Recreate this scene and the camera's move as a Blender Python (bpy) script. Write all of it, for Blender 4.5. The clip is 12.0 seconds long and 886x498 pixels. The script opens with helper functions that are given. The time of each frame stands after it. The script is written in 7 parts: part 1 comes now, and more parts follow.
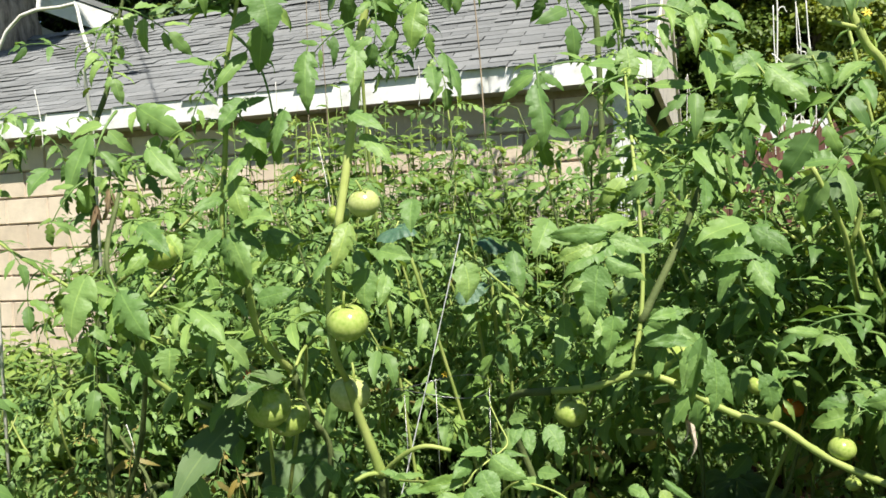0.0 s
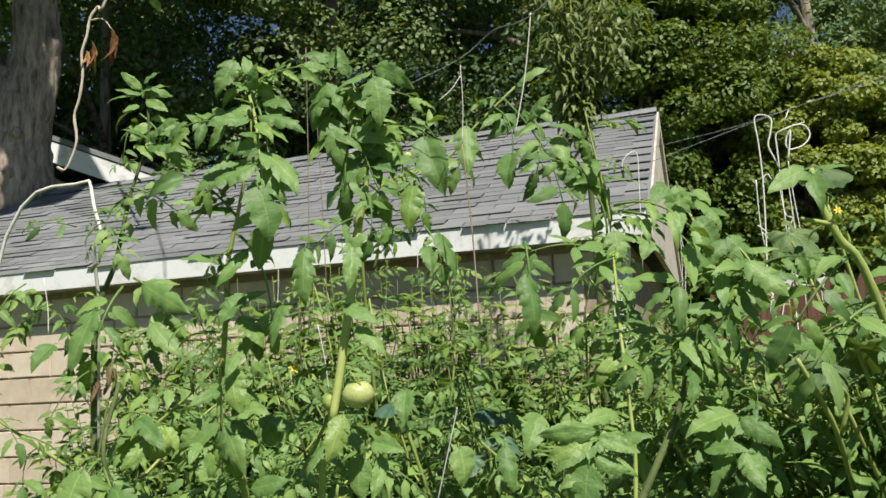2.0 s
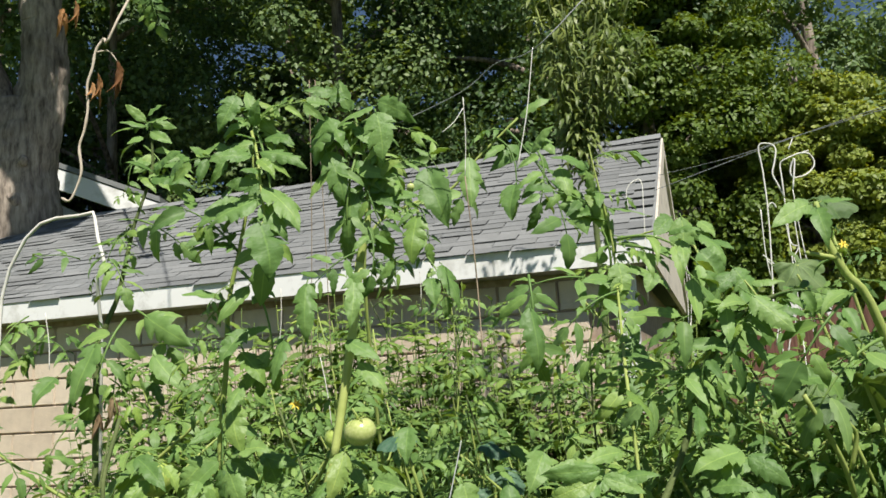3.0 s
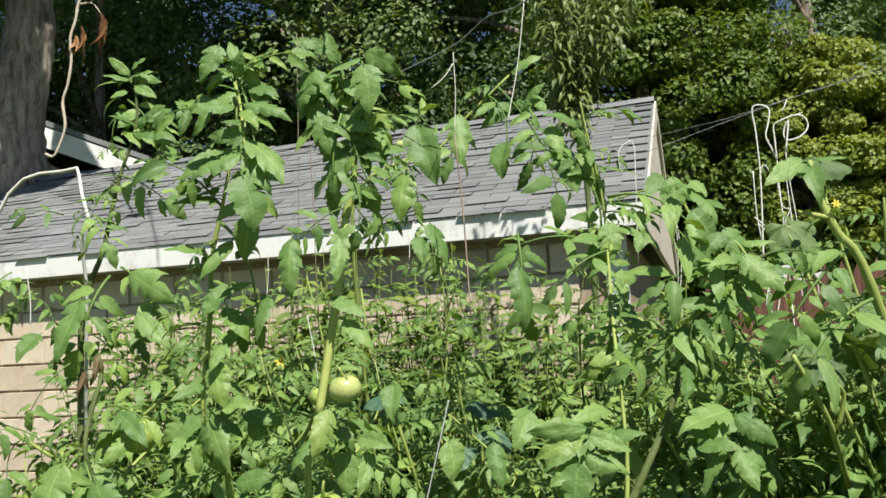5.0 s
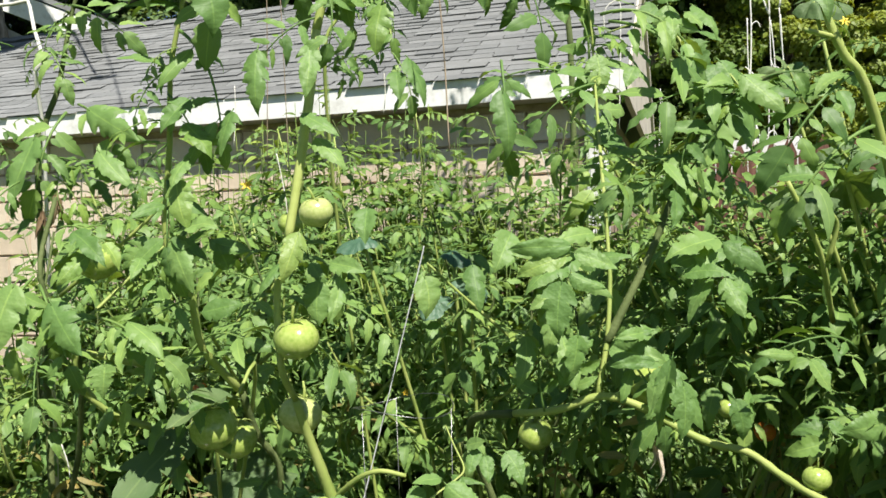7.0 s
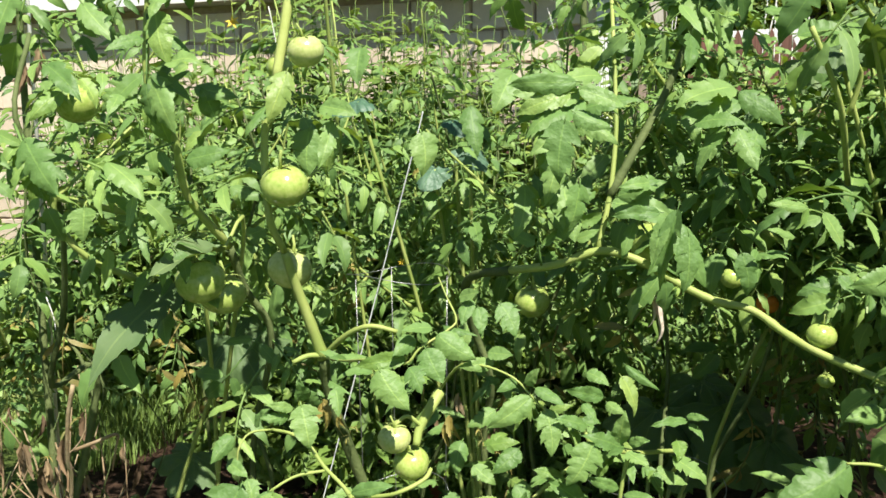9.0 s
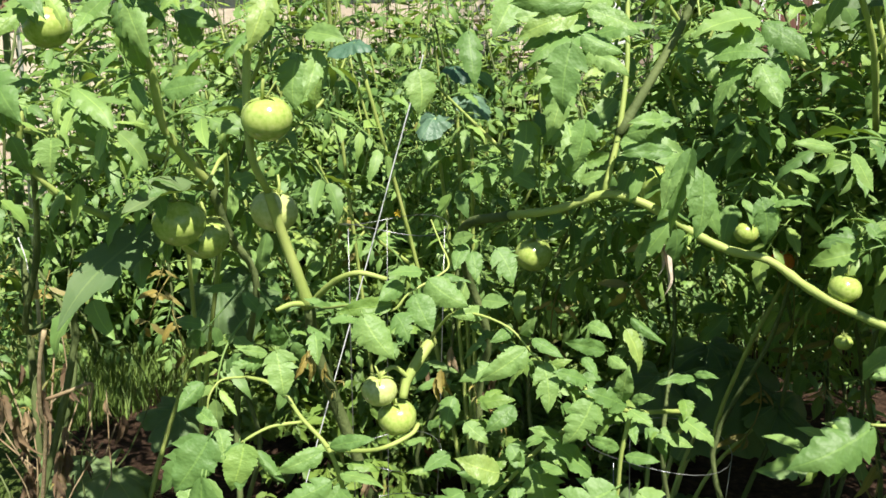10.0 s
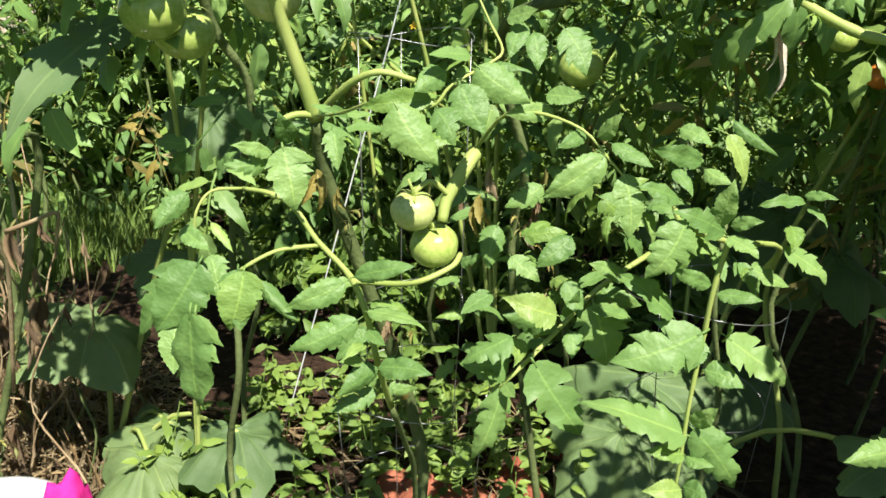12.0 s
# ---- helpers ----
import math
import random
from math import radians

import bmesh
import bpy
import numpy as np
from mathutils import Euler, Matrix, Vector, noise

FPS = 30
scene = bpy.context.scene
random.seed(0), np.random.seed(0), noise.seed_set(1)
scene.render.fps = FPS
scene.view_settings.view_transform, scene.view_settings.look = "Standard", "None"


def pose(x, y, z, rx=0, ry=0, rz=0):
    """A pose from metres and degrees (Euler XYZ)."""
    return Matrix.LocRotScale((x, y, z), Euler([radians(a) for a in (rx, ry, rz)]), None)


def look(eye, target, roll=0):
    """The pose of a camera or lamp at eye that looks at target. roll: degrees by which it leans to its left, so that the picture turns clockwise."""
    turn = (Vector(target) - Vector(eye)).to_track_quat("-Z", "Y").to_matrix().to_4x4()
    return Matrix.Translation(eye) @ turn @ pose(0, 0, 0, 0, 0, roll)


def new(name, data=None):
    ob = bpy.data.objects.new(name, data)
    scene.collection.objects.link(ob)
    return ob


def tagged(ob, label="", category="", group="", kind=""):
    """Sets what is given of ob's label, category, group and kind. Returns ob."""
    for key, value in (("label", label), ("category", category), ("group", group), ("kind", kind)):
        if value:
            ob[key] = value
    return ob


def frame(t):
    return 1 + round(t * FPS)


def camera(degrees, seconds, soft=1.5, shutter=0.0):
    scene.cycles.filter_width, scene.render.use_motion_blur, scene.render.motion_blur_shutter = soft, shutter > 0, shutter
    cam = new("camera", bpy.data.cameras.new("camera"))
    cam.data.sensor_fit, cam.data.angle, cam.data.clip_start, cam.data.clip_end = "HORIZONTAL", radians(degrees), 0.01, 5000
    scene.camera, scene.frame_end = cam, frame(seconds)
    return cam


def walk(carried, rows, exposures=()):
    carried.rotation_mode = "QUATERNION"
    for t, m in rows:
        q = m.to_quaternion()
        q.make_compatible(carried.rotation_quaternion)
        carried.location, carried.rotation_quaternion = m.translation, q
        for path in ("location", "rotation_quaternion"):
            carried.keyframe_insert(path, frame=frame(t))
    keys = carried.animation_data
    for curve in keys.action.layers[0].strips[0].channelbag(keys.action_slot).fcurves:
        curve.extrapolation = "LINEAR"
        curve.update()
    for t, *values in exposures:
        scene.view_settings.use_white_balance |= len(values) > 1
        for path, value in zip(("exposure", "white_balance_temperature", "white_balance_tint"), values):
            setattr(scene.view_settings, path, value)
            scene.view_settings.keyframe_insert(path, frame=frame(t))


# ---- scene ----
cam = camera(54.9, 12.0, 1.6)
METRES, EYE, TILT, LEAN, TURN = 0.9, 1.5, -1.5, 2.7, 0.0
ROWS = [
    (0.0, 0.0, 0.0, 0.0, 0.0, 0.0, -0.0),
    (0.5, -0.0009, -0.0222, 0.0376, 0.39, 2.37, 0.06),
    (1.0, 0.0113, -0.0444, 0.0738, 0.27, 5.72, 0.41),
    (1.5, 0.0166, -0.0473, 0.0888, 0.22, 7.66, 0.61),
    (2.0, 0.0257, -0.0578, 0.1084, 0.34, 9.3, 0.33),
    (2.5, 0.029, -0.0537, 0.1221, 0.75, 10.69, 0.39),
    (4.5, 0.043, -0.0477, 0.1484, 0.31, 11.16, 0.4),
    (5.0, 0.0411, -0.0184, 0.1229, 0.08, 8.5, 0.04),
    (5.5, 0.0338, 0.0158, 0.1026, 0.02, 5.95, 0.19),
    (6.0, 0.0344, 0.0427, 0.091, -0.38, 3.9, 0.87),
    (6.5, 0.0447, 0.0743, 0.0512, -1.12, 2.53, 0.44),
    (7.0, 0.0357, 0.1009, 0.0006, -1.71, 0.88, -0.78),
    (7.5, 0.0405, 0.1438, -0.0455, -2.22, -1.17, -1.55),
    (9.5, 0.0689, 0.2082, -0.129, -1.04, -6.63, -2.36),
    (10.0, 0.0833, 0.2871, -0.1661, -0.91, -7.69, -3.12),
    (10.5, 0.0768, 0.3826, -0.2136, -0.56, -9.44, -3.61),
    (11.0, 0.0463, 0.4329, -0.2529, -0.49, -12.46, -3.76),
    (11.5, 0.0283, 0.4896, -0.2863, -0.95, -14.93, -3.43),
    (12.0, 0.0198, 0.5684, -0.3149, -1.39, -16.69, -3.63),
]
walk(cam, [(t, pose(0, 0, EYE, TILT, LEAN, TURN) @ pose(METRES * x, METRES * y, METRES * z, 90 + pitch, roll, yaw)) for t, x, y, z, yaw, pitch, roll in ROWS],
     [(0.0, 0.8), (0.5, 0.66), (1.0, 0.46), (2.0, 0.32), (2.5, 0.35), (4.5, 0.52), (5.5, 0.44), (6.0, 0.49), (6.5, 0.6), (7.5, 0.78), (9.5, 0.95), (12.0, 1.07)])

# ---- sky, sun ----
world = bpy.data.worlds.new("sky")
scene.world = world
world.use_nodes = True
SUN_ELEV, SUN_AZ = radians(54), radians(160)   # azimuth from +y, clockwise
wn = world.node_tree.nodes
sky = wn.new("ShaderNodeTexSky")
sky.sky_type = "NISHITA"
sky.sun_disc = False
sky.dust_density, sky.ozone_density = 0.3, 3.0
sky.sun_elevation, sky.sun_rotation = SUN_ELEV, SUN_AZ
world.node_tree.links.new(sky.outputs[0], wn["Background"].inputs[0])
wn["Background"].inputs[1].default_value = 0.05
lamp = bpy.data.lights.new("sun", "SUN")
lamp.energy, lamp.angle, lamp.color = 5.0, radians(0.53), (1.0, 0.95, 0.86)
sun = new("sun", lamp)
sun_dir = Vector((math.sin(SUN_AZ) * math.cos(SUN_ELEV), math.cos(SUN_AZ) * math.cos(SUN_ELEV), math.sin(SUN_ELEV)))
sun.matrix_world = look(sun_dir * 50, (0, 0, 0))


# ---- materials ----
class Mat:
    """A node material with a Principled shader and small helpers."""

    def __init__(self, name, rough=0.6, spec=0.4, metal=0.0):
        self.m = bpy.data.materials.new(name)
        self.m.use_nodes = True
        self.t = self.m.node_tree
        self.b = self.t.nodes["Principled BSDF"]
        self.b.inputs["Roughness"].default_value = rough
        self.b.inputs["Specular IOR Level"].default_value = spec
        self.b.inputs["Metallic"].default_value = metal
        self.co = self.t.nodes.new("ShaderNodeTexCoord")

    def node(self, kind, **values):
        n = self.t.nodes.new(kind)
        for k, v in values.items():
            n.inputs[k].default_value = v
        return n

    def link(self, a, b):
        self.t.links.new(a, b)

    def noise(self, scale, detail=4.0, rough=0.6, space="Object"):
        n = self.node("ShaderNodeTexNoise", Scale=scale, Detail=detail, Roughness=rough)
        self.link(self.co.outputs[space], n.inputs["Vector"])
        return n.outputs["Fac"]

    def ramp(self, fac, *stops):
        n = self.t.nodes.new("ShaderNodeValToRGB")
        el = n.color_ramp.elements
        while len(el) < len(stops):
            el.new(0.5)
        for e, (p, c) in zip(el, stops):
            e.position, e.color = p, (*c, 1)
        self.link(fac, n.inputs[0])
        return n.outputs[0]

    def mix(self, fac, a, b, blend="MIX"):
        n = self.t.nodes.new("ShaderNodeMix")
        n.data_type, n.blend_type = "RGBA", blend
        for sock, v in ((n.inputs[0], fac), (n.inputs[6], a), (n.inputs[7], b)):
            if isinstance(v, bpy.types.NodeSocket):
                self.link(v, sock)
            elif isinstance(v, tuple):
                sock.default_value = (*v, 1)
            else:
                sock.default_value = v
        return n.outputs[2]

    def math(self, op, a, b=0.0, c=0.0):
        n = self.t.nodes.new("ShaderNodeMath")
        n.operation = op
        for sock, v in zip(n.inputs, (a, b, c)):
            if isinstance(v, bpy.types.NodeSocket):
                self.link(v, sock)
            else:
                sock.default_value = v
        return n.outputs[0]

    def rand(self):
        return self.t.nodes.new("ShaderNodeObjectInfo").outputs["Random"]

    def island(self):
        return self.t.nodes.new("ShaderNodeNewGeometry").outputs["Random Per Island"]

    def color(self, socket):
        if isinstance(socket, tuple):
            self.b.inputs["Base Color"].default_value = (*socket, 1)
        else:
            self.link(socket, self.b.inputs["Base Color"])
        return self

    def bump(self, height, strength=0.3, distance=0.01):
        n = self.node("ShaderNodeBump", Strength=strength, Distance=distance)
        self.link(height, n.inputs["Height"])
        self.link(n.outputs[0], self.b.inputs["Normal"])
        return self

    def thin(self, color, amount):
        """Lets light through a leaf."""
        tr = self.t.nodes.new("ShaderNodeBsdfTranslucent")
        if isinstance(color, tuple):
            tr.inputs[0].default_value = (*color, 1)
        else:
            self.link(color, tr.inputs[0])
        mx = self.t.nodes.new("ShaderNodeMixShader")
        mx.inputs[0].default_value = amount
        self.link(self.b.outputs[0], mx.inputs[1])
        self.link(tr.outputs[0], mx.inputs[2])
        self.link(mx.outputs[0], self.t.nodes["Material Output"].inputs[0])
        return self


def leaf_material(name, dark, mid, light, through_color, rough=0.5, veins=True, amount=0.2):
    m = Mat(name, rough, 0.35)
    base = m.ramp(m.rand(), (0.0, dark), (0.5, mid), (1.0, light))
    isl = m.ramp(m.island(), (0.0, (0.66, 0.7, 0.72)), (0.55, (1.03, 1.03, 1.0)), (1.0, (1.32, 1.2, 0.95)))
    col = m.mix(0.8, base, isl, "MULTIPLY")
    blotch = m.ramp(m.noise(2.6, 2.0), (0.35, (0.82, 0.88, 0.82)), (0.7, (1.12, 1.06, 1.0)))
    col = m.mix(0.7, col, blotch, "MULTIPLY")
    if veins:
        sep = m.t.nodes.new("ShaderNodeSeparateXYZ")
        m.link(m.co.outputs["UV"], sep.inputs[0])
        off = m.math("ABSOLUTE", m.math("SUBTRACT", sep.outputs[0], 0.5))
        mid_rib = m.math("LESS_THAN", off, 0.028)
        side = m.math("LESS_THAN", m.math("FRACT", m.math("SUBTRACT", m.math("MULTIPLY", sep.outputs[1], 7.0), m.math("MULTIPLY", off, 4.0))), 0.13)
        vein = m.math("MAXIMUM", mid_rib, m.math("MULTIPLY", side, 0.16))
        col = m.mix(m.math("MULTIPLY", vein, 0.4), col, m.mix(1.0, col, (1.9, 1.7, 1.5), "MULTIPLY"))
        m.bump(m.math("ADD", m.math("MULTIPLY", vein, -0.8), m.noise(7.0, 2.0)), 0.3, 0.01)
    m.color(col)
    m.thin(m.mix(1.0, col, through_color, "MULTIPLY"), amount)
    return m.m


M_LEAF = leaf_material("tomato_leaf", (0.12, 0.222, 0.062), (0.165, 0.285, 0.084), (0.222, 0.345, 0.106), (1.75, 1.6, 0.55), 0.5)
M_LEAF_PALE = leaf_material("young_leaf", (0.16, 0.27, 0.06), (0.2, 0.32, 0.08), (0.26, 0.36, 0.1), (1.6, 1.5, 0.5), 0.45)
M_YELLOW = leaf_material("yellowing_leaf", (0.22, 0.19, 0.06), (0.28, 0.24, 0.08), (0.26, 0.27, 0.1), (1.4, 1.2, 0.5))
M_SQUASH = leaf_material("broad_leaf", (0.09, 0.15, 0.06), (0.115, 0.185, 0.075), (0.15, 0.22, 0.09), (1.6, 1.6, 0.5), 0.62)
M_WEED = leaf_material("weed_leaf", (0.11, 0.19, 0.04), (0.16, 0.25, 0.055), (0.22, 0.31, 0.08), (1.7, 1.6, 0.5), 0.55, False)
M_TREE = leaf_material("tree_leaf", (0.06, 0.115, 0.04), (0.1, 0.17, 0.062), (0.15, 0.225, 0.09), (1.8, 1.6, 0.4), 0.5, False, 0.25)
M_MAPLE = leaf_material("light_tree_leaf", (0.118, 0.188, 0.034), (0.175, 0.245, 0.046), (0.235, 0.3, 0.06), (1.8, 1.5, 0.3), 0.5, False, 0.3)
M_OLIVE = leaf_material("olive_leaf", (0.13, 0.18, 0.055), (0.18, 0.23, 0.07), (0.24, 0.29, 0.1), (1.5, 1.4, 0.5), 0.45, False)
M_DEAD = leaf_material("dead_leaf", (0.16, 0.07, 0.028), (0.28, 0.13, 0.055), (0.4, 0.22, 0.1), (1.3, 1.0, 0.6), 0.8, False)
M_WITHERED = leaf_material("withered_leaf", (0.1, 0.065, 0.04), (0.18, 0.12, 0.075), (0.32, 0.24, 0.15), (1.2, 1.0, 0.6), 0.85, False)
M_GRASS = leaf_material("grass_blade", (0.09, 0.17, 0.03), (0.14, 0.22, 0.05), (0.3, 0.3, 0.12), (1.5, 1.4, 0.5), 0.6, False)

M_STRAW = leaf_material("straw_blade", (0.1, 0.07, 0.04), (0.21, 0.155, 0.09), (0.36, 0.29, 0.18), (1.2, 1.1, 0.7), 0.8, False)

m = Mat("green_stem", 0.55, 0.3)
m.color(m.ramp(m.noise(14.0, 4.0), (0.3, (0.25, 0.33, 0.08)), (0.55, (0.33, 0.4, 0.11)), (0.8, (0.43, 0.46, 0.16)))).bump(m.noise(320.0, 3.0), 0.25, 0.002)
M_STEM = m.m
# the green stem again, with full sun put into a lighter colour
m = Mat("sunlit_stem", 0.55, 0.3)
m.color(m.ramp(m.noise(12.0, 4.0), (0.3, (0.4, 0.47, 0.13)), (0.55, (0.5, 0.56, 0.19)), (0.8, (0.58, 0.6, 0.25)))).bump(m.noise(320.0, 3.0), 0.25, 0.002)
M_SUNLIT_STEM = m.m
m = Mat("old_stem", 0.75, 0.2)
m.color(m.ramp(m.noise(10.0, 5.0), (0.3, (0.06, 0.085, 0.028)), (0.6, (0.13, 0.165, 0.06)), (0.85, (0.22, 0.25, 0.11)))).bump(m.noise(120.0, 3.0), 0.6, 0.004)
M_OLD_STEM = m.m
m = Mat("dry_stalk", 0.9, 0.1)
m.color(m.ramp(m.noise(12.0, 4.0), (0.3, (0.2, 0.13, 0.07)), (0.7, (0.45, 0.36, 0.22)))).bump(m.noise(90.0, 3.0), 0.5, 0.004)
M_DRY = m.m


m = Mat("bleached_wood", 0.85, 0.2)
m.color(m.ramp(m.noise(14.0, 4.0), (0.3, (0.42, 0.35, 0.27)), (0.7, (0.66, 0.58, 0.47)))).bump(m.noise(90.0, 3.0), 0.4, 0.004)
M_BLEACHED = m.m


def fruit_material(name, a, b, c):
    m = Mat(name, 0.22, 0.5)
    m.b.inputs["Subsurface Weight"].default_value = 0.0
    col = m.ramp(m.noise(9.0, 3.0), (0.3, a), (0.55, b), (0.8, c))
    m.color(col).bump(m.noise(30.0, 2.0), 0.05, 0.003)
    return m.m


M_FRUIT = fruit_material("green_tomato_skin", (0.27, 0.38, 0.07), (0.38, 0.47, 0.12), (0.48, 0.55, 0.19))
M_PALE_FRUIT = fruit_material("pale_tomato_skin", (0.38, 0.45, 0.13), (0.48, 0.53, 0.2), (0.58, 0.6, 0.28))
M_RIPE = fruit_material("ripening_tomato_skin", (0.5, 0.2, 0.03), (0.6, 0.16, 0.03), (0.62, 0.32, 0.06))

m = Mat("soil", 0.95, 0.1)
wide = m.noise(0.9, 5.0)
fine = m.noise(26.0, 6.0, 0.7)
soil = m.ramp(fine, (0.3, (0.022, 0.014, 0.009)), (0.55, (0.07, 0.042, 0.027)), (0.8, (0.17, 0.105, 0.065)))
turf = m.ramp(m.noise(40.0, 5.0), (0.3, (0.05, 0.08, 0.02)), (0.6, (0.12, 0.17, 0.04)), (0.85, (0.25, 0.25, 0.1)))
pos = m.t.nodes.new("ShaderNodeSeparateXYZ")
m.link(m.co.outputs["Object"], pos.inputs[0])
ragged = m.math("ADD", m.math("MULTIPLY", wide, 1.3), m.math("MULTIPLY", m.noise(9.0, 4.0), 0.35))
across = m.math("ABSOLUTE", m.math("SUBTRACT", pos.outputs[0], 0.7))
along = m.math("ABSOLUTE", m.math("SUBTRACT", pos.outputs[1], 3.3))
bed = m.math("MULTIPLY", m.math("LESS_THAN", m.math("ADD", across, ragged), 3.0), m.math("LESS_THAN", m.math("ADD", along, ragged), 2.7))
m.color(m.mix(bed, turf, soil)).bump(fine, 0.9, 0.05)
M_SOIL = m.m

m = Mat("painted_block", 0.85, 0.2)
blk = m.ramp(m.rand(), (0.0, (0.6, 0.5, 0.385)), (0.5, (0.67, 0.57, 0.445)), (1.0, (0.73, 0.63, 0.5)))
m.color(m.mix(0.6, blk, m.ramp(m.noise(7.0, 6.0), (0.3, (0.74, 0.72, 0.7)), (0.7, (1.1, 1.08, 1.05))), "MULTIPLY")).bump(m.noise(60.0, 5.0, 0.75), 0.5, 0.01)
M_BLOCK = m.m
m = Mat("mortar", 0.95, 0.1)
m.color(m.ramp(m.noise(20.0, 4.0), (0.3, (0.3, 0.22, 0.17)), (0.7, (0.44, 0.35, 0.27)))).bump(m.noise(80.0), 0.5, 0.006)
M_MORTAR = m.m


def shingle_material(name, per_object):
    m = Mat(name, 0.9, 0.2)
    src = m.rand() if per_object else m.island()
    base = m.ramp(src, (0.0, (0.19, 0.198, 0.2)), (0.5, (0.225, 0.234, 0.236)), (1.0, (0.265, 0.273, 0.274)))
    grain = m.ramp(m.noise(120.0, 3.0, 0.8), (0.3, (0.6, 0.6, 0.6)), (0.7, (1.25, 1.25, 1.25)))
    stain = m.ramp(m.noise(1.3, 5.0), (0.35, (0.75, 0.74, 0.72)), (0.65, (1.1, 1.1, 1.1)))
    m.color(m.mix(0.8, m.mix(0.7, base, grain, "MULTIPLY"), stain, "MULTIPLY")).bump(m.noise(150.0, 2.0), 0.5, 0.004)
    return m.m


M_SHINGLE, M_SHINGLES = shingle_material("asphalt_shingle", True), shingle_material("asphalt_shingles", False)


def paint_material(name, clean, dirty, rough=0.5):
    m = Mat(name, rough, 0.3)
    m.color(m.ramp(m.noise(4.0, 7.0, 0.7), (0.32, dirty), (0.5, clean), (1.0, clean))).bump(m.noise(35.0, 4.0), 0.15, 0.004)
    return m.m


M_WHITE = paint_material("white_paint", (0.8, 0.8, 0.78), (0.55, 0.54, 0.5))
M_GABLE = paint_material("gable_board", (0.62, 0.56, 0.48), (0.42, 0.38, 0.33), 0.8)
# soffit paint darkened, so the shade under the eave sits in its colour
M_SOFFIT_SHADE = paint_material("shaded_soffit_paint", (0.42, 0.38, 0.34), (0.25, 0.22, 0.2), 0.8)
M_SIDING = paint_material("grey_siding", (0.34, 0.34, 0.36), (0.24, 0.24, 0.26), 0.7)
M_CORD = paint_material("white_cord", (0.8, 0.78, 0.72), (0.55, 0.5, 0.42), 0.7)
M_PALE_WIRE = paint_material("pale_coated_wire", (0.62, 0.64, 0.64), (0.4, 0.42, 0.42), 0.4)
M_TWINE = paint_material("brown_twine", (0.3, 0.24, 0.17), (0.18, 0.14, 0.1), 0.9)
m = Mat("galvanised_wire", 0.4, 0.5, 0.85)
m.color(m.ramp(m.noise(30.0), (0.3, (0.26, 0.26, 0.26)), (0.7, (0.42, 0.42, 0.42))))
M_WIRE = m.m
m = Mat("dark_cable", 0.6, 0.3)
m.color(m.ramp(m.noise(5.0), (0.3, (0.22, 0.23, 0.24)), (0.7, (0.4, 0.41, 0.42))))
M_CABLE = m.m
m = Mat("red_stained_board", 0.8, 0.2)
wood = m.t.nodes.new("ShaderNodeMapping")
wood.inputs["Scale"].default_value = (30, 30, 2.0)
m.link(m.co.outputs["Object"], wood.inputs[0])
g = m.node("ShaderNodeTexNoise", Scale=2.0, Detail=6.0)
m.link(wood.outputs[0], g.inputs["Vector"])
m.color(m.mix(0.5, m.ramp(g.outputs["Fac"], (0.3, (0.1, 0.05, 0.036)), (0.7, (0.22, 0.115, 0.085))), m.ramp(m.rand(), (0.0, (0.7, 0.7, 0.7)), (1.0, (1.3, 1.2, 1.2))), "MULTIPLY")).bump(g.outputs["Fac"], 0.4, 0.004)
M_FENCE = m.m
m = Mat("red_brick", 0.9, 0.2)
m.color(m.mix(0.6, m.ramp(m.rand(), (0.0, (0.3, 0.09, 0.05)), (1.0, (0.45, 0.17, 0.1))), m.ramp(m.noise(24.0, 6.0), (0.3, (0.5, 0.5, 0.5)), (0.7, (1.2, 1.2, 1.2))), "MULTIPLY")).bump(m.noise(70.0, 5.0), 0.7, 0.01)
M_BRICK = m.m
m = Mat("bark", 0.95, 0.1)
bw = m.t.nodes.new("ShaderNodeMapping")
bw.inputs["Scale"].default_value = (9, 9, 1.6)
m.link(m.co.outputs["Object"], bw.inputs[0])
g = m.node("ShaderNodeTexNoise", Scale=1.6, Detail=8.0, Roughness=0.7)
m.link(bw.outputs[0], g.inputs["Vector"])
m.color(m.mix(0.7, m.ramp(g.outputs["Fac"], (0.35, (0.12, 0.1, 0.085)), (0.52, (0.34, 0.295, 0.25)), (0.72, (0.56, 0.5, 0.43))), m.ramp(m.noise(1.2, 5.0), (0.35, (0.45, 0.42, 0.4)), (0.65, (1.2, 1.15, 1.1))), "MULTIPLY")).bump(g.outputs["Fac"], 0.8, 0.03)
M_BARK = m.m
m = Mat("petal", 0.6, 0.2)
m.color(m.ramp(m.rand(), (0.0, (0.75, 0.5, 0.04)), (1.0, (0.8, 0.62, 0.1))))
M_PETAL = m.m
m = Mat("magenta_cloth", 0.85, 0.1)
m.color(m.ramp(m.noise(30.0), (0.3, (0.55, 0.02, 0.2)), (0.7, (0.7, 0.04, 0.3)))).bump(m.noise(90.0), 0.4, 0.004)
M_PINK = m.m
m = Mat("white_plastic", 0.4, 0.4)
m.color(m.ramp(m.noise(8.0), (0.3, (0.7, 0.7, 0.7)), (0.7, (0.82, 0.82, 0.8))))
M_PLASTIC = m.m


# ---- mesh helpers ----
rng = random.Random(7)


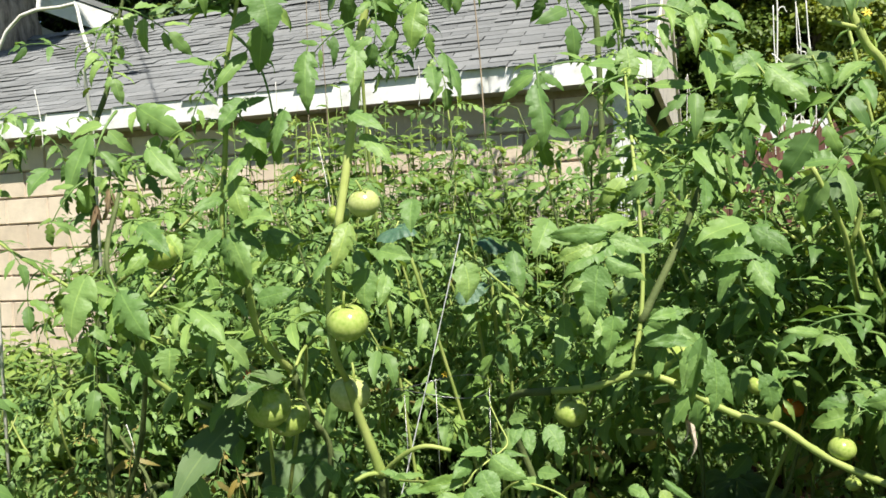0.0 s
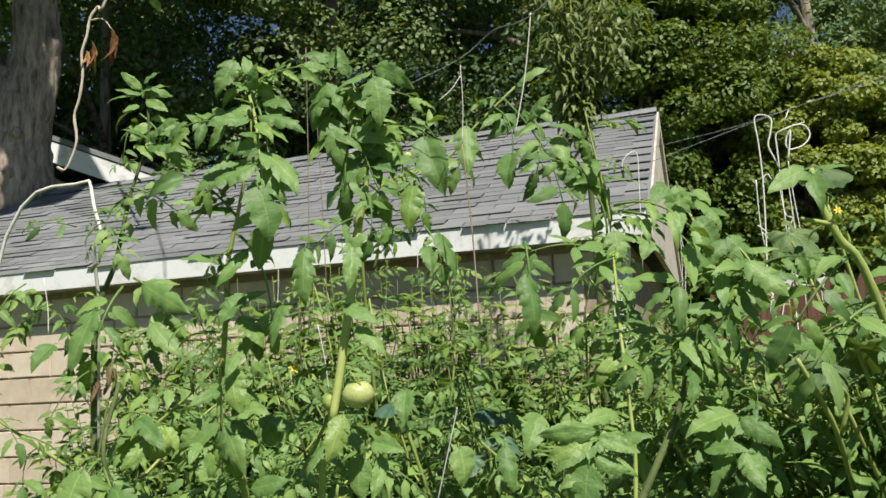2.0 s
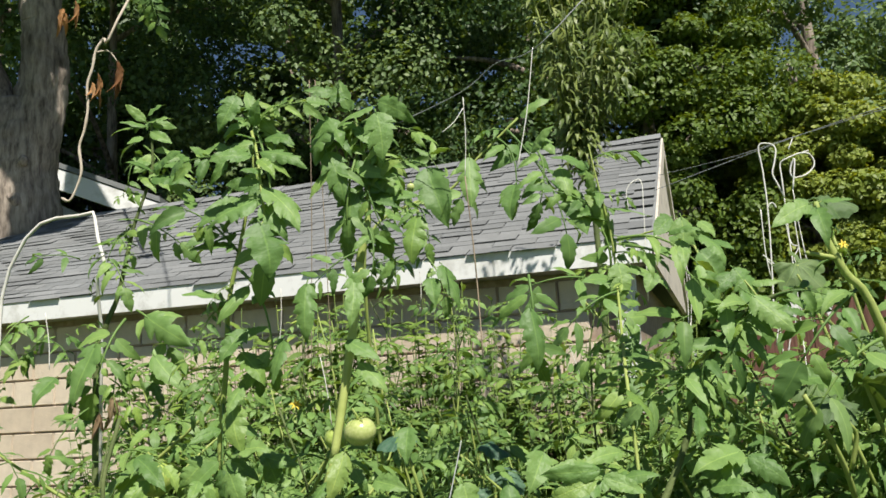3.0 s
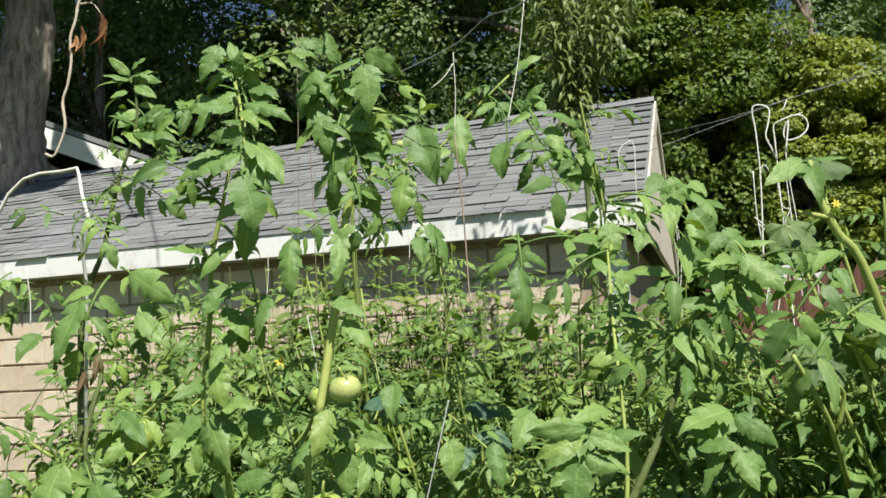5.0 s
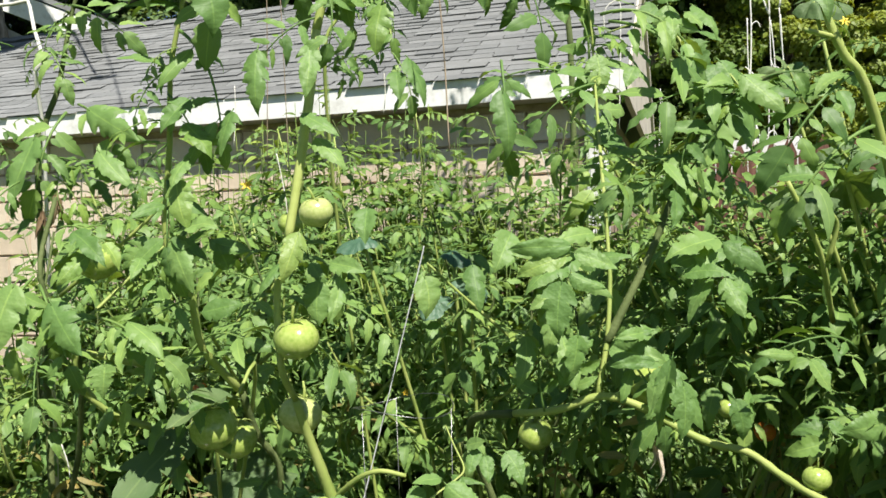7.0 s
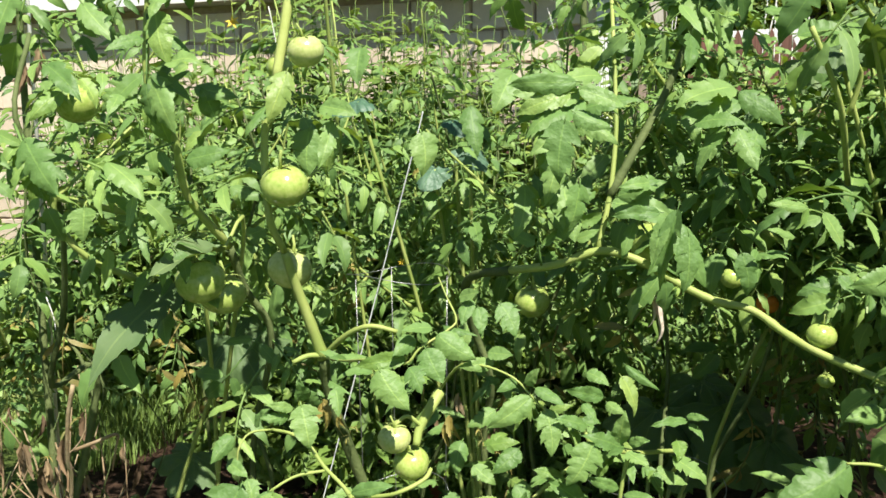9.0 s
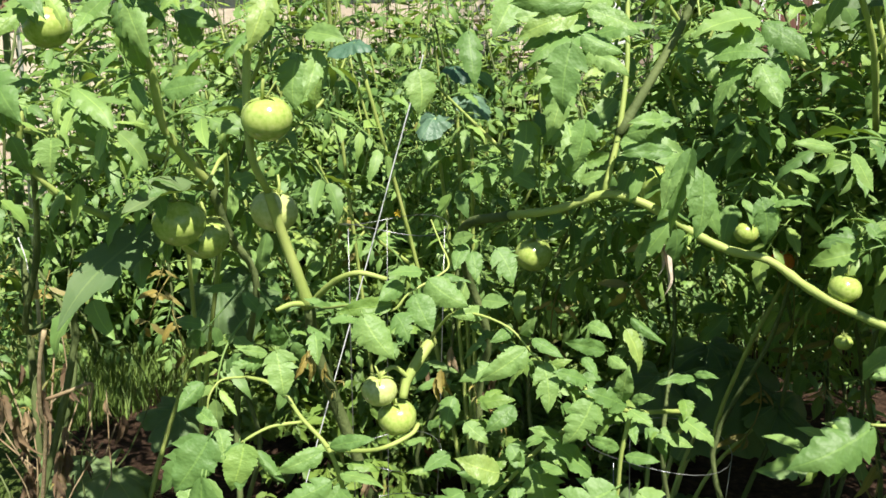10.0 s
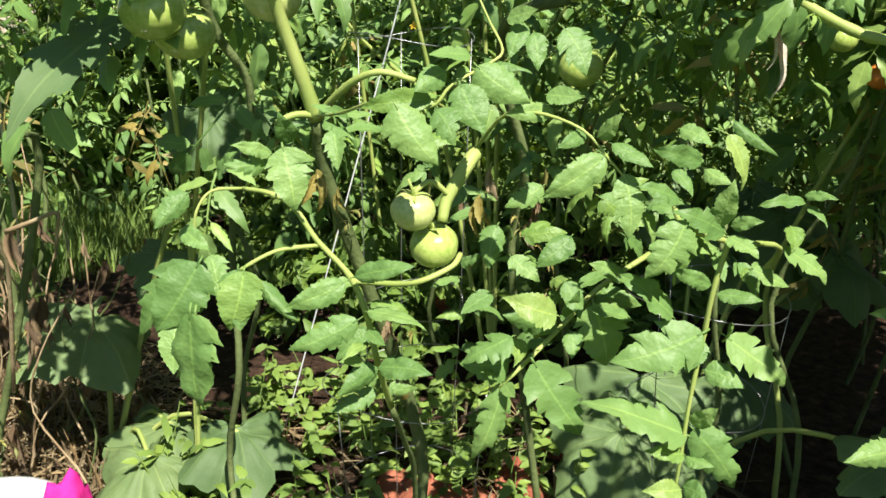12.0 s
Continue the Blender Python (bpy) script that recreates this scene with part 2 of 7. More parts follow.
def mesh_of(name, verts, faces, material, uvs=None, smooth=True):
    me = bpy.data.meshes.new(name)
    me.from_pydata(verts, [], faces)
    if uvs is not None:
        layer = me.uv_layers.new(name="UVMap")
        index = np.empty(len(me.loops), dtype=np.int32)
        me.loops.foreach_get("vertex_index", index)
        layer.data.foreach_set("uv", np.asarray(uvs, dtype=np.float32)[index].ravel())
    me.materials.append(material)
    if smooth:
        me.polygons.foreach_set("use_smooth", [True] * len(me.polygons))
    me.update()
    return me


def part(name, me, parent=None, label="", m=None):
    """Links mesh data as one object, under a thing or a part where one is given."""
    ob = new(name, me)
    if parent is not None:
        ob.parent = parent
    if m is not None:
        ob.matrix_local = m
    if label:
        tagged(ob, label)
    return ob


def thing(name, label, category, group="", kind="", at=(0, 0, 0)):
    ob = new(name)
    ob.location = at
    ob.empty_display_size = 0.1
    return tagged(ob, label, category, group, kind)


class Geo:
    """Collects vertices and faces of one mesh."""

    def __init__(self):
        self.v, self.f, self.uv = [], [], []

    def add(self, verts, faces, uvs=None):
        k = len(self.v)
        self.v += [tuple(p) for p in verts]
        self.f += [tuple(i + k for i in f) for f in faces]
        self.uv += list(uvs) if uvs is not None else [(0.0, 0.0)] * len(verts)

    def box(self, x0, x1, y0, y1, z0, z1, m=None, bevel=0.0):
        """A box; with a bevel its top and front edges are cut."""
        p = [(x, y, z) for z in (z0, z1) for x, y in ((x0, y0), (x1, y0), (x1, y1), (x0, y1))]
        f = [(0, 3, 2, 1), (4, 5, 6, 7), (0, 1, 5, 4), (1, 2, 6, 5), (2, 3, 7, 6), (3, 0, 4, 7)]
        if m is not None:
            p = [m @ Vector(q) for q in p]
        self.add(p, f)

    def tube(self, points, radii, sides=7, wobble=0.0):
        pts = [Vector(p) for p in points]
        n = len(pts)
        ring0, side = len(self.v), None
        for i, p in enumerate(pts):
            way = (pts[min(i + 1, n - 1)] - pts[max(i - 1, 0)]).normalized()
            ref = side if side is not None else Vector((1, 0.2, 0.1))
            side = (ref - way * ref.dot(way))
            side = side.normalized() if side.length > 1e-5 else way.orthogonal().normalized()
            other = way.cross(side)
            r = radii[i] if isinstance(radii, (list, tuple)) else radii
            for k in range(sides):
                a = math.tau * k / sides
                rr = r * (1 + wobble * rng.uniform(-1, 1))
                self.v.append(tuple(p + (side * math.cos(a) + other * math.sin(a)) * rr))
                self.uv.append((k / sides, i / n))
        for i in range(n - 1):
            for k in range(sides):
                a, b = ring0 + i * sides + k, ring0 + i * sides + (k + 1) % sides
                self.f.append((a, b, b + sides, a + sides))
        self.f.append(tuple(ring0 + k for k in reversed(range(sides))))
        self.f.append(tuple(ring0 + (n - 1) * sides + k for k in range(sides)))

    def mesh(self, name, material, smooth=True):
        return mesh_of(name, self.v, self.f, material, self.uv, smooth)


def spline(points, steps=4):
    """A smooth line through the points."""
    p = [Vector(q) for q in points]
    p = [p[0] * 2 - p[1]] + p + [p[-1] * 2 - p[-2]]
    out = []
    for i in range(1, len(p) - 2):
        for k in range(steps):
            t = k / steps
            a, b, c, d = p[i - 1], p[i], p[i + 1], p[i + 2]
            out.append(0.5 * (2 * b + (c - a) * t + (2 * a - 5 * b + 4 * c - d) * t * t + (3 * b - a - 3 * c + d) * t ** 3))
    return out + [p[-2]]


def taper(n, a, b):
    return [a + (b - a) * i / max(1, n - 1) for i in range(n)]


def line_mesh(name, points, r0, r1, material, sides=6, steps=4, knots=0.0):
    pts = spline(points, steps)
    radii = taper(len(pts), r0, r1)
    if knots:
        radii = [r * (1 + knots * (rng.uniform(0.4, 1.0) if rng.random() < 0.16 else rng.uniform(-0.3, 0.2))) for r in radii]
    g = Geo()
    g.tube(pts, radii, sides)
    return g.mesh(name, material)


# ---- leaves ----
def leaflet(g, base, way, up, length, width, stations=8, lobes=0.25, droop=0.25, fold=0.25, r=rng):
    """One tomato leaflet, from its base along way; up is its face's side. Rounded lobes near the base, a drawn-out tip, edges rolled down."""
    way, up = Vector(way).normalized(), Vector(up).normalized()
    side = way.cross(up).normalized()
    up = side.cross(way)
    cols = 3 if stations < 9 else 5 if stations < 16 else 7
    verts, uvs, faces = [], [], []
    curl, twist, tip_curl = r.uniform(-0.2, 0.2), r.uniform(-0.5, 0.5), r.uniform(0.0, 0.5)
    wave, phase, roll = r.uniform(0.02, 0.07), r.uniform(0, 6), r.uniform(-0.15, 0.5)
    # notches along each edge: the blade swells towards each one, and is cut back behind it
    cuts = []
    for edge in (0, 1):
        count = 0 if stations < 6 or lobes < 0.05 else 1 if stations < 8 else r.choice((2, 2, 3)) if lobes > 0.2 else r.choice((0, 1, 2))
        first, pace = r.uniform(0.2, 0.32), r.uniform(0.17, 0.24)
        cuts.append([(first + pace * k, lobes * r.uniform(0.6, 1.2) * (1 - 0.25 * k)) for k in range(count)])
    for i in range(stations + 1):
        s = i / stations
        w = width * 0.5 * 2.6 * (s + 0.008) ** 0.56 * (1.0 - s) ** 1.08 if s < 0.999 else 0.0
        bow = droop * s * s + tip_curl * 0.35 * max(0.0, s - 0.6) ** 2 * 6
        mid = Vector(base) + way * (length * (s - 0.22 * bow * s)) + up * (-length * bow) + side * (curl * length * s * s)
        half, sweep = [], []
        for edge, cut in enumerate(cuts):
            k, fwd, last = 1.0, 0.0, 0.0
            for at, deep in cut:
                if s < at:
                    u = (s - last) / (at - last)
                    k *= 1.0 + 0.42 * deep * u * u
                    fwd = length * 0.24 * deep * u ** 3
                    break
                last = at
            behind = [(at, deep) for at, deep in cut if at <= s]
            if behind:
                at, deep = behind[-1]
                k *= 1.0 - min(0.72, 1.25 * deep) * math.exp(-(s - at) / 0.075)
            k *= 1.0 + (0.045 if (i + edge) % 2 else -0.045) * (lobes > 0.05)
            half.append(w * k)
            sweep.append(fwd)
        for c in range(cols):
            u = 2 * c / (cols - 1) - 1
            e, a = (0 if u < 0 else 1), abs(u)
            lift = fold * w * a - roll * w * a ** 3 + twist * u * w * s + wave * width * a * math.sin(15 * s + phase + (1.7 if u > 0 else 0)) * min(1.0, 3 * s)
            verts.append(mid + side * (u * half[e]) + up * lift + way * (sweep[e] * a * a))
            uvs.append((0.5 + 0.5 * u, s))
    for i in range(stations):
        for k in range(cols - 1):
            a = i * cols + k
            faces.append((a, a + 1, a + cols + 1, a + cols))
    g.add(verts, faces, uvs)


def compound_leaf(name, seed, material, pairs=3, stations=8, wide=1.0, droop=0.5):
    """A tomato leaf one unit long along +y, facing +z, hanging towards its tip."""
    r = random.Random(seed)
    g = Geo()
    n = 9
    bend = r.uniform(-0.12, 0.12)
    line = [Vector((bend * (i / (n - 1)) ** 2, i / (n - 1) * 0.78, 0.10 * math.sin(math.pi * i / (n - 1) * 0.7) - droop * 0.5 * (i / (n - 1)) ** 2.2)) for i in range(n)]
    g.tube(line[::2] if stations < 9 else line, taper(5 if stations < 9 else n, 0.016, 0.007), 3 if stations < 9 else 5)

    def at(s):
        k = min(n - 2, int(s * (n - 1)))
        f = s * (n - 1) - k
        return line[k].lerp(line[k + 1], f), (line[k + 1] - line[k]).normalized()

    for j in range(pairs):
        s = 0.3 + 0.6 * j / max(1, pairs - 1) if pairs > 1 else 0.6
        for sgn in (-1, 1):
            p, w = at(min(0.97, s + r.uniform(-0.03, 0.03)))
            size = (0.41 if pairs < 3 else 0.36 if pairs == 3 else 0.31) * (1 - 0.1 * abs(j - 1)) * r.uniform(0.75, 1.2)
            out = Vector((sgn * 1.0, 0, 0)) + w * r.uniform(0.35, 0.75) + Vector((0, 0, r.uniform(-0.35, 0.12)))
            out.normalize()
            stalk = p + out * 0.05
            g.tube([p, stalk], [0.006, 0.005], 3)
            leaflet(g, stalk, out, (r.uniform(-0.25, 0.25), r.uniform(-0.3, 0.3), 1), size, size * 0.4 * wide * r.uniform(0.8, 1.15), stations, 0.36, r.uniform(0.1, 0.45), r.uniform(0.05, 0.35), r)
        if j < pairs - 1 and stations > 5:
            for sgn in (-1, 1):
                if r.random() < 0.7:
                    p, w = at(s + 0.14)
                    out = (Vector((sgn, 0, 0)) + w * 0.4 + Vector((0, 0, r.uniform(-0.2, 0.2)))).normalized()
                    leaflet(g, p + out * 0.02, out, (0, 0, 1), 0.12 * r.uniform(0.7, 1.3), 0.075, 4, 0.1, 0.2, 0.2, r)
    p, w = at(0.999)
    leaflet(g, p, w + Vector((r.uniform(-0.15, 0.15), 0, -0.1)), (0, 0.25, 1), 0.4, 0.2 * wide, stations + 3, 0.42, r.uniform(0.15, 0.4), r.uniform(0.1, 0.3), r)
    return g.mesh(name, material)


LEAVES = [compound_leaf("leaf", 20 + i, M_LEAF, 2 if i % 3 == 0 else 3, 11, (1.0, 1.12, 0.9)[i % 3], (0.35, 0.6, 0.8, 0.5)[i % 4]) for i in range(8)]
MID_LEAVES = [compound_leaf("leaf", 40 + i, M_LEAF, 2 if i % 3 == 0 else 3, 8, (1.0, 1.12, 0.9)[i % 3], (0.35, 0.6, 0.8, 0.5)[i % 4]) for i in range(7)]
MID_YOUNG = [compound_leaf("leaf", 50, M_LEAF_PALE, 3, 8, 0.85, 0.35)]
YOUNG = [compound_leaf("leaf", 60 + i, M_LEAF_PALE, 2 + i % 2, 11, 0.85, 0.35) for i in range(3)]
FAR_LEAVES = [compound_leaf("leaf", 80 + i, M_LEAF, 4, 4, 1.05, (0.4, 0.7, 0.55)[i % 3]) for i in range(5)]
FAR_PALE = [compound_leaf("leaf", 95 + i, M_LEAF_PALE, 3, 4, 1.0, 0.5) for i in range(3)]
WILTED = [compound_leaf("leaf", 110 + i, M_YELLOW, 2, 6, 0.6, 1.1) for i in range(2)]


def small_leaf(name, seed, material):
    """A single leaflet on a short stalk, one unit long along +y."""
    r = random.Random(seed)
    g = Geo()
    g.tube([(0, 0, 0), (0, 0.08, 0.02), (0, 0.16, 0.0)], 0.012, 5)
    leaflet(g, (0, 0.15, 0), (0, 1, -0.05), (r.uniform(-0.2, 0.2), 0, 1), 0.88, 0.4, 12, 0.34, r.uniform(0.1, 0.4), r.uniform(0.05, 0.35), r)
    for sgn in (-1, 1):
        if r.random() < 0.6:
            leaflet(g, (0, 0.14, 0), (sgn, 0.5, -0.1), (0, 0, 1), 0.3, 0.18, 6, 0.15, 0.2, 0.2, r)
    return g.mesh(name, material)


def long_leaf(name, seed, material):
    """A long tomato leaf with five pairs of leaflets set well apart."""
    r = random.Random(seed)
    g = Geo()
    n = 11
    bend = r.uniform(-0.1, 0.1)
    line = [Vector((bend * math.sin(2.6 * i / (n - 1)), i / (n - 1) * 0.85, -0.16 * (i / (n - 1)) ** 2)) for i in range(n)]
    g.tube(line, taper(n, 0.0095, 0.004), 6)
    for j in range(5):
        s = 0.16 + 0.18 * j
        for sgn in (-1, 1):
            q = min(n - 1.001, (s + r.uniform(-0.02, 0.02)) * (n - 1))
            k = int(q)
            p, w = line[k].lerp(line[k + 1], q - k), (line[k + 1] - line[k]).normalized()
            size = (0.24 if j % 2 == 0 else 0.13) * r.uniform(0.8, 1.2)
            out = (Vector((sgn, 0, 0)) + w * r.uniform(0.1, 0.7) + Vector((0, 0, r.uniform(-0.3, 0.15)))).normalized()
            g.tube([p, p + out * 0.04], [0.004, 0.003], 4)
            leaflet(g, p + out * 0.035, out, (r.uniform(-0.3, 0.3), r.uniform(-0.3, 0.3), 1), size, size * 0.46, 10, 0.32, r.uniform(0.1, 0.45), r.uniform(0.05, 0.3), r)
    leaflet(g, line[-1], line[-1] - line[-2], (0, 0.2, 1), 0.26, 0.16, 10, 0.26, 0.3, 0.2, r)
    return g.mesh(name, material)


def leaflet_blade(name, seed, material, wide, lobes):
    """One leaflet with its short stalk, one unit long along +y."""
    r = random.Random(seed)
    g = Geo()
    g.tube([(0, -0.1, -0.02), (0, -0.03, 0), (0, 0.06, 0.0)], [0.012, 0.011, 0.008], 5)
    leaflet(g, (0, 0, 0), (0, 1, 0), (r.uniform(-0.2, 0.2), 0, 1), 1.0, wide, 22, lobes, r.uniform(0.03, 0.28), r.uniform(-0.1, 0.4), r)
    return g.mesh(name, material)


PLAIN_BLADES = [leaflet_blade("leaf", 400 + i, M_LEAF if i != 5 else M_LEAF_PALE, 0.5, 0.19) for i in range(7)]
LOBED_BLADES = [leaflet_blade("leaf", 430 + i, M_LEAF, 0.5, (0.5, 0.62, 0.42)[i % 3]) for i in range(7)]
LEAFLETS = [leaflet_blade("leaf", 180 + i, M_LEAF if i != 9 else M_LEAF_PALE, (0.42, 0.5, 0.56, 0.45)[i % 4], (0.3, 0.42, 0.34, 0.5)[(i * 3 + i // 4) % 4]) for i in range(10)]
SMALL = [small_leaf("leaf", 140 + i, M_LEAF if i % 3 else M_LEAF_PALE) for i in range(6)]
LONG_LEAVES = [long_leaf("leaf", 160 + i, M_LEAF) for i in range(4)]


DEAD_LEAVES, DRY_LEAVES = [], []
for k in range(3):
    g = Geo()
    for j in range(3):
        leaflet(g, (0, 0, -0.12 * j), (rng.uniform(-0.3, 0.3), rng.uniform(-0.3, 0.3), -1), (0.4, -1, 0.2), 0.8, 0.2, 10, 0.5, rng.uniform(-0.5, 0.6), 1.2, random.Random(700 + 3 * k + j))
    DEAD_LEAVES.append(g.mesh("dead_leaf", M_DEAD))
    DRY_LEAVES.append(g.mesh("dead_leaf", M_WITHERED))


YELLOW_CURL = []
for k in range(2):
    g = Geo()
    for j in range(3):
        leaflet(g, (0, 0, -0.1 * j), (rng.uniform(-0.6, 0.6), rng.uniform(-0.4, 0.2), -0.8), (0.3, -1, 0.2), 0.9, 0.3, 12, 0.4, rng.uniform(0.2, 0.8), 0.9, random.Random(760 + 3 * k + j))
    YELLOW_CURL.append(g.mesh("dead_leaf", M_YELLOW))


def hang(base, tip, face=None, roll=0.0):
    """The pose of a leaf from its base to its tip, turned with its face to the light."""
    base, tip = Vector(base), Vector(tip)
    y = (tip - base)
    size = y.length
    y.normalize()
    want = Vector(face) if face is not None else Vector((0.05, -0.75, 0.75))
    z = want - y * want.dot(y)
    z = z.normalized() if z.length > 0.05 else y.orthogonal().normalized()
    x = y.cross(z)
    rot = Matrix((x, y, z)).transposed().to_4x4()
    return Matrix.Translation(base) @ rot @ Matrix.Rotation(roll, 4, "Y") @ Matrix.Scale(size / 0.98, 4)


def put_leaf(parent, base, tip, kinds=LEAVES, face=None, r=rng):
    ln = (Vector(tip) - Vector(base)).length
    if kinds is LEAVES:
        kinds = SMALL if ln < 0.115 else LONG_LEAVES if ln > 0.3 else LEAVES
    return part("leaf", r.choice(kinds), parent, m=hang(base, tip, face, r.uniform(-0.45, 0.45)))


def blades(parent, pairs, wide=1.0, r=rng):
    """Single leaflets, each from its base to its tip."""
    for base, tip in pairs:
        base, tip = Vector(base), Vector(tip)
        face = (r.uniform(-0.35, 0.35), -0.7 + r.uniform(-0.2, 0.2), r.uniform(0.4, 0.9))
        part("leaf", r.choice(LEAFLETS), parent, m=hang(base, tip, face, r.uniform(-0.4, 0.4)) @ Matrix.Diagonal((wide * r.uniform(0.9, 1.15), 1.0, 1.0, 1.0)))


def leaflets(parent, rows, r=rng):
    """Single leaflets: base, tip, width as a share of the length, lobed or plain."""
    for base, tip, wide, lobed in rows:
        base, tip = Vector(base), Vector(tip)
        face = (r.uniform(-0.4, 0.4), -0.75 + r.uniform(-0.25, 0.2), r.uniform(0.3, 0.85))
        part("leaf", r.choice(LOBED_BLADES if lobed else PLAIN_BLADES), parent, m=hang(base, tip, face, r.uniform(-0.35, 0.35)) @ Matrix.Diagonal((wide / 0.5, 1.0, 1.0, 1.0)))


def leafy(parent, points, count, size, r, kinds=None, low=0.0, high=1.0):
    """Leaves set at random along a stem's line."""
    pts = spline(points, 6)
    for k in range(count):
        s = low + (high - low) * (k + r.random()) / count
        p = pts[min(len(pts) - 1, int(s * (len(pts) - 1)))]
        a = r.uniform(0, math.tau)
        ln = size * r.uniform(0.6, 1.25)
        out = Vector((math.cos(a), 0.6 * math.sin(a), 0))
        tip = p + (out * 0.8 + Vector((0, -0.1, r.uniform(-0.65, 0.35)))) * ln
        put_leaf(parent, p, tip, kinds or (LEAVES if r.random() < 0.75 else YOUNG), (out.x * 0.4, out.y * 0.3 - 0.6, 0.8), r)


def shoot(parent, points, r0, r1, step, size, kinds=LEAVES, material=None, bare=0.0, r=rng, spread=1.0):
    """A stem through the points with leaves spiralling up it."""
    part("stem", line_mesh("stem", points, r0, r1, material or M_STEM, 7, 4, 0.12), parent)
    pts = spline(points, 6)
    total = sum((b - a).length for a, b in zip(pts, pts[1:]))
    run, nxt, ang = 0.0, bare * total, r.uniform(0, 6)
    for a, b in zip(pts, pts[1:]):
        d = (b - a).length
        while run + d >= nxt:
            p = a.lerp(b, (nxt - run) / max(d, 1e-6))
            s = nxt / total
            ln = size * r.uniform(0.75, 1.2) * (1.0 - 0.45 * max(0, s - 0.6) / 0.4)
            out = Vector((math.cos(ang), math.sin(ang), 0))
            tip = p + (out * 0.86 * spread + Vector((0, 0, r.uniform(-0.55, 0.2) if s < 0.8 else r.uniform(-0.1, 0.6)))) * ln
            put_leaf(parent, p, tip, kinds, (out.x * 0.25, out.y * 0.25 - 0.5, 0.9), r)
            ang += 2.4 + r.uniform(-0.4, 0.4)
            nxt += step * r.uniform(0.7, 1.3)
        run += d


# ---- fruit ----
def tomato_mesh(name, seed, material):
    r = random.Random(seed)
    g = Geo()
    rows, cols = 14, 22
    ph, lobes = r.uniform(0, 6), r.choice((4, 5, 6))
    verts, faces = [(0, 0, 0.36)], []
    for i in range(1, rows):
        th = math.pi * i / rows
        for k in range(cols):
            a = math.tau * k / cols
            rad = 0.5 * (1 + 0.035 * math.cos(lobes * a + ph) * (1 - i / rows) + 0.03 * math.cos(2 * a))
            z = 0.44 * math.cos(th)
            if th < 0.55:
                z -= 0.08 * (1 - th / 0.55)
            verts.append((rad * math.sin(th) * math.cos(a), rad * math.sin(th) * math.sin(a), z))
    verts.append((0, 0, -0.43))
    for k in range(cols):
        faces.append((0, 1 + k, 1 + (k + 1) % cols))
        for i in range(rows - 2):
            a, b = 1 + i * cols + k, 1 + i * cols + (k + 1) % cols
            faces.append((a, a + cols, b + cols, b))
        a = 1 + (rows - 2) * cols
        faces.append((a + k, len(verts) - 1, a + (k + 1) % cols))
    g.add(verts, faces)
    return g.mesh(name, material)


def calyx_mesh(seed):
    r = random.Random(seed)
    g = Geo()
    for k in range(5):
        a = math.tau * k / 5 + r.uniform(-0.2, 0.2)
        out = Vector((math.cos(a), math.sin(a), r.uniform(0.0, 0.5)))
        leaflet(g, Vector((0, 0, 0.37)), out, (0, 0, 1), 0.42, 0.11, 4, 0.0, r.uniform(-0.2, 0.5), 0.3, r)
    g.tube([(0, 0, 0.34), (0.02, 0.02, 0.55), (0.1, 0.05, 0.75)], [0.045, 0.035, 0.03], 6)
    return g.mesh("calyx", M_STEM)


TOMATOES = [tomato_mesh("tomato", 3 + i, M_FRUIT) for i in range(3)]
PALE_TOMATOES = [tomato_mesh("tomato", 13 + i, M_PALE_FRUIT) for i in range(2)]
RIPE_TOMATOES = [tomato_mesh("tomato", 23, M_RIPE)]
CALYX = [calyx_mesh(i) for i in range(3)]


def put_tomato(parent, at, size, kinds=TOMATOES, label="", tilt=None):
    rot = Euler(tilt or (rng.uniform(-0.2, 0.3), rng.uniform(-0.25, 0.25), rng.uniform(0, 6))).to_matrix().to_4x4()
    ob = part("tomato", rng.choice(kinds), parent, label, Matrix.Translation(at) @ rot @ Matrix.Scale(size, 4))
    part("calyx", rng.choice(CALYX), ob)
    return ob


# ---- ground ----
def ground_height(x, y):
    return 0.02 * math.sin(1.7 * x + 0.6 * y) + 0.015 * math.sin(2.9 * y - 1.1 * x)


def build_ground():
    def axis():
        near = [i * 0.14 for i in range(0, 58)]
        far = [8.2 * 1.22 ** k for k in range(0, 24)]
        return near + far
    half = axis()
    xs = [-v for v in reversed(half[1:])] + half
    ys = [v + 2.0 for v in xs]
    n = len(xs)
    verts = []
    for y in ys:
        for x in xs:
            z = ground_height(x, y) if abs(x) < 8 and abs(y) < 11 else 0.0
            if abs(x) < 4 and 0 < y < 6:
                z += 0.03 * noise.noise(Vector((x * 4, y * 4, 0))) + 0.015 * noise.noise(Vector((x * 13, y * 13, 3)))
            verts.append((x, y, z))
    faces = [(j * n + i, j * n + i + 1, j * n + n + i + 1, j * n + n + i) for j in range(n - 1) for i in range(n - 1)]
    return tagged(part("ground", mesh_of("ground", verts, faces, M_SOIL)), "brown garden soil with patchy turf around the beds", "ground", kind="structure")


build_ground()

# ---- garage ----
GA = radians(17.4)
GARAGE = Matrix.Translation((1.333, 5.2, 0)) @ Matrix.Rotation(-GA, 4, "Z")   # x along the eave to its end, y to the back
EAVE_Z, RIDGE_Z, HALF, LONG = 2.533, 3.823, 2.409, 8.2
SLOPE = math.atan2(RIDGE_Z - EAVE_Z, HALF)
OVER = 0.17                     # eave overhang
WALL_X = -0.18                  # the gable wall's plane, in from the roof's end


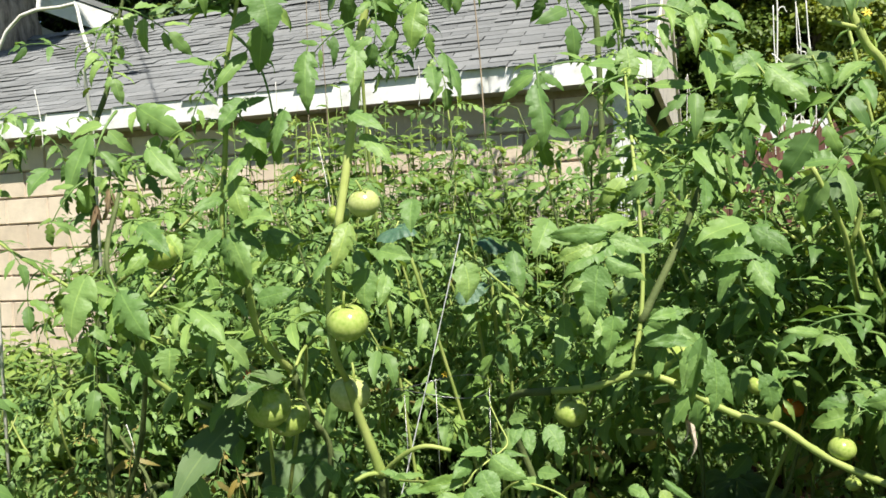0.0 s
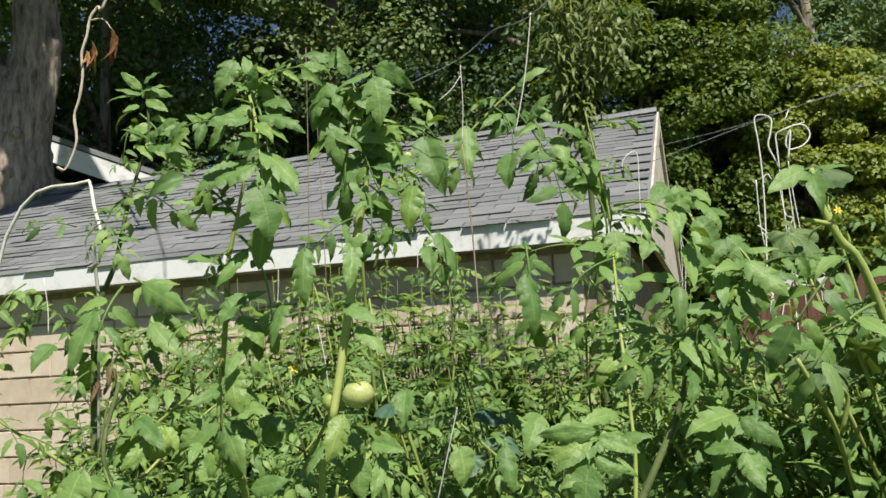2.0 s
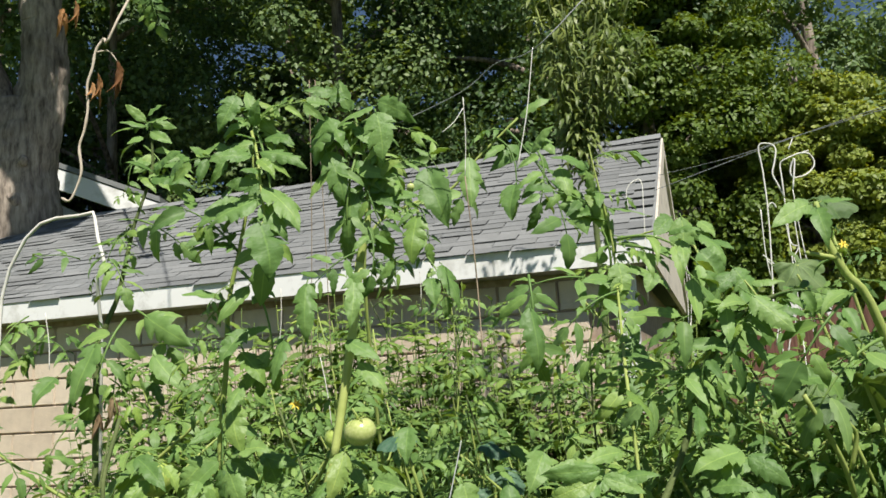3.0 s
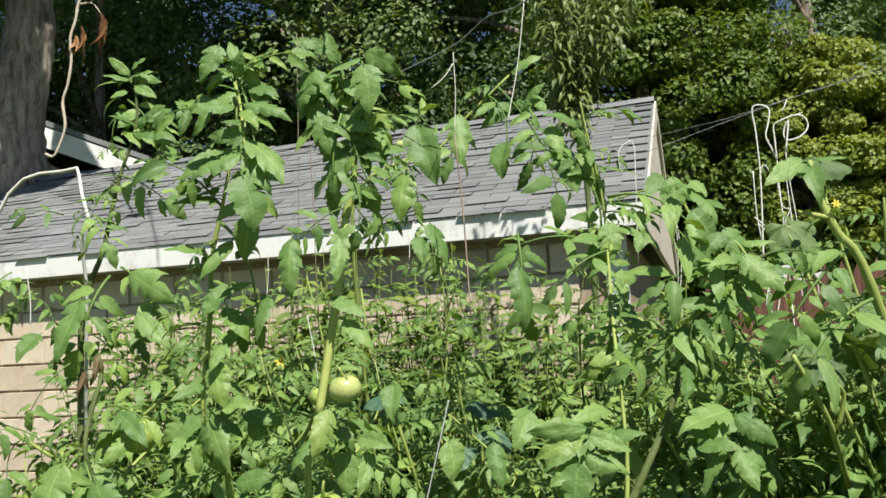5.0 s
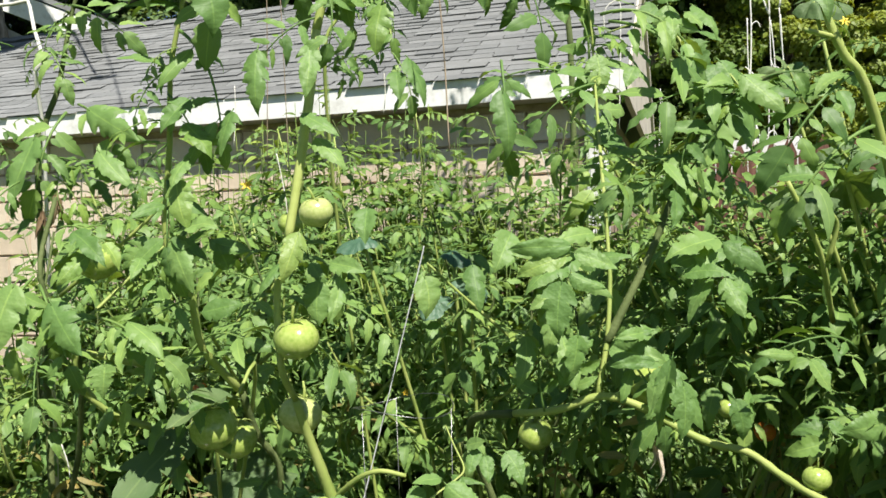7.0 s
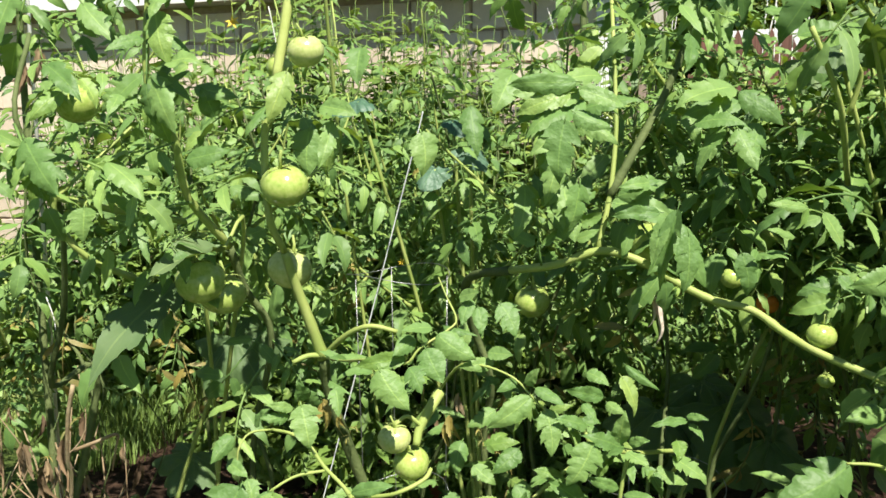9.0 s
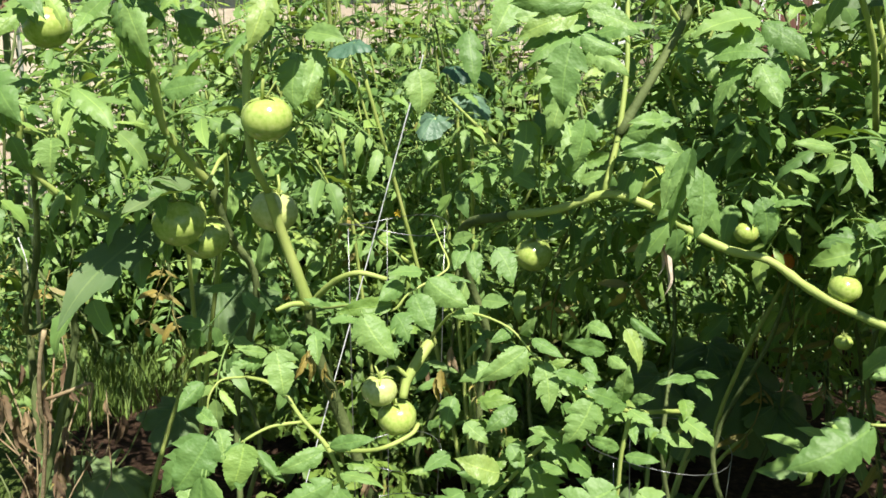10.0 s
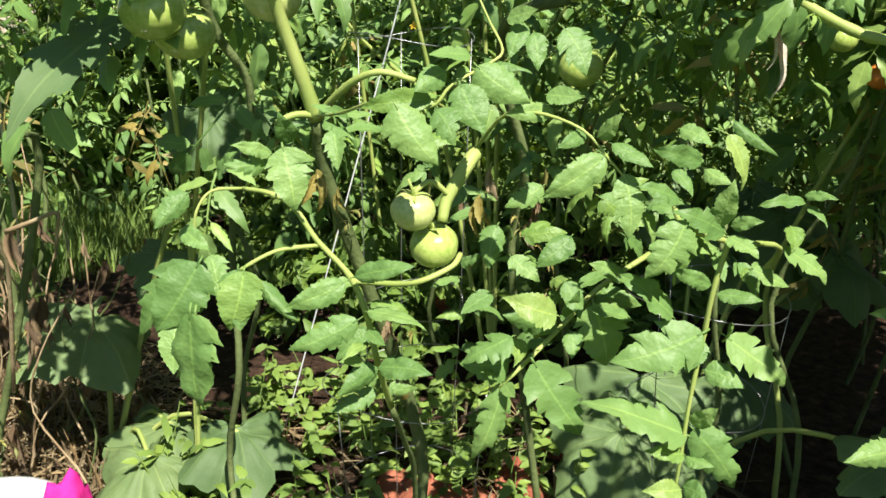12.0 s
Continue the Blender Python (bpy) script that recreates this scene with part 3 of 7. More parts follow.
def build_garage():
    g = thing("garage", "low garage of tan painted blocks with a grey shingle roof", "garage")
    g.matrix_world = GARAGE
    z_top = EAVE_Z - 0.17
    def side_wall(*box):
        w = Geo()
        w.box(*box)
        return part("wall", w.mesh("wall", M_MORTAR, False), g)

    side_wall(WALL_X - 0.18, WALL_X - 0.004, OVER + 0.2, 2 * HALF - OVER - 0.2, -0.2, z_top)
    side_wall(-LONG + 0.2, -LONG + 0.38, OVER + 0.2, 2 * HALF - OVER - 0.2, -0.2, z_top)
    side_wall(-LONG + 0.2, WALL_X, 2 * HALF - OVER - 0.2, 2 * HALF - OVER, -0.2, z_top)
    s = Geo()
    s.box(-LONG + 0.2, WALL_X, OVER + 0.02, OVER + 0.2, -0.2, z_top)                     # front wall core
    wall = part("wall", s.mesh("wall", M_MORTAR, False), g, "tan block wall with recessed joints")
    c = Geo()
    c.box(WALL_X - 0.1, WALL_X + 0.012, OVER - 0.026, OVER - 0.004, -0.02, z_top)
    c.box(WALL_X + 0.002, WALL_X + 0.024, OVER - 0.004, OVER + 0.1, -0.02, z_top)
    part("corner_board", c.mesh("corner_board", M_WHITE, False), g, "white painted corner board")
    # roof deck, two slopes
    d = Geo()
    th = 0.05
    prof = [(0.0, EAVE_Z - 0.03), (HALF, RIDGE_Z - 0.03), (2 * HALF, EAVE_Z - 0.03), (2 * HALF, EAVE_Z - 0.03 - th), (HALF, RIDGE_Z - 0.03 - th), (0.0, EAVE_Z - 0.03 - th)]
    v = [(x, y, z) for x in (-LONG, 0.0) for y, z in prof]
    d.add(v, [(0, 1, 7, 6), (1, 2, 8, 7), (2, 3, 9, 8), (3, 4, 10, 9), (4, 5, 11, 10), (5, 0, 6, 11), (6, 7, 10, 11), (7, 8, 9, 10), (0, 5, 4, 1), (1, 4, 3, 2)])
    roof = part("roof", d.mesh("roof", M_SHINGLES, False), g, "weathered grey asphalt shingle roof")
    f = Geo()
    f.box(-LONG, -0.02, -0.022, 0.0, EAVE_Z - 0.19, EAVE_Z - 0.035)
    part("fascia", f.mesh("fascia", M_WHITE, False), g, "white painted fascia board")
    f = Geo()
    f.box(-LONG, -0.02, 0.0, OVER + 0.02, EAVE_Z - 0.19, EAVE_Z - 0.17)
    part("soffit", f.mesh("soffit", M_SOFFIT_SHADE, False), g, "shaded soffit board")
    # gable boards and rake boards
    f = Geo()
    zb = EAVE_Z - 0.19
    f.add([(-0.012, OVER * 0.2, zb), (-0.012, HALF, RIDGE_Z - 0.09), (-0.012, 2 * HALF - OVER * 0.2, zb), (-0.05, OVER * 0.2, zb), (-0.05, HALF, RIDGE_Z - 0.09), (-0.05, 2 * HALF - OVER * 0.2, zb)],
          [(0, 2, 1), (3, 4, 5), (0, 1, 4, 3), (1, 2, 5, 4), (2, 0, 3, 5)])
    part("gable", f.mesh("gable", M_GABLE, False), g, "weathered pale gable boarding")
    for y0, y1 in ((0.0, HALF), (2 * HALF, HALF)):
        f = Geo()
        z0, z1 = EAVE_Z - 0.035, RIDGE_Z - 0.035
        v = [(x, y, z + dz) for x in (-0.01, 0.016) for dz in (0, -0.16) for y, z in ((y0, z0), (y1, z1))]
        f.add(v, [(0, 1, 3, 2), (4, 6, 7, 5), (0, 4, 5, 1), (2, 3, 7, 6), (0, 2, 6, 4), (1, 5, 7, 3)])
        part("rake_board", f.mesh("rake_board", M_GABLE, False), g)
    # ridge caps
    caps = Geo()
    w = 0.236
    caps.add([(0, -0.14, -0.085), (0, 0, -0.005), (0, 0.14, -0.085), (-w, -0.14, -0.09), (-w, 0, -0.01), (-w, 0.14, -0.09)], [(0, 3, 4, 1), (1, 4, 5, 2), (0, 1, 2), (3, 5, 4)])
    me = caps.mesh("ridge_cap", M_SHINGLE, False)
    for i in range(int(LONG / 0.24)):
        part("ridge_cap", me, roof, m=Matrix.Translation((-0.24 * i, HALF, RIDGE_Z + (0.012 if i % 2 else 0.018))))
    return g, wall, roof


garage, garage_wall, garage_roof = build_garage()


# ---- house beyond the garage ----
def build_house():
    h = thing("house", "grey sided house with white rake boards behind the garage", "house")
    a, b = Vector((-7.234, 12.500, 5.865)), Vector((-4.233, 12.500, 4.653))
    g = Geo()
    run = (b - a)
    for k, (dz0, dz1, y0, y1) in enumerate(((0.0, -0.32, 12.5, 12.56),)):
        g.add([(a.x, y0, a.z + dz0), (b.x, y0, b.z + dz0), (b.x, y0, b.z + dz1), (a.x, y0, a.z + dz1),
               (a.x, y1, a.z + dz0), (b.x, y1, b.z + dz0), (b.x, y1, b.z + dz1), (a.x, y1, a.z + dz1)],
              [(3, 2, 1, 0), (4, 5, 6, 7), (0, 1, 5, 4), (1, 2, 6, 5), (2, 3, 7, 6), (3, 0, 4, 7)])
    part("rake_board", g.mesh("rake_board", M_WHITE, False), h, "peeling white rake board")
    g = Geo()
    peak = a - run * 0.6
    g.add([(p.x, y, p.z + dz) for y in (12.48, 19.0) for dz in (0.02, 0.1) for p in (peak, b)],
          [(0, 1, 3, 2), (4, 6, 7, 5), (0, 4, 5, 1), (2, 3, 7, 6), (0, 2, 6, 4), (1, 5, 7, 3)])
    part("roof", g.mesh("roof", M_SHINGLES, False), h)
    g = Geo()
    x1 = b.x - 0.5
    top = b.z - 0.45
    g.add([(peak.x, 12.9, -0.2), (x1, 12.9, -0.2), (x1, 12.9, top), (peak.x, 12.9, peak.z - 0.2),
           (peak.x, 18.5, -0.2), (x1, 18.5, -0.2), (x1, 18.5, top), (peak.x, 18.5, peak.z - 0.2)],
          [(0, 1, 2, 3), (7, 6, 5, 4), (1, 5, 6, 2), (0, 3, 7, 4)])
    part("wall", g.mesh("wall", M_SIDING, False), h, "grey clapboard gable wall")
    for i in range(16):
        z = 2.6 + i * 0.16
        s = Geo()
        xe = min(x1, b.x - 0.5 - max(0, (z - top)) * (b.x - a.x) / (a.z - b.z))
        s.box(peak.x, xe, 12.86, 12.9, z, z + 0.145)
        part("clapboard", s.mesh("clapboard", M_SIDING, False), h)


build_house()


# ---- trees ----
def crown_mesh(name, centre, radii, clumps, leaves, leaf_size, material, seed, wide=0.36):
    """A crown of leafy clumps: many single leaves, on flattened pads round the crown."""
    r = np.random.default_rng(seed)
    d = r.normal(size=(clumps, 3))
    d /= np.linalg.norm(d, axis=1)[:, None]
    rad = r.uniform(0.45, 1.0, (clumps, 1)) ** 0.5
    c = np.array(centre) + d * rad * np.array(radii)
    size = r.uniform(0.35, 0.85, clumps) * min(radii) * 0.4
    k = r.integers(0, clumps, leaves)
    off = r.normal(size=(leaves, 3))
    off /= np.linalg.norm(off, axis=1)[:, None]
    off *= r.uniform(0.35, 1.0, (leaves, 1)) ** 0.5
    off[:, 2] = off[:, 2] * 0.8
    pos = c[k] + off * size[k][:, None] * np.array([1.25, 1.25, 0.9])
    pos[:, 2] -= 0.25 * size[k] * (off[:, 0] ** 2 + off[:, 1] ** 2)
    nrm = off * [1, 1, 1.2] + [0, -0.15, 0.55] + r.normal(size=(leaves, 3)) * 0.45
    nrm /= np.linalg.norm(nrm, axis=1)[:, None]
    way = r.normal(size=(leaves, 3)) + [0, 0, -0.5]
    way -= nrm * (way * nrm).sum(1)[:, None]
    way /= np.linalg.norm(way, axis=1)[:, None]
    side = np.cross(way, nrm)
    ln = leaf_size * r.uniform(0.6, 1.3, (leaves, 1))
    base = pos - way * ln * 0.5
    tip = pos + way * ln * 0.5 - nrm * ln * 0.12
    left = pos + side * ln * wide + nrm * ln * 0.08
    right = pos - side * ln * wide + nrm * ln * 0.08
    verts = np.stack([base, right, tip, left], 1).reshape(-1, 3)
    idx = np.arange(leaves) * 4
    tris = np.stack([idx, idx + 1, idx + 2, idx, idx + 2, idx + 3], 1).reshape(-1, 3)
    me = bpy.data.meshes.new(name)
    me.vertices.add(len(verts))
    me.vertices.foreach_set("co", verts.astype(np.float32).ravel())
    me.loops.add(tris.size)
    me.loops.foreach_set("vertex_index", tris.astype(np.int32).ravel())
    me.polygons.add(len(tris))
    me.polygons.foreach_set("loop_start", (np.arange(len(tris)) * 3).astype(np.int32))
    me.materials.append(material)
    me.update(calc_edges=True)
    me.validate()
    return me, c


def build_tree(label, x, y, height, r0, centre, radii, clumps, leaves, leaf_size, material, seed, lean=0.0, overhang=0.0):
    t = thing("tree", label, "tree", at=(x, y, 0))
    r = random.Random(seed)
    trunk = [(0, 0, -0.2), (lean * 0.3, 0.05, height * 0.3), (lean * 0.7, -0.05, height * 0.6), (lean, 0, height)]
    me = line_mesh("trunk", trunk, r0, r0 * 0.3, M_BARK, 12, 6, 0.05)
    part("trunk", me, t, "rough grey-brown trunk")
    me, cl = crown_mesh("crown", centre, radii, clumps, leaves, leaf_size, material, seed)
    part("crown", me, t)
    if overhang:
        # extra crowns added above the view, only to shade the foliage behind
        for k, (dy, dz) in enumerate(((-2.6, 4.6), (-4.2, 6.4))):
            shade_me, _ = crown_mesh("crown", (0, dy, centre[2] + dz), (radii[0] * 1.2, 2.2, 1.7), 55, 13000, 0.24, material, seed + 500 + k)
            part("crown", shade_me, t)
    for i in range(0, len(cl), max(1, len(cl) // 12)):
        g = Geo()
        q = Vector(cl[i])
        z = max(height * 0.5, min(height * 0.9, q.z - 0.4 * math.hypot(q.x, q.y)))
        s = Vector((lean * z / height, 0, z))
        mid = s.lerp(q, 0.5) + Vector((r.uniform(-0.2, 0.2), r.uniform(-0.2, 0.2), 0.25))
        g.tube(spline([s, mid, q], 4), taper(9, r0 * 0.32, 0.02), 6)
        part("limb", g.mesh("limb", M_BARK), t)
    return t


def build_woods():
    # the big trunk behind the garage
    fork = thing("tree", "huge old shade tree with a thick forked trunk", "tree", at=(0, 0, 0))

    def rough(name, points, r0, r1, label):
        me = line_mesh(name, points, r0, r1, M_BARK, 30, 12)
        me.update()
        push = [v.normal * (0.05 * noise.noise(Vector((v.co.x * 3.0, v.co.y * 3.0, v.co.z * 1.1))) + 0.03 * noise.noise(v.co * 9.0)) for v in me.vertices]
        for v, d in zip(me.vertices, push):
            v.co += d
        return part(name, me, fork, label)

    foot = Vector((-4.866, 9.600, 3.553))
    rough("trunk", [(foot.x - 0.1, 9.6, -0.2), (foot.x - 0.03, 9.6, 1.2), foot, (-4.895, 9.600, 4.290), (-4.885, 9.600, 4.836), (-4.948, 9.650, 5.203)], 0.52, 0.34, "thick pale grey-brown trunk with dark knots")
    rough("limb", [(-4.829, 9.600, 4.286), (-4.704, 9.580, 4.889), (-4.637, 9.600, 5.519), (-4.640, 9.600, 6.161), (-4.635, 9.600, 7.038), (-4.2, 9.9, 12.0)], 0.32, 0.2, "dark upright limb")
    rough("limb", [(-4.910, 9.600, 4.359), (-5.102, 9.600, 4.986), (-5.378, 9.600, 5.774), (-5.651, 9.600, 6.654), (-6.4, 9.8, 11.0)], 0.26, 0.16, "dark forked limb")
    for k, (px, pz, rr) in enumerate(((-4.75, 4.0, 0.09), (-4.95, 3.75, 0.07), (-4.68, 4.45, 0.06), (-5.0, 4.3, 0.08))):
        bm = bmesh.new()
        bmesh.ops.create_icosphere(bm, subdivisions=3, radius=rr)
        for q in bm.verts:
            q.co *= 1 + 0.4 * noise.noise(q.co * 14.0 + Vector((k, 0, 0)))
        me = bpy.data.meshes.new("knot")
        bm.to_mesh(me)
        bm.free()
        me.materials.append(M_BARK)
        part("knot", me, fork, m=Matrix.Translation((px, 9.24, pz)))
    # unseen crowns, placed out of view to shade the upper trunk and the woods
    for centre, radii, clumps, leaves, size, seed in (((-4.0, 7.3, 8.9), (2.8, 1.1, 0.8), 110, 34000, 0.2, 5), ((-3.9, 6.05, 8.9), (1.5, 0.7, 0.6), 34, 6500, 0.18, 6), ((-4.3, 10.8, 14.2), (5.2, 3.4, 2.8), 130, 30000, 0.24, 611)):
        me, cl = crown_mesh("crown", centre, radii, clumps, leaves, size, M_TREE, seed)
        part("crown", me, fork)
        for q in cl[:8]:
            q = Vector(q)
            part("limb", line_mesh("limb", [(-4.35, 9.8, 9.0), Vector((-4.35, 9.8, 9.5)).lerp(q, 0.5) + Vector((0, 0, 0.3)), q], 0.09, 0.02, M_BARK, 7, 4), fork)
    spray = [((-2.140, 6.000, 4.815), (-2.209, 6.000, 4.404)), ((-2.161, 6.000, 4.747), (-2.099, 6.000, 4.299)), ((-2.109, 6.000, 4.767), (-1.963, 6.000, 4.158)), ((-2.127, 6.000, 4.791), (-2.022, 5.900, 4.421))]
    part("limb", line_mesh("limb", [(-4.35, 9.8, 9.0), (-3.2, 8.0, 7.2), (-2.131, 6.000, 4.814)], 0.03, 0.008, M_BARK, 7, 5), fork)
    for base, tip in spray:
        part("twig", FAR_LEAVES[rng.randrange(5)], fork, "drooping leafy twig", hang(base, Vector(base).lerp(Vector(tip), 0.6), (0.3, -0.8, 0.4), 0.3))
    rows = [
        # x, y, height, centre z, rx, rz, kind
        (-6.5, 16.5, 11, 6.6, 4.0, 4.6, 0), (-1.8, 15.5, 12, 7.4, 3.6, 5.0, 0), (2.2, 14.5, 12, 7.2, 3.3, 4.8, 0),
        (3.5, 12.8, 8, 5.6, 1.9, 3.3, 1), (6.9, 14.2, 9, 5.6, 2.6, 4.4, 0), (6.4, 18.4, 11, 6.4, 2.4, 4.6, 0), (5.9, 12.7, 6.4, 4.3, 1.35, 1.9, 1), (13.2, 17.0, 12, 6.6, 3.6, 4.8, 0),
        (-10.5, 19.0, 14, 7.5, 5.0, 6.2, 0), (-7.2, 21.5, 14, 8.0, 4.6, 6.6, 0), (-0.6, 19.0, 14, 7.6, 3.6, 6.4, 0), (-4.0, 22.0, 15, 8.0, 5.0, 6.8, 0), (2.6, 21.0, 15, 8.0, 4.2, 6.8, 0),
    ]
    rows += [(17.0, 22.0, 14, 7.0, 5.0, 6.0, 0), (13.2, 22.5, 13, 6.4, 4.2, 5.4, 0), (3.6, 17.2, 5.5, 2.9, 2.8, 2.7, 0), (8.2, 18.2, 6, 3.1, 3.0, 2.9, 0), (12.4, 16.0, 6, 3.0, 2.6, 2.8, 0), (-3.6, 18.0, 6, 3.4, 3.4, 3.0, 0)]
    for i, (x, y, h, cz, rx, rz, kind) in enumerate(rows):
        near = y < 18
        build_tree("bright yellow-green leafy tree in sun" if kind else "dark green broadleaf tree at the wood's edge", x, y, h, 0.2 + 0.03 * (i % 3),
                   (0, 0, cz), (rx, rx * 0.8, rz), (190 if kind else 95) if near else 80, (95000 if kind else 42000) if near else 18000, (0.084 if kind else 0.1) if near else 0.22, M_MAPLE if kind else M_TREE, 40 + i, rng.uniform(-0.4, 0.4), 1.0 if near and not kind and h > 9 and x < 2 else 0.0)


build_woods()

# ---- tomato plants of the front row ----
def plant(label, at, group="tomato rows"):
    p = thing("tomato_plant", label, "tomato plant", group, at=(0, 0, 0))
    return p


# the plant with the tall pale stem and the hanging green fruit
p1 = plant("tall staked tomato plant with green fruit and a pale bare stem", (0, 0, 0))
main_line = [(-0.02, 1.98, 0.0), (0.009, 1.950, 0.324), (-0.136, 1.820, 0.861), (-0.151, 1.770, 0.986), (-0.171, 1.750, 1.058), (-0.192, 1.730, 1.131), (-0.207, 1.700, 1.202), (-0.223, 1.640, 1.277), (-0.226, 1.650, 1.420), (-0.204, 1.650, 1.503), (-0.182, 1.650, 1.616), (-0.153, 1.650, 1.781), (-0.141, 1.660, 1.885), (-0.120, 1.660, 1.978), (-0.125, 1.680, 2.115), (-0.145, 1.700, 2.209)]
part("stem", line_mesh("stem", main_line[:4], 0.0115, 0.0105, M_OLD_STEM, 8, 5, 0.12), p1, "dark woody stem foot")
part("stem", line_mesh("stem", main_line[12:], 0.0088, 0.0022, M_STEM, 8, 5, 0.15), p1)
part("stem", line_mesh("stem", main_line[3:7], 0.0112, 0.0085, M_STEM, 8, 5, 0.1), p1, "thick fuzzy yellow-green main stem")
part("stem", line_mesh("stem", main_line[6:10], 0.0068, 0.0066, M_STEM, 8, 5, 0.25), p1, "knotted green stem behind the fruit")
# this stretch gets the lighter colour that stands in for sunlight
part("stem", line_mesh("stem", main_line[9:13], 0.0088, 0.0086, M_SUNLIT_STEM, 8, 5, 0.08), p1, "pale yellow-green stem in full sun")
part("stem", line_mesh("stem", [(0.069, 1.500, 0.997), (0.050, 1.480, 0.971), (0.034, 1.470, 0.944), (0.029, 1.460, 0.921)], 0.0095, 0.0065, M_STEM, 8, 4, 0.1), p1, "thick pale truss stem")
part("stem", line_mesh("stem", [(0.039, 1.470, 0.948), (0.017, 1.460, 0.969), (-0.000, 1.450, 0.962), (-0.002, 1.450, 0.956)], 0.0035, 0.003, M_STEM, 6, 4), p1)
part("stem", line_mesh("stem", [(-0.149, 1.770, 0.989), (-0.120, 1.730, 1.025), (-0.087, 1.700, 1.054), (-0.050, 1.680, 1.067), (-0.005, 1.680, 1.056)], 0.006, 0.0042, M_STEM, 8, 5, 0.08), p1)
part("stem", line_mesh("stem", [(-0.147, 1.770, 0.991), (-0.178, 1.750, 0.996), (-0.206, 1.740, 0.986)], 0.006, 0.0045, M_STEM, 7, 4, 0.1), p1, "cut pale stub")
part("stem", line_mesh("stem", [(-0.064, 1.340, 0.891), (-0.023, 1.380, 0.873), (0.005, 1.430, 0.858), (0.041, 1.450, 0.869), (0.052, 1.470, 0.878)], 0.0032, 0.0036, M_STEM, 7, 4, 0.25), p1)
for at, size, kinds in (((-0.191, 1.620, 1.326), 0.083, TOMATOES), ((-0.149, 1.630, 1.552), 0.062, PALE_TOMATOES), ((-0.213, 1.750, 1.535), 0.05, TOMATOES),
                        ((-0.209, 1.765, 1.162), 0.085, PALE_TOMATOES), ((0.020, 1.470, 0.889), 0.06, TOMATOES), ((-0.005, 1.450, 0.937), 0.052, PALE_TOMATOES)):
    put_tomato(p1, at, size, kinds)
leaflets(p1, [
    ((-0.128, 1.310, 1.037), (-0.110, 1.280, 0.986), 0.76, 1), ((-0.141, 1.320, 1.030), (-0.169, 1.290, 1.043), 0.39, 0), ((-0.147, 1.320, 1.019), (-0.176, 1.290, 1.020), 0.49, 1),
    ((-0.122, 1.330, 1.039), (-0.132, 1.300, 1.065), 0.57, 0), ((-0.085, 1.360, 1.045), (-0.074, 1.330, 1.017), 0.63, 1), ((-0.095, 1.380, 1.051), (-0.066, 1.350, 1.045), 0.47, 0),
    ((-0.197, 1.330, 1.004), (-0.174, 1.300, 1.037), 0.44, 0), ((-0.227, 1.330, 0.986), (-0.258, 1.300, 0.966), 0.57, 0), ((-0.178, 1.310, 0.913), (-0.178, 1.280, 0.860), 0.74, 0),
    ((-0.221, 1.300, 0.868), (-0.218, 1.270, 0.774), 0.57, 1), ((-0.228, 1.340, 0.908), (-0.293, 1.310, 0.833), 0.56, 1),
])
leaflets(p1, [
    ((-0.230, 1.360, 0.898), (-0.214, 1.330, 0.862), 0.55, 0), ((-0.163, 1.340, 0.890), (-0.127, 1.310, 0.853), 0.30, 0), ((-0.074, 1.330, 0.893), (-0.126, 1.300, 0.869), 0.47, 0),
    ((-0.062, 1.320, 0.903), (-0.008, 1.290, 0.931), 0.34, 0), ((-0.061, 1.320, 0.855), (-0.126, 1.290, 0.824), 0.44, 1), ((-0.050, 1.330, 0.861), (0.011, 1.300, 0.870), 0.36, 0),
    ((-0.039, 1.340, 0.792), (0.013, 1.310, 0.810), 0.49, 0), ((-0.041, 1.340, 0.789), (-0.081, 1.310, 0.780), 0.59, 0), ((-0.044, 1.360, 0.754), (-0.089, 1.330, 0.737), 0.41, 1),
    ((-0.054, 1.330, 0.823), (-0.069, 1.300, 0.829), 0.39, 0), ((-0.051, 1.330, 0.839), (-0.034, 1.300, 0.837), 0.42, 0),
])
leaflets(p1, [
    ((-0.058, 1.340, 0.799), (-0.076, 1.310, 0.816), 0.38, 0),
])
leaflets(p1, [
    ((-0.022, 1.370, 1.069), (0.008, 1.340, 1.010), 0.70, 0), ((0.014, 1.450, 1.065), (-0.060, 1.420, 1.062), 0.36, 0), ((0.031, 1.450, 1.094), (-0.005, 1.420, 1.089), 0.70, 0),
    ((0.056, 1.450, 1.113), (0.012, 1.420, 1.123), 0.46, 0), ((0.046, 1.440, 1.082), (0.067, 1.410, 1.035), 0.78, 0), ((0.020, 1.420, 1.058), (0.045, 1.390, 1.038), 0.84, 1),
    ((0.065, 1.460, 1.100), (0.112, 1.430, 1.057), 0.68, 0), ((0.076, 1.500, 1.105), (0.125, 1.470, 1.100), 0.39, 0), ((0.153, 1.470, 1.052), (0.102, 1.440, 1.049), 0.42, 0),
    ((0.144, 1.460, 1.070), (0.176, 1.430, 1.072), 0.59, 0), ((0.166, 1.500, 1.139), (0.201, 1.470, 1.102), 0.74, 1),
])
leaflets(p1, [
    ((0.131, 1.500, 1.134), (0.140, 1.470, 1.100), 0.60, 0), ((0.102, 1.520, 1.148), (0.129, 1.490, 1.160), 0.55, 0), ((0.120, 1.520, 1.144), (0.101, 1.490, 1.111), 0.59, 0),
])
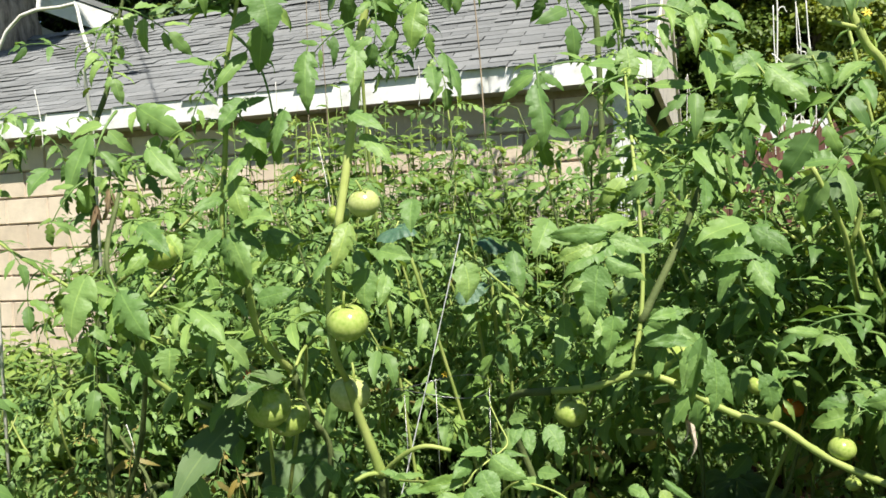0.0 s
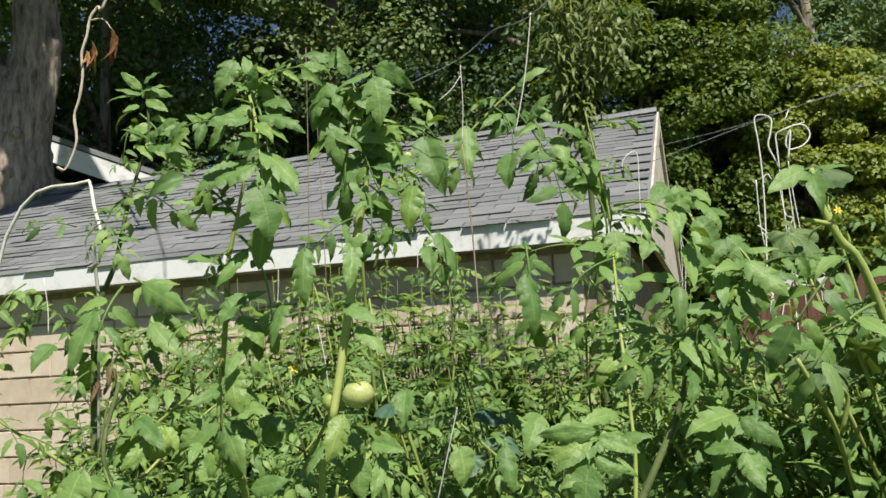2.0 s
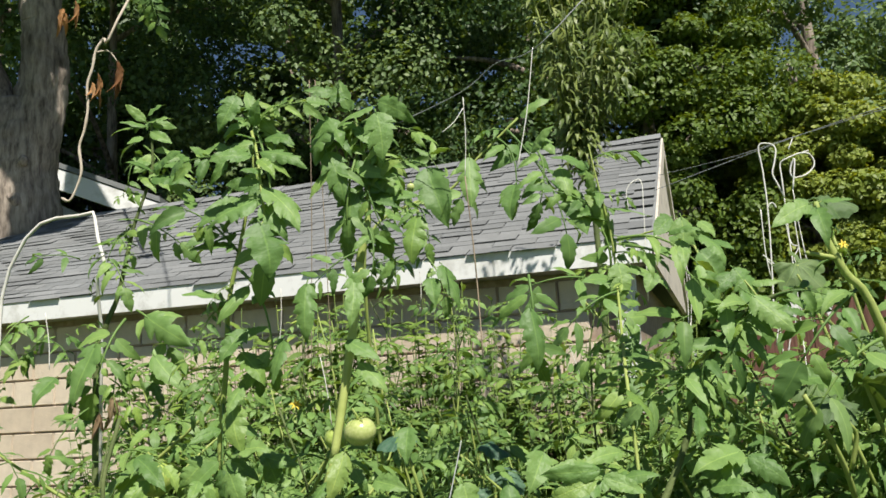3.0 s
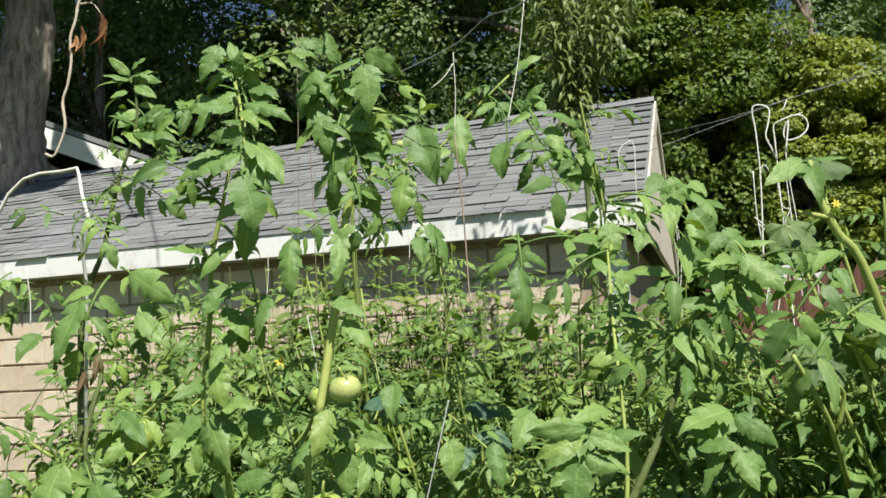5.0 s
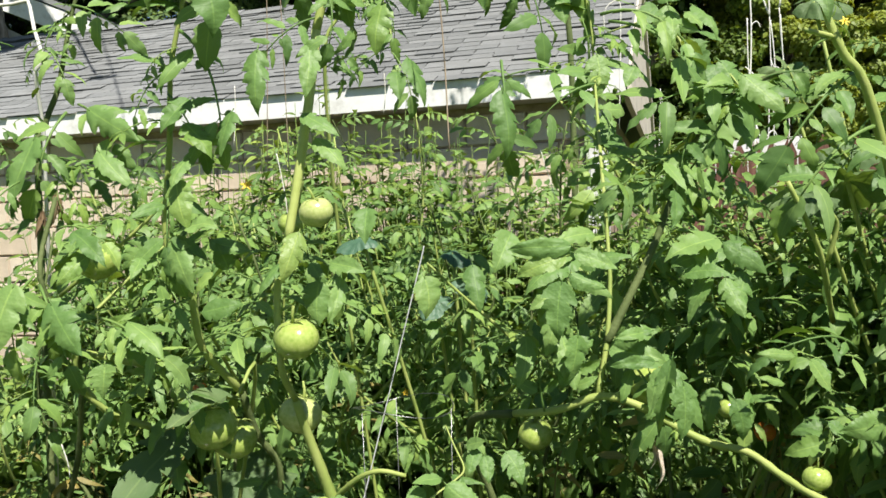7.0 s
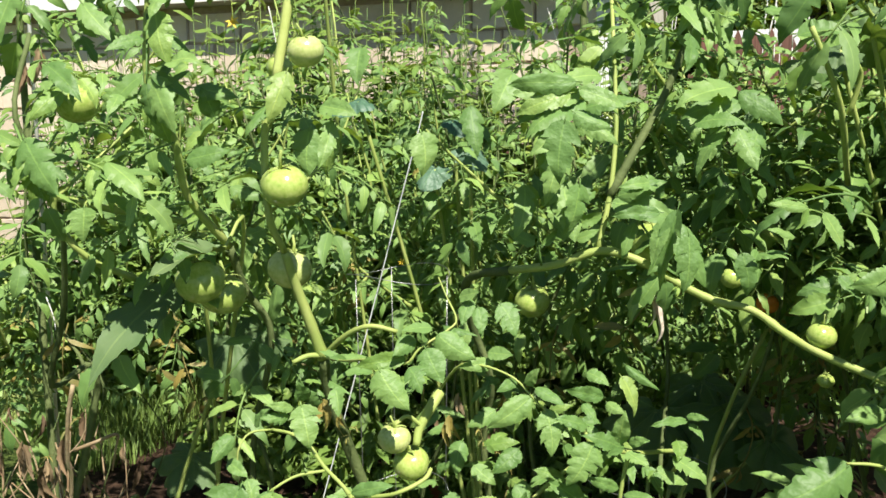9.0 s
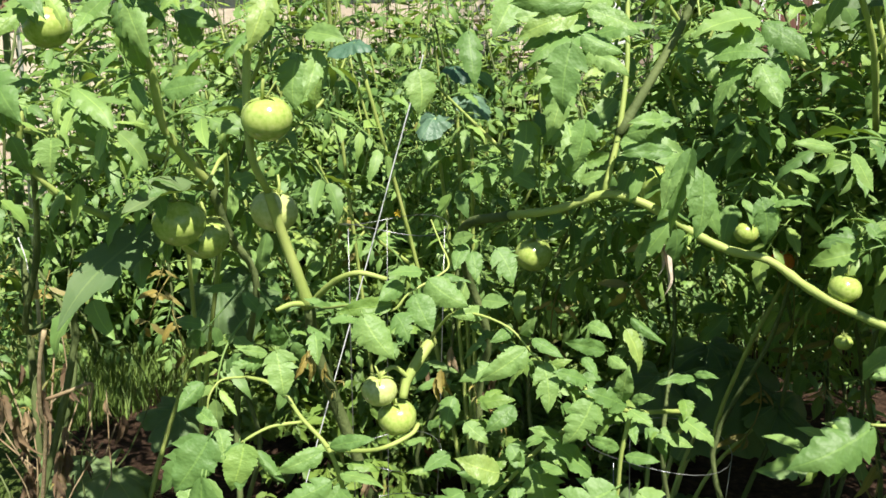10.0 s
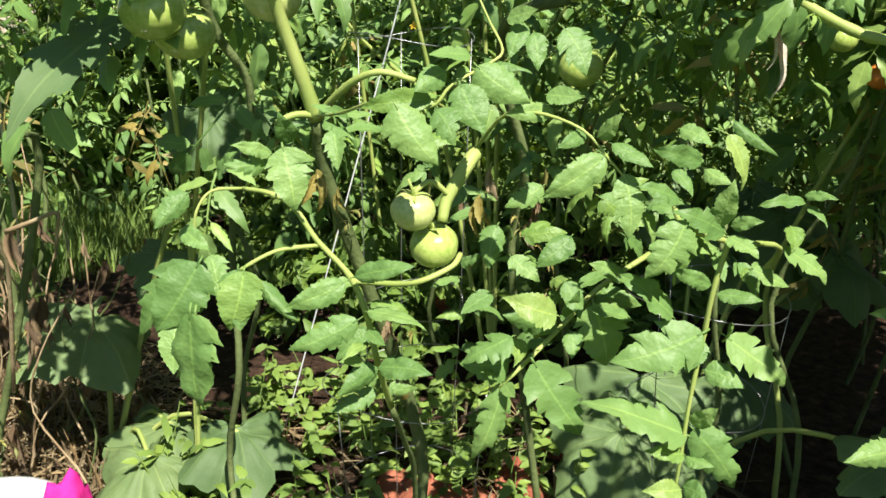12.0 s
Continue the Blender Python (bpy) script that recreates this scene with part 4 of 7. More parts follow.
leaflets(p1, [
    ((0.196, 1.420, 1.031), (0.212, 1.390, 1.054), 0.55, 0), ((0.213, 1.420, 1.023), (0.253, 1.390, 1.006), 0.44, 0), ((0.205, 1.420, 1.009), (0.145, 1.390, 0.962), 0.48, 0),
    ((0.229, 1.420, 0.989), (0.248, 1.390, 0.926), 0.55, 1), ((0.185, 1.440, 1.032), (0.159, 1.410, 1.020), 0.47, 0),
])
part("stem", line_mesh("stem", [(-0.031, 1.460, 0.678), (-0.043, 1.370, 0.784), (-0.052, 1.345, 0.849), (-0.069, 1.340, 0.896), (-0.103, 1.345, 0.934), (-0.126, 1.350, 0.967), (-0.151, 1.360, 0.979), (-0.183, 1.380, 0.979)], 0.0038, 0.0024, M_STEM, 8, 5, 0.2), p1, "slender pale side shoot")
part("stem", line_mesh("stem", [(0.0, 1.85, 0.0), (-0.001, 1.680, 0.416), (-0.016, 1.550, 0.576), (-0.031, 1.460, 0.678)], 0.0046, 0.004, M_OLD_STEM, 7, 4, 0.2), p1)
part("stem", line_mesh("stem", [(-0.101, 1.345, 0.928), (-0.133, 1.330, 0.929), (-0.152, 1.320, 0.925), (-0.176, 1.310, 0.913)], 0.0025, 0.0018, M_STEM, 6, 4, 0.2), p1)
part("stem", line_mesh("stem", [(-0.183, 1.380, 0.979), (-0.211, 1.360, 0.981), (-0.225, 1.350, 0.963), (-0.229, 1.350, 0.940)], 0.0018, 0.0013, M_STEM, 6, 4, 0.25), p1)
part("stem", line_mesh("stem", [(-0.148, 1.740, 0.996), (-0.098, 1.600, 1.024), (-0.048, 1.480, 1.056), (0.013, 1.450, 1.056), (0.037, 1.450, 1.081), (0.081, 1.480, 1.102), (0.096, 1.500, 1.115), (0.083, 1.530, 1.143), (0.069, 1.560, 1.174)], 0.0024, 0.0014, M_STEM, 6, 4, 0.2), p1)
part("stem", line_mesh("stem", [(0.045, 1.600, 0.929), (0.093, 1.500, 1.033), (0.130, 1.460, 1.050), (0.180, 1.430, 1.037), (0.212, 1.420, 1.004), (0.234, 1.420, 0.981)], 0.0024, 0.0014, M_STEM, 6, 4, 0.2), p1)
blades(p1, [
    ((-0.177, 1.600, 1.516), (-0.197, 1.540, 1.441)), 
    ((-0.150, 1.620, 1.850), (-0.144, 1.570, 1.753)), ((-0.242, 1.620, 1.843), (-0.252, 1.570, 1.735)), ((-0.144, 1.620, 1.683), (-0.091, 1.570, 1.636)),
    ((-0.109, 1.620, 1.433), (-0.115, 1.570, 1.359)), ((-0.056, 1.620, 1.555), (-0.066, 1.570, 1.500)),
    ((-0.124, 1.620, 1.460), (-0.067, 1.570, 1.448)), ((-0.208, 1.620, 1.465), (-0.258, 1.570, 1.426)),
    ((-0.166, 1.620, 1.727), (-0.109, 1.570, 1.689)),
])
leaflets(p1, [
    ((-0.157, 1.660, 2.233), (-0.238, 1.630, 2.259), 0.40, 1), ((-0.169, 1.660, 2.239), (-0.173, 1.630, 2.268), 0.75, 0), ((-0.100, 1.640, 2.206), (-0.180, 1.610, 2.175), 0.49, 1),
    ((-0.086, 1.620, 2.208), (-0.011, 1.590, 2.170), 0.52, 1), ((-0.090, 1.600, 2.178), (-0.063, 1.570, 2.080), 0.62, 1), ((-0.195, 1.620, 2.183), (-0.222, 1.590, 2.089), 0.62, 1),
    ((-0.191, 1.640, 2.185), (-0.155, 1.610, 2.119), 0.53, 0), ((-0.196, 1.640, 2.113), (-0.147, 1.610, 2.014), 0.49, 1), ((-0.154, 1.660, 2.040), (-0.152, 1.630, 1.927), 0.54, 1),
    ((-0.116, 1.680, 2.079), (-0.096, 1.650, 1.974), 0.47, 1), ((-0.073, 1.680, 2.086), (-0.038, 1.650, 1.994), 0.50, 1),
])
leaflets(p1, [
    ((-0.135, 1.660, 2.099), (-0.106, 1.630, 2.030), 0.59, 0), ((-0.197, 1.660, 2.156), (-0.212, 1.630, 2.095), 0.58, 0), ((-0.138, 1.660, 2.171), (-0.102, 1.630, 2.124), 0.64, 0),
    ((-0.222, 1.680, 2.244), (-0.241, 1.650, 2.204), 0.64, 0), ((-0.090, 1.660, 2.060), (-0.049, 1.630, 2.025), 0.64, 1),
])
top_leaves = [
    ((-0.127, 1.680, 2.152), (-0.009, 1.620, 2.192)), ((-0.145, 1.700, 2.209), (-0.098, 1.600, 2.085)), ((-0.134, 1.680, 2.128), (-0.161, 1.600, 1.928)), ((-0.126, 1.680, 2.079), (-0.105, 1.600, 1.930)),
    ((-0.145, 1.700, 2.209), (-0.225, 1.620, 2.104)), ((-0.151, 1.700, 2.210), (-0.176, 1.680, 2.286)), ((-0.171, 1.700, 2.161), (-0.173, 1.600, 2.048)), ((-0.136, 1.680, 2.067), (-0.014, 1.660, 2.127)),
    ((-0.126, 1.660, 1.966), (-0.081, 1.600, 1.839)), ((-0.140, 1.660, 1.908), (-0.246, 1.600, 1.848)), ((-0.120, 1.680, 2.030), (-0.024, 1.620, 2.010)),
]
for base, tip in top_leaves:
    put_leaf(p1, base, tip)

# the shoot beside it, with one long hanging leaf
p2 = plant("leafy tomato shoot with a long hanging leaf", (0, 0, 0))
p2_line = [(-0.36, 2.0, 0.0), (-0.282, 1.950, 0.984), (-0.322, 1.900, 1.099), (-0.341, 1.850, 1.197), (-0.390, 1.750, 1.302), (-0.397, 1.700, 1.412), (-0.432, 1.680, 1.508), (-0.414, 1.660, 1.684), (-0.401, 1.640, 1.817), (-0.372, 1.620, 1.926), (-0.342, 1.600, 2.058), (-0.337, 1.600, 2.187)]
part("stem", line_mesh("stem", [p2_line[0], (-0.385, 2.05, 0.24), (-0.34, 1.99, 0.47), (-0.345, 2.02, 0.72)] + p2_line[1:4], 0.0062, 0.008, M_OLD_STEM, 8, 5, 0.12), p2)
part("stem", line_mesh("stem", p2_line[3:], 0.009, 0.002, M_STEM, 8, 5, 0.08), p2, "knotted green stem")
for at, size in (((-0.382, 1.780, 1.139), 0.098), ((-0.356, 1.840, 1.103), 0.092), ((-0.583, 1.750, 1.474), 0.08)):
    put_tomato(p2, at, size)
put_tomato(p2, (-0.518, 2.200, 1.140), 0.05, RIPE_TOMATOES, "small orange ripening tomato")
hung = [
    ((-0.337, 1.600, 2.175), (-0.293, 1.500, 1.858)), ((-0.340, 1.600, 2.175), (-0.389, 1.550, 2.156)), ((-0.334, 1.600, 2.163), (-0.209, 1.580, 2.232)), ((-0.352, 1.600, 2.094), (-0.498, 1.560, 2.102)),
    ((-0.354, 1.600, 2.024), (-0.432, 1.540, 1.970)), ((-0.377, 1.620, 1.915), (-0.505, 1.580, 2.028)), ((-0.378, 1.620, 1.881), (-0.243, 1.560, 1.714)), ((-0.401, 1.640, 1.817), (-0.473, 1.580, 1.738)),
    ((-0.407, 1.640, 1.772), (-0.317, 1.600, 1.666)), ((-0.419, 1.660, 1.684), (-0.480, 1.600, 1.600)), ((-0.420, 1.660, 1.618), (-0.380, 1.560, 1.483)), ((-0.334, 1.600, 2.175), (-0.350, 1.600, 2.247)),
]
for base, tip in hung:
    put_leaf(p2, base, tip)
hung = [
    ((-0.397, 1.700, 1.412), (-0.405, 1.660, 1.533)), ((-0.395, 1.700, 1.402), (-0.479, 1.600, 1.346)), ((-0.394, 1.750, 1.312), (-0.271, 1.660, 1.353)), ((-0.385, 1.750, 1.291), (-0.541, 1.600, 1.235)),
    ((-0.341, 1.850, 1.197), (-0.482, 1.720, 1.212)), ((-0.338, 1.880, 1.160), (-0.641, 1.750, 0.998)), ((-0.285, 1.950, 1.021), (-0.372, 1.850, 0.880)), ((-0.282, 1.950, 0.984), (-0.182, 1.850, 0.910)),
    ((-0.299, 1.950, 0.926), (-0.384, 1.800, 0.791)),
]
for base, tip in hung:
    put_leaf(p2, base, tip)

leaflets(p2, [
    ((-0.312, 1.500, 1.988), (-0.405, 1.470, 1.949), 0.53, 1), ((-0.303, 1.500, 2.016), (-0.360, 1.470, 2.016), 0.57, 1), ((-0.297, 1.500, 2.011), (-0.207, 1.470, 1.942), 0.48, 1),
    ((-0.302, 1.480, 1.941), (-0.262, 1.450, 1.844), 0.79, 1), ((-0.306, 1.520, 2.086), (-0.209, 1.490, 2.072), 0.38, 1), ((-0.324, 1.520, 2.080), (-0.404, 1.490, 2.081), 0.46, 1),
    ((-0.362, 1.560, 2.215), (-0.381, 1.530, 2.142), 0.60, 1), ((-0.330, 1.580, 2.157), (-0.329, 1.550, 2.205), 0.61, 0), ((-0.286, 1.560, 2.171), (-0.250, 1.530, 2.207), 0.66, 0),
    ((-0.319, 1.580, 2.166), (-0.287, 1.550, 2.205), 0.55, 0), ((-0.302, 1.500, 2.046), (-0.337, 1.470, 2.048), 0.62, 0),
])
leaflets(p2, [
    ((-0.299, 1.500, 1.979), (-0.257, 1.470, 1.908), 0.49, 1), ((-0.324, 1.550, 2.122), (-0.353, 1.520, 2.129), 0.91, 0), ((-0.302, 1.550, 2.121), (-0.241, 1.520, 2.122), 0.57, 1),
    ((-0.306, 1.500, 2.065), (-0.265, 1.470, 2.038), 0.52, 0),
])
part("stem", line_mesh("stem", [(-0.334, 1.570, 2.143), (-0.315, 1.530, 2.085), (-0.303, 1.500, 2.016), (-0.295, 1.490, 1.955), (-0.300, 1.480, 1.935)], 0.0034, 0.0018, M_STEM, 6, 4), p2)
blades(p2, [
    ((-0.388, 1.600, 1.614), (-0.371, 1.550, 1.537)), ((-0.401, 1.600, 1.511), (-0.358, 1.550, 1.424)), ((-0.287, 1.600, 1.731), (-0.306, 1.550, 1.659)),
    ((-0.369, 1.600, 1.714), (-0.312, 1.550, 1.667)), ((-0.362, 1.600, 1.756), (-0.402, 1.550, 1.702)), ((-0.385, 1.600, 1.527), (-0.316, 1.550, 1.546)),
    ((-0.410, 1.600, 1.570), (-0.457, 1.550, 1.563)), ((-0.428, 1.600, 1.477), (-0.459, 1.550, 1.453)), ((-0.366, 1.600, 1.651), (-0.395, 1.550, 1.611)),
])

# the plant with the long sideways branch
p3 = plant("sprawling tomato plant with a thick sideways branch", (0, 0, 0))
p3_line = [(0.28, 2.1, 0.0), (0.180, 2.050, 0.649), (0.191, 2.000, 0.865), (0.139, 1.950, 1.027), (0.132, 1.800, 1.132), (0.200, 1.660, 1.169), (0.267, 1.580, 1.189), (0.335, 1.550, 1.216), (0.393, 1.540, 1.203), (0.455, 1.530, 1.167), (0.513, 1.510, 1.138), (0.569, 1.490, 1.125), (0.608, 1.450, 1.095), (0.634, 1.410, 1.078), (0.670, 1.380, 1.062), (0.724, 1.340, 1.041)]
part("stem", line_mesh("stem", p3_line[:6], 0.008, 0.0085, M_OLD_STEM, 8, 5, 0.12), p3)
part("stem", line_mesh("stem", p3_line[5:], 0.0068, 0.006, M_STEM, 8, 5, 0.16), p3, "thick pale sideways branch in sun")
part("stem", line_mesh("stem", [(0.335, 1.560, 1.216), (0.358, 1.580, 1.305), (0.371, 1.600, 1.397), (0.375, 1.620, 1.462), (0.384, 1.702, 1.641), (0.455, 2.069, 1.867), (0.457, 2.100, 1.988), (0.432, 2.100, 2.139), (0.419, 2.100, 2.230)], 0.005, 0.002, M_STEM, 8, 5, 0.12), p3)
part("stem", line_mesh("stem", [(0.358, 1.580, 1.305), (0.403, 1.600, 1.378), (0.453, 1.620, 1.462), (0.499, 1.630, 1.563), (0.549, 1.630, 1.674), (0.620, 1.620, 1.747), (0.692, 1.600, 1.774)], 0.008, 0.004, M_OLD_STEM, 8, 5, 0.12), p3)
for at, size in (((0.289, 2.050, 1.038), 0.082), ((0.446, 1.620, 1.221), 0.085), ((0.651, 1.420, 1.097), 0.046), ((0.705, 1.950, 1.101), 0.05), ((0.822, 1.750, 0.929), 0.032)):
    put_tomato(p3, at, size)
put_tomato(p3, (0.805, 2.000, 1.035), 0.05, RIPE_TOMATOES, "small orange ripening tomato")
part("stem", line_mesh("stem", [(0.362, 1.440, 0.906), (0.351, 1.440, 0.845), (0.350, 1.450, 0.778), (0.343, 1.450, 0.701), (0.339, 1.450, 0.604), (0.339, 1.460, 0.529)], 0.0036, 0.0022, M_STEM, 7, 4, 0.2), p3, "pale straight leaf stalk")
leaflets(p3, [
    ((0.300, 1.410, 0.939), (0.273, 1.380, 0.872), 0.67, 1), ((0.292, 1.420, 0.962), (0.246, 1.390, 0.985), 0.44, 0), ((0.323, 1.450, 0.998), (0.263, 1.420, 1.018), 0.38, 0),
    ((0.289, 1.440, 0.991), (0.310, 1.410, 0.975), 0.50, 0), ((0.301, 1.470, 1.032), (0.332, 1.440, 1.030), 0.60, 0), ((0.354, 1.460, 1.027), (0.386, 1.430, 0.980), 0.50, 0),
    ((0.366, 1.480, 1.040), (0.413, 1.450, 1.006), 0.30, 0), ((0.329, 1.450, 0.989), (0.344, 1.420, 0.978), 0.62, 0), ((0.345, 1.430, 0.927), (0.341, 1.400, 0.983), 0.49, 0),
    ((0.352, 1.430, 0.920), (0.293, 1.400, 0.961), 0.47, 1), ((0.358, 1.430, 0.915), (0.382, 1.400, 0.903), 0.78, 1),
])
leaflets(p3, [
    ((0.363, 1.440, 0.925), (0.382, 1.410, 0.945), 0.48, 0), ((0.443, 1.470, 0.890), (0.492, 1.440, 0.858), 0.65, 1), ((0.451, 1.480, 0.913), (0.457, 1.450, 0.898), 0.91, 0),
    ((0.473, 1.500, 0.939), (0.408, 1.470, 0.948), 0.23, 0), ((0.472, 1.500, 0.947), (0.496, 1.470, 0.957), 0.41, 0), ((0.477, 1.500, 0.934), (0.497, 1.470, 0.923), 0.51, 0),
])
leaflets(p3, [
    ((0.347, 1.440, 0.852), (0.294, 1.410, 0.877), 0.34, 0), ((0.357, 1.440, 0.841), (0.400, 1.410, 0.846), 0.45, 0), ((0.309, 1.450, 0.808), (0.243, 1.420, 0.876), 0.40, 0),
    ((0.344, 1.440, 0.790), (0.242, 1.410, 0.746), 0.57, 1), ((0.345, 1.450, 0.778), (0.326, 1.420, 0.749), 0.78, 0), ((0.380, 1.450, 0.780), (0.455, 1.420, 0.725), 0.56, 1),
    ((0.379, 1.450, 0.779), (0.381, 1.420, 0.810), 0.67, 0), ((0.357, 1.450, 0.736), (0.395, 1.420, 0.742), 0.73, 0), ((0.344, 1.450, 0.645), (0.223, 1.420, 0.708), 0.46, 1),
    ((0.352, 1.450, 0.653), (0.428, 1.420, 0.581), 0.49, 1), ((0.350, 1.450, 0.660), (0.365, 1.420, 0.696), 0.56, 0),
])
leaflets(p3, [
    ((0.343, 1.450, 0.617), (0.297, 1.420, 0.637), 0.45, 0), ((0.347, 1.450, 0.614), (0.367, 1.420, 0.617), 0.64, 0), ((0.344, 1.450, 0.565), (0.301, 1.420, 0.577), 0.62, 0),
    ((0.348, 1.450, 0.569), (0.366, 1.420, 0.584), 0.87, 0),
])
leaflets(p3, [
    ((0.242, 1.580, 0.769), (0.272, 1.550, 0.686), 0.84, 1), ((0.239, 1.580, 0.765), (0.297, 1.550, 0.764), 0.58, 0), ((0.189, 1.560, 0.743), (0.125, 1.530, 0.785), 0.57, 0),
    ((0.208, 1.560, 0.738), (0.217, 1.530, 0.718), 0.85, 0), ((0.122, 1.530, 0.708), (0.065, 1.500, 0.704), 0.87, 1), ((0.130, 1.530, 0.741), (0.144, 1.500, 0.723), 0.95, 0),
    ((0.155, 1.520, 0.711), (0.217, 1.490, 0.603), 0.54, 1), ((0.115, 1.520, 0.673), (0.087, 1.490, 0.563), 0.37, 1), ((0.117, 1.520, 0.680), (0.124, 1.490, 0.676), 0.69, 0),
    ((0.111, 1.520, 0.686), (0.091, 1.490, 0.715), 0.39, 0), ((0.289, 1.600, 0.804), (0.238, 1.570, 0.830), 0.44, 0),
])
leaflets(p3, [
    ((0.203, 1.580, 0.752), (0.218, 1.550, 0.797), 0.42, 0),
])
part("stem", line_mesh("stem", [(0.504, 1.700, 0.760), (0.504, 1.620, 0.840), (0.385, 1.500, 0.887), (0.304, 1.430, 0.928), (0.291, 1.440, 0.958)], 0.0045, 0.003, M_STEM, 7, 4), p3)
part("stem", line_mesh("stem", [(0.334, 1.660, 0.817), (0.255, 1.620, 0.779), (0.187, 1.570, 0.730), (0.127, 1.530, 0.687), (0.100, 1.530, 0.664)], 0.0042, 0.003, M_STEM, 7, 4), p3)
blades(p3, [
    ((0.299, 1.500, 1.459), (0.194, 1.450, 1.435)), ((0.290, 1.500, 1.471), (0.185, 1.450, 1.469)), ((0.298, 1.500, 1.447), (0.368, 1.450, 1.471)),
    ((0.285, 1.500, 1.427), (0.339, 1.450, 1.403)), ((0.269, 1.500, 1.398), (0.230, 1.450, 1.313)), ((0.325, 1.500, 1.496), (0.251, 1.450, 1.503)),
    ((0.275, 1.500, 1.422), (0.217, 1.450, 1.383)), ((0.345, 1.500, 1.603), (0.391, 1.450, 1.558)), ((0.324, 1.500, 1.543), (0.255, 1.450, 1.570)),
    ((0.206, 1.754, 1.782), (0.219, 1.696, 1.659)), ((0.187, 1.500, 1.503), (0.153, 1.450, 1.448)), ((0.121, 1.500, 1.452), (0.125, 1.450, 1.384)),
    ((0.415, 1.500, 1.332), (0.354, 1.450, 1.327)),
])
blades(p3, [
    ((0.480, 1.560, 1.878), (0.478, 1.510, 1.822)), ((0.522, 1.560, 1.887), (0.558, 1.510, 1.840)), ((0.461, 1.560, 1.896), (0.500, 1.510, 1.904)),
    ((0.553, 1.560, 1.482), (0.449, 1.510, 1.468)), ((0.542, 1.560, 1.472), (0.502, 1.510, 1.421)), ((0.565, 1.560, 1.473), (0.625, 1.510, 1.430)),
    ((0.601, 1.560, 1.421), (0.564, 1.510, 1.363)), ((0.480, 1.560, 1.566), (0.475, 1.510, 1.504)), ((0.606, 1.560, 1.764), (0.656, 1.510, 1.692)),
    ((0.364, 2.134, 2.136), (0.390, 2.066, 1.996)), ((0.347, 2.134, 2.182), (0.353, 2.066, 2.101)), ((0.432, 2.134, 2.088), (0.412, 2.066, 2.156)),
    ((0.469, 2.134, 1.986), (0.428, 2.066, 2.099)), ((0.496, 2.089, 1.907), (0.585, 2.023, 1.865)),
])
blades(p3, [
    ((0.363, 1.540, 1.307), (0.421, 1.490, 1.333)), ((0.354, 1.540, 1.296), (0.439, 1.490, 1.290)), ((0.455, 1.540, 1.262), (0.490, 1.490, 1.161)),
    ((0.446, 1.540, 1.253), (0.416, 1.490, 1.187)), ((0.485, 1.540, 1.422), (0.547, 1.490, 1.447)), ((0.530, 1.540, 1.413), (0.472, 1.490, 1.361)),
    ((0.557, 1.540, 1.413), (0.569, 1.490, 1.351)), ((0.594, 1.540, 1.215), (0.578, 1.490, 1.166)), ((0.589, 1.540, 1.206), (0.618, 1.490, 1.221)),
    ((0.710, 1.540, 1.269), (0.717, 1.490, 1.227)), ((0.273, 1.540, 1.326), (0.283, 1.490, 1.241)), ((0.210, 1.540, 1.326), (0.214, 1.490, 1.248)),
    ((0.258, 1.540, 1.432), (0.239, 1.490, 1.336)), ((0.288, 1.540, 1.457), (0.195, 1.490, 1.453)), ((0.306, 1.540, 1.475), (0.364, 1.490, 1.451)),
])
leaflets(p3, [
    ((0.431, 1.440, 1.291), (0.397, 1.420, 1.167), 0.28, 1), ((0.442, 1.420, 1.258), (0.449, 1.400, 1.168), 0.43, 1), ((0.416, 1.450, 1.277), (0.383, 1.430, 1.210), 0.40, 0),
    ((0.412, 1.470, 1.285), (0.335, 1.450, 1.286), 0.30, 0), ((0.361, 1.500, 1.320), (0.416, 1.480, 1.337), 0.43, 0), ((0.247, 1.370, 1.426), (0.222, 1.350, 1.342), 0.61, 1),
    ((0.255, 1.380, 1.464), (0.178, 1.360, 1.441), 0.46, 0), ((0.264, 1.380, 1.480), (0.168, 1.360, 1.475), 0.34, 0), ((0.260, 1.370, 1.437), (0.307, 1.350, 1.410), 0.58, 0),
    ((0.267, 1.370, 1.469), (0.332, 1.350, 1.446), 0.44, 0), ((0.293, 1.500, 1.329), (0.281, 1.480, 1.247), 0.57, 1),
])
leaflets(p3, [
    ((0.215, 1.550, 1.326), (0.221, 1.530, 1.251), 0.63, 0), ((0.535, 1.450, 1.222), (0.557, 1.430, 1.159), 0.54, 1), ((0.574, 1.450, 1.223), (0.604, 1.430, 1.229), 0.42, 0),
    ((0.646, 1.420, 1.286), (0.673, 1.400, 1.237), 0.61, 0), ((0.621, 1.420, 1.294), (0.556, 1.400, 1.306), 0.33, 0), ((0.603, 1.420, 1.250), (0.556, 1.400, 1.269), 0.35, 0),
    ((0.663, 1.400, 1.191), (0.698, 1.380, 1.161), 0.53, 0), ((0.753, 1.380, 1.196), (0.676, 1.360, 1.171), 0.60, 0), ((0.582, 1.600, 1.457), (0.480, 1.580, 1.448), 0.46, 1),
    ((0.582, 1.580, 1.413), (0.596, 1.560, 1.344), 0.76, 1), ((0.552, 1.620, 1.425), (0.528, 1.600, 1.363), 0.54, 0),
])
part("leaf", LOBED_BLADES[1], p3, "dark hanging leaf seen from its shaded side", hang((0.809, 2.200, 1.800), (0.712, 2.150, 1.593), (0.5, 0.8, -0.3)))
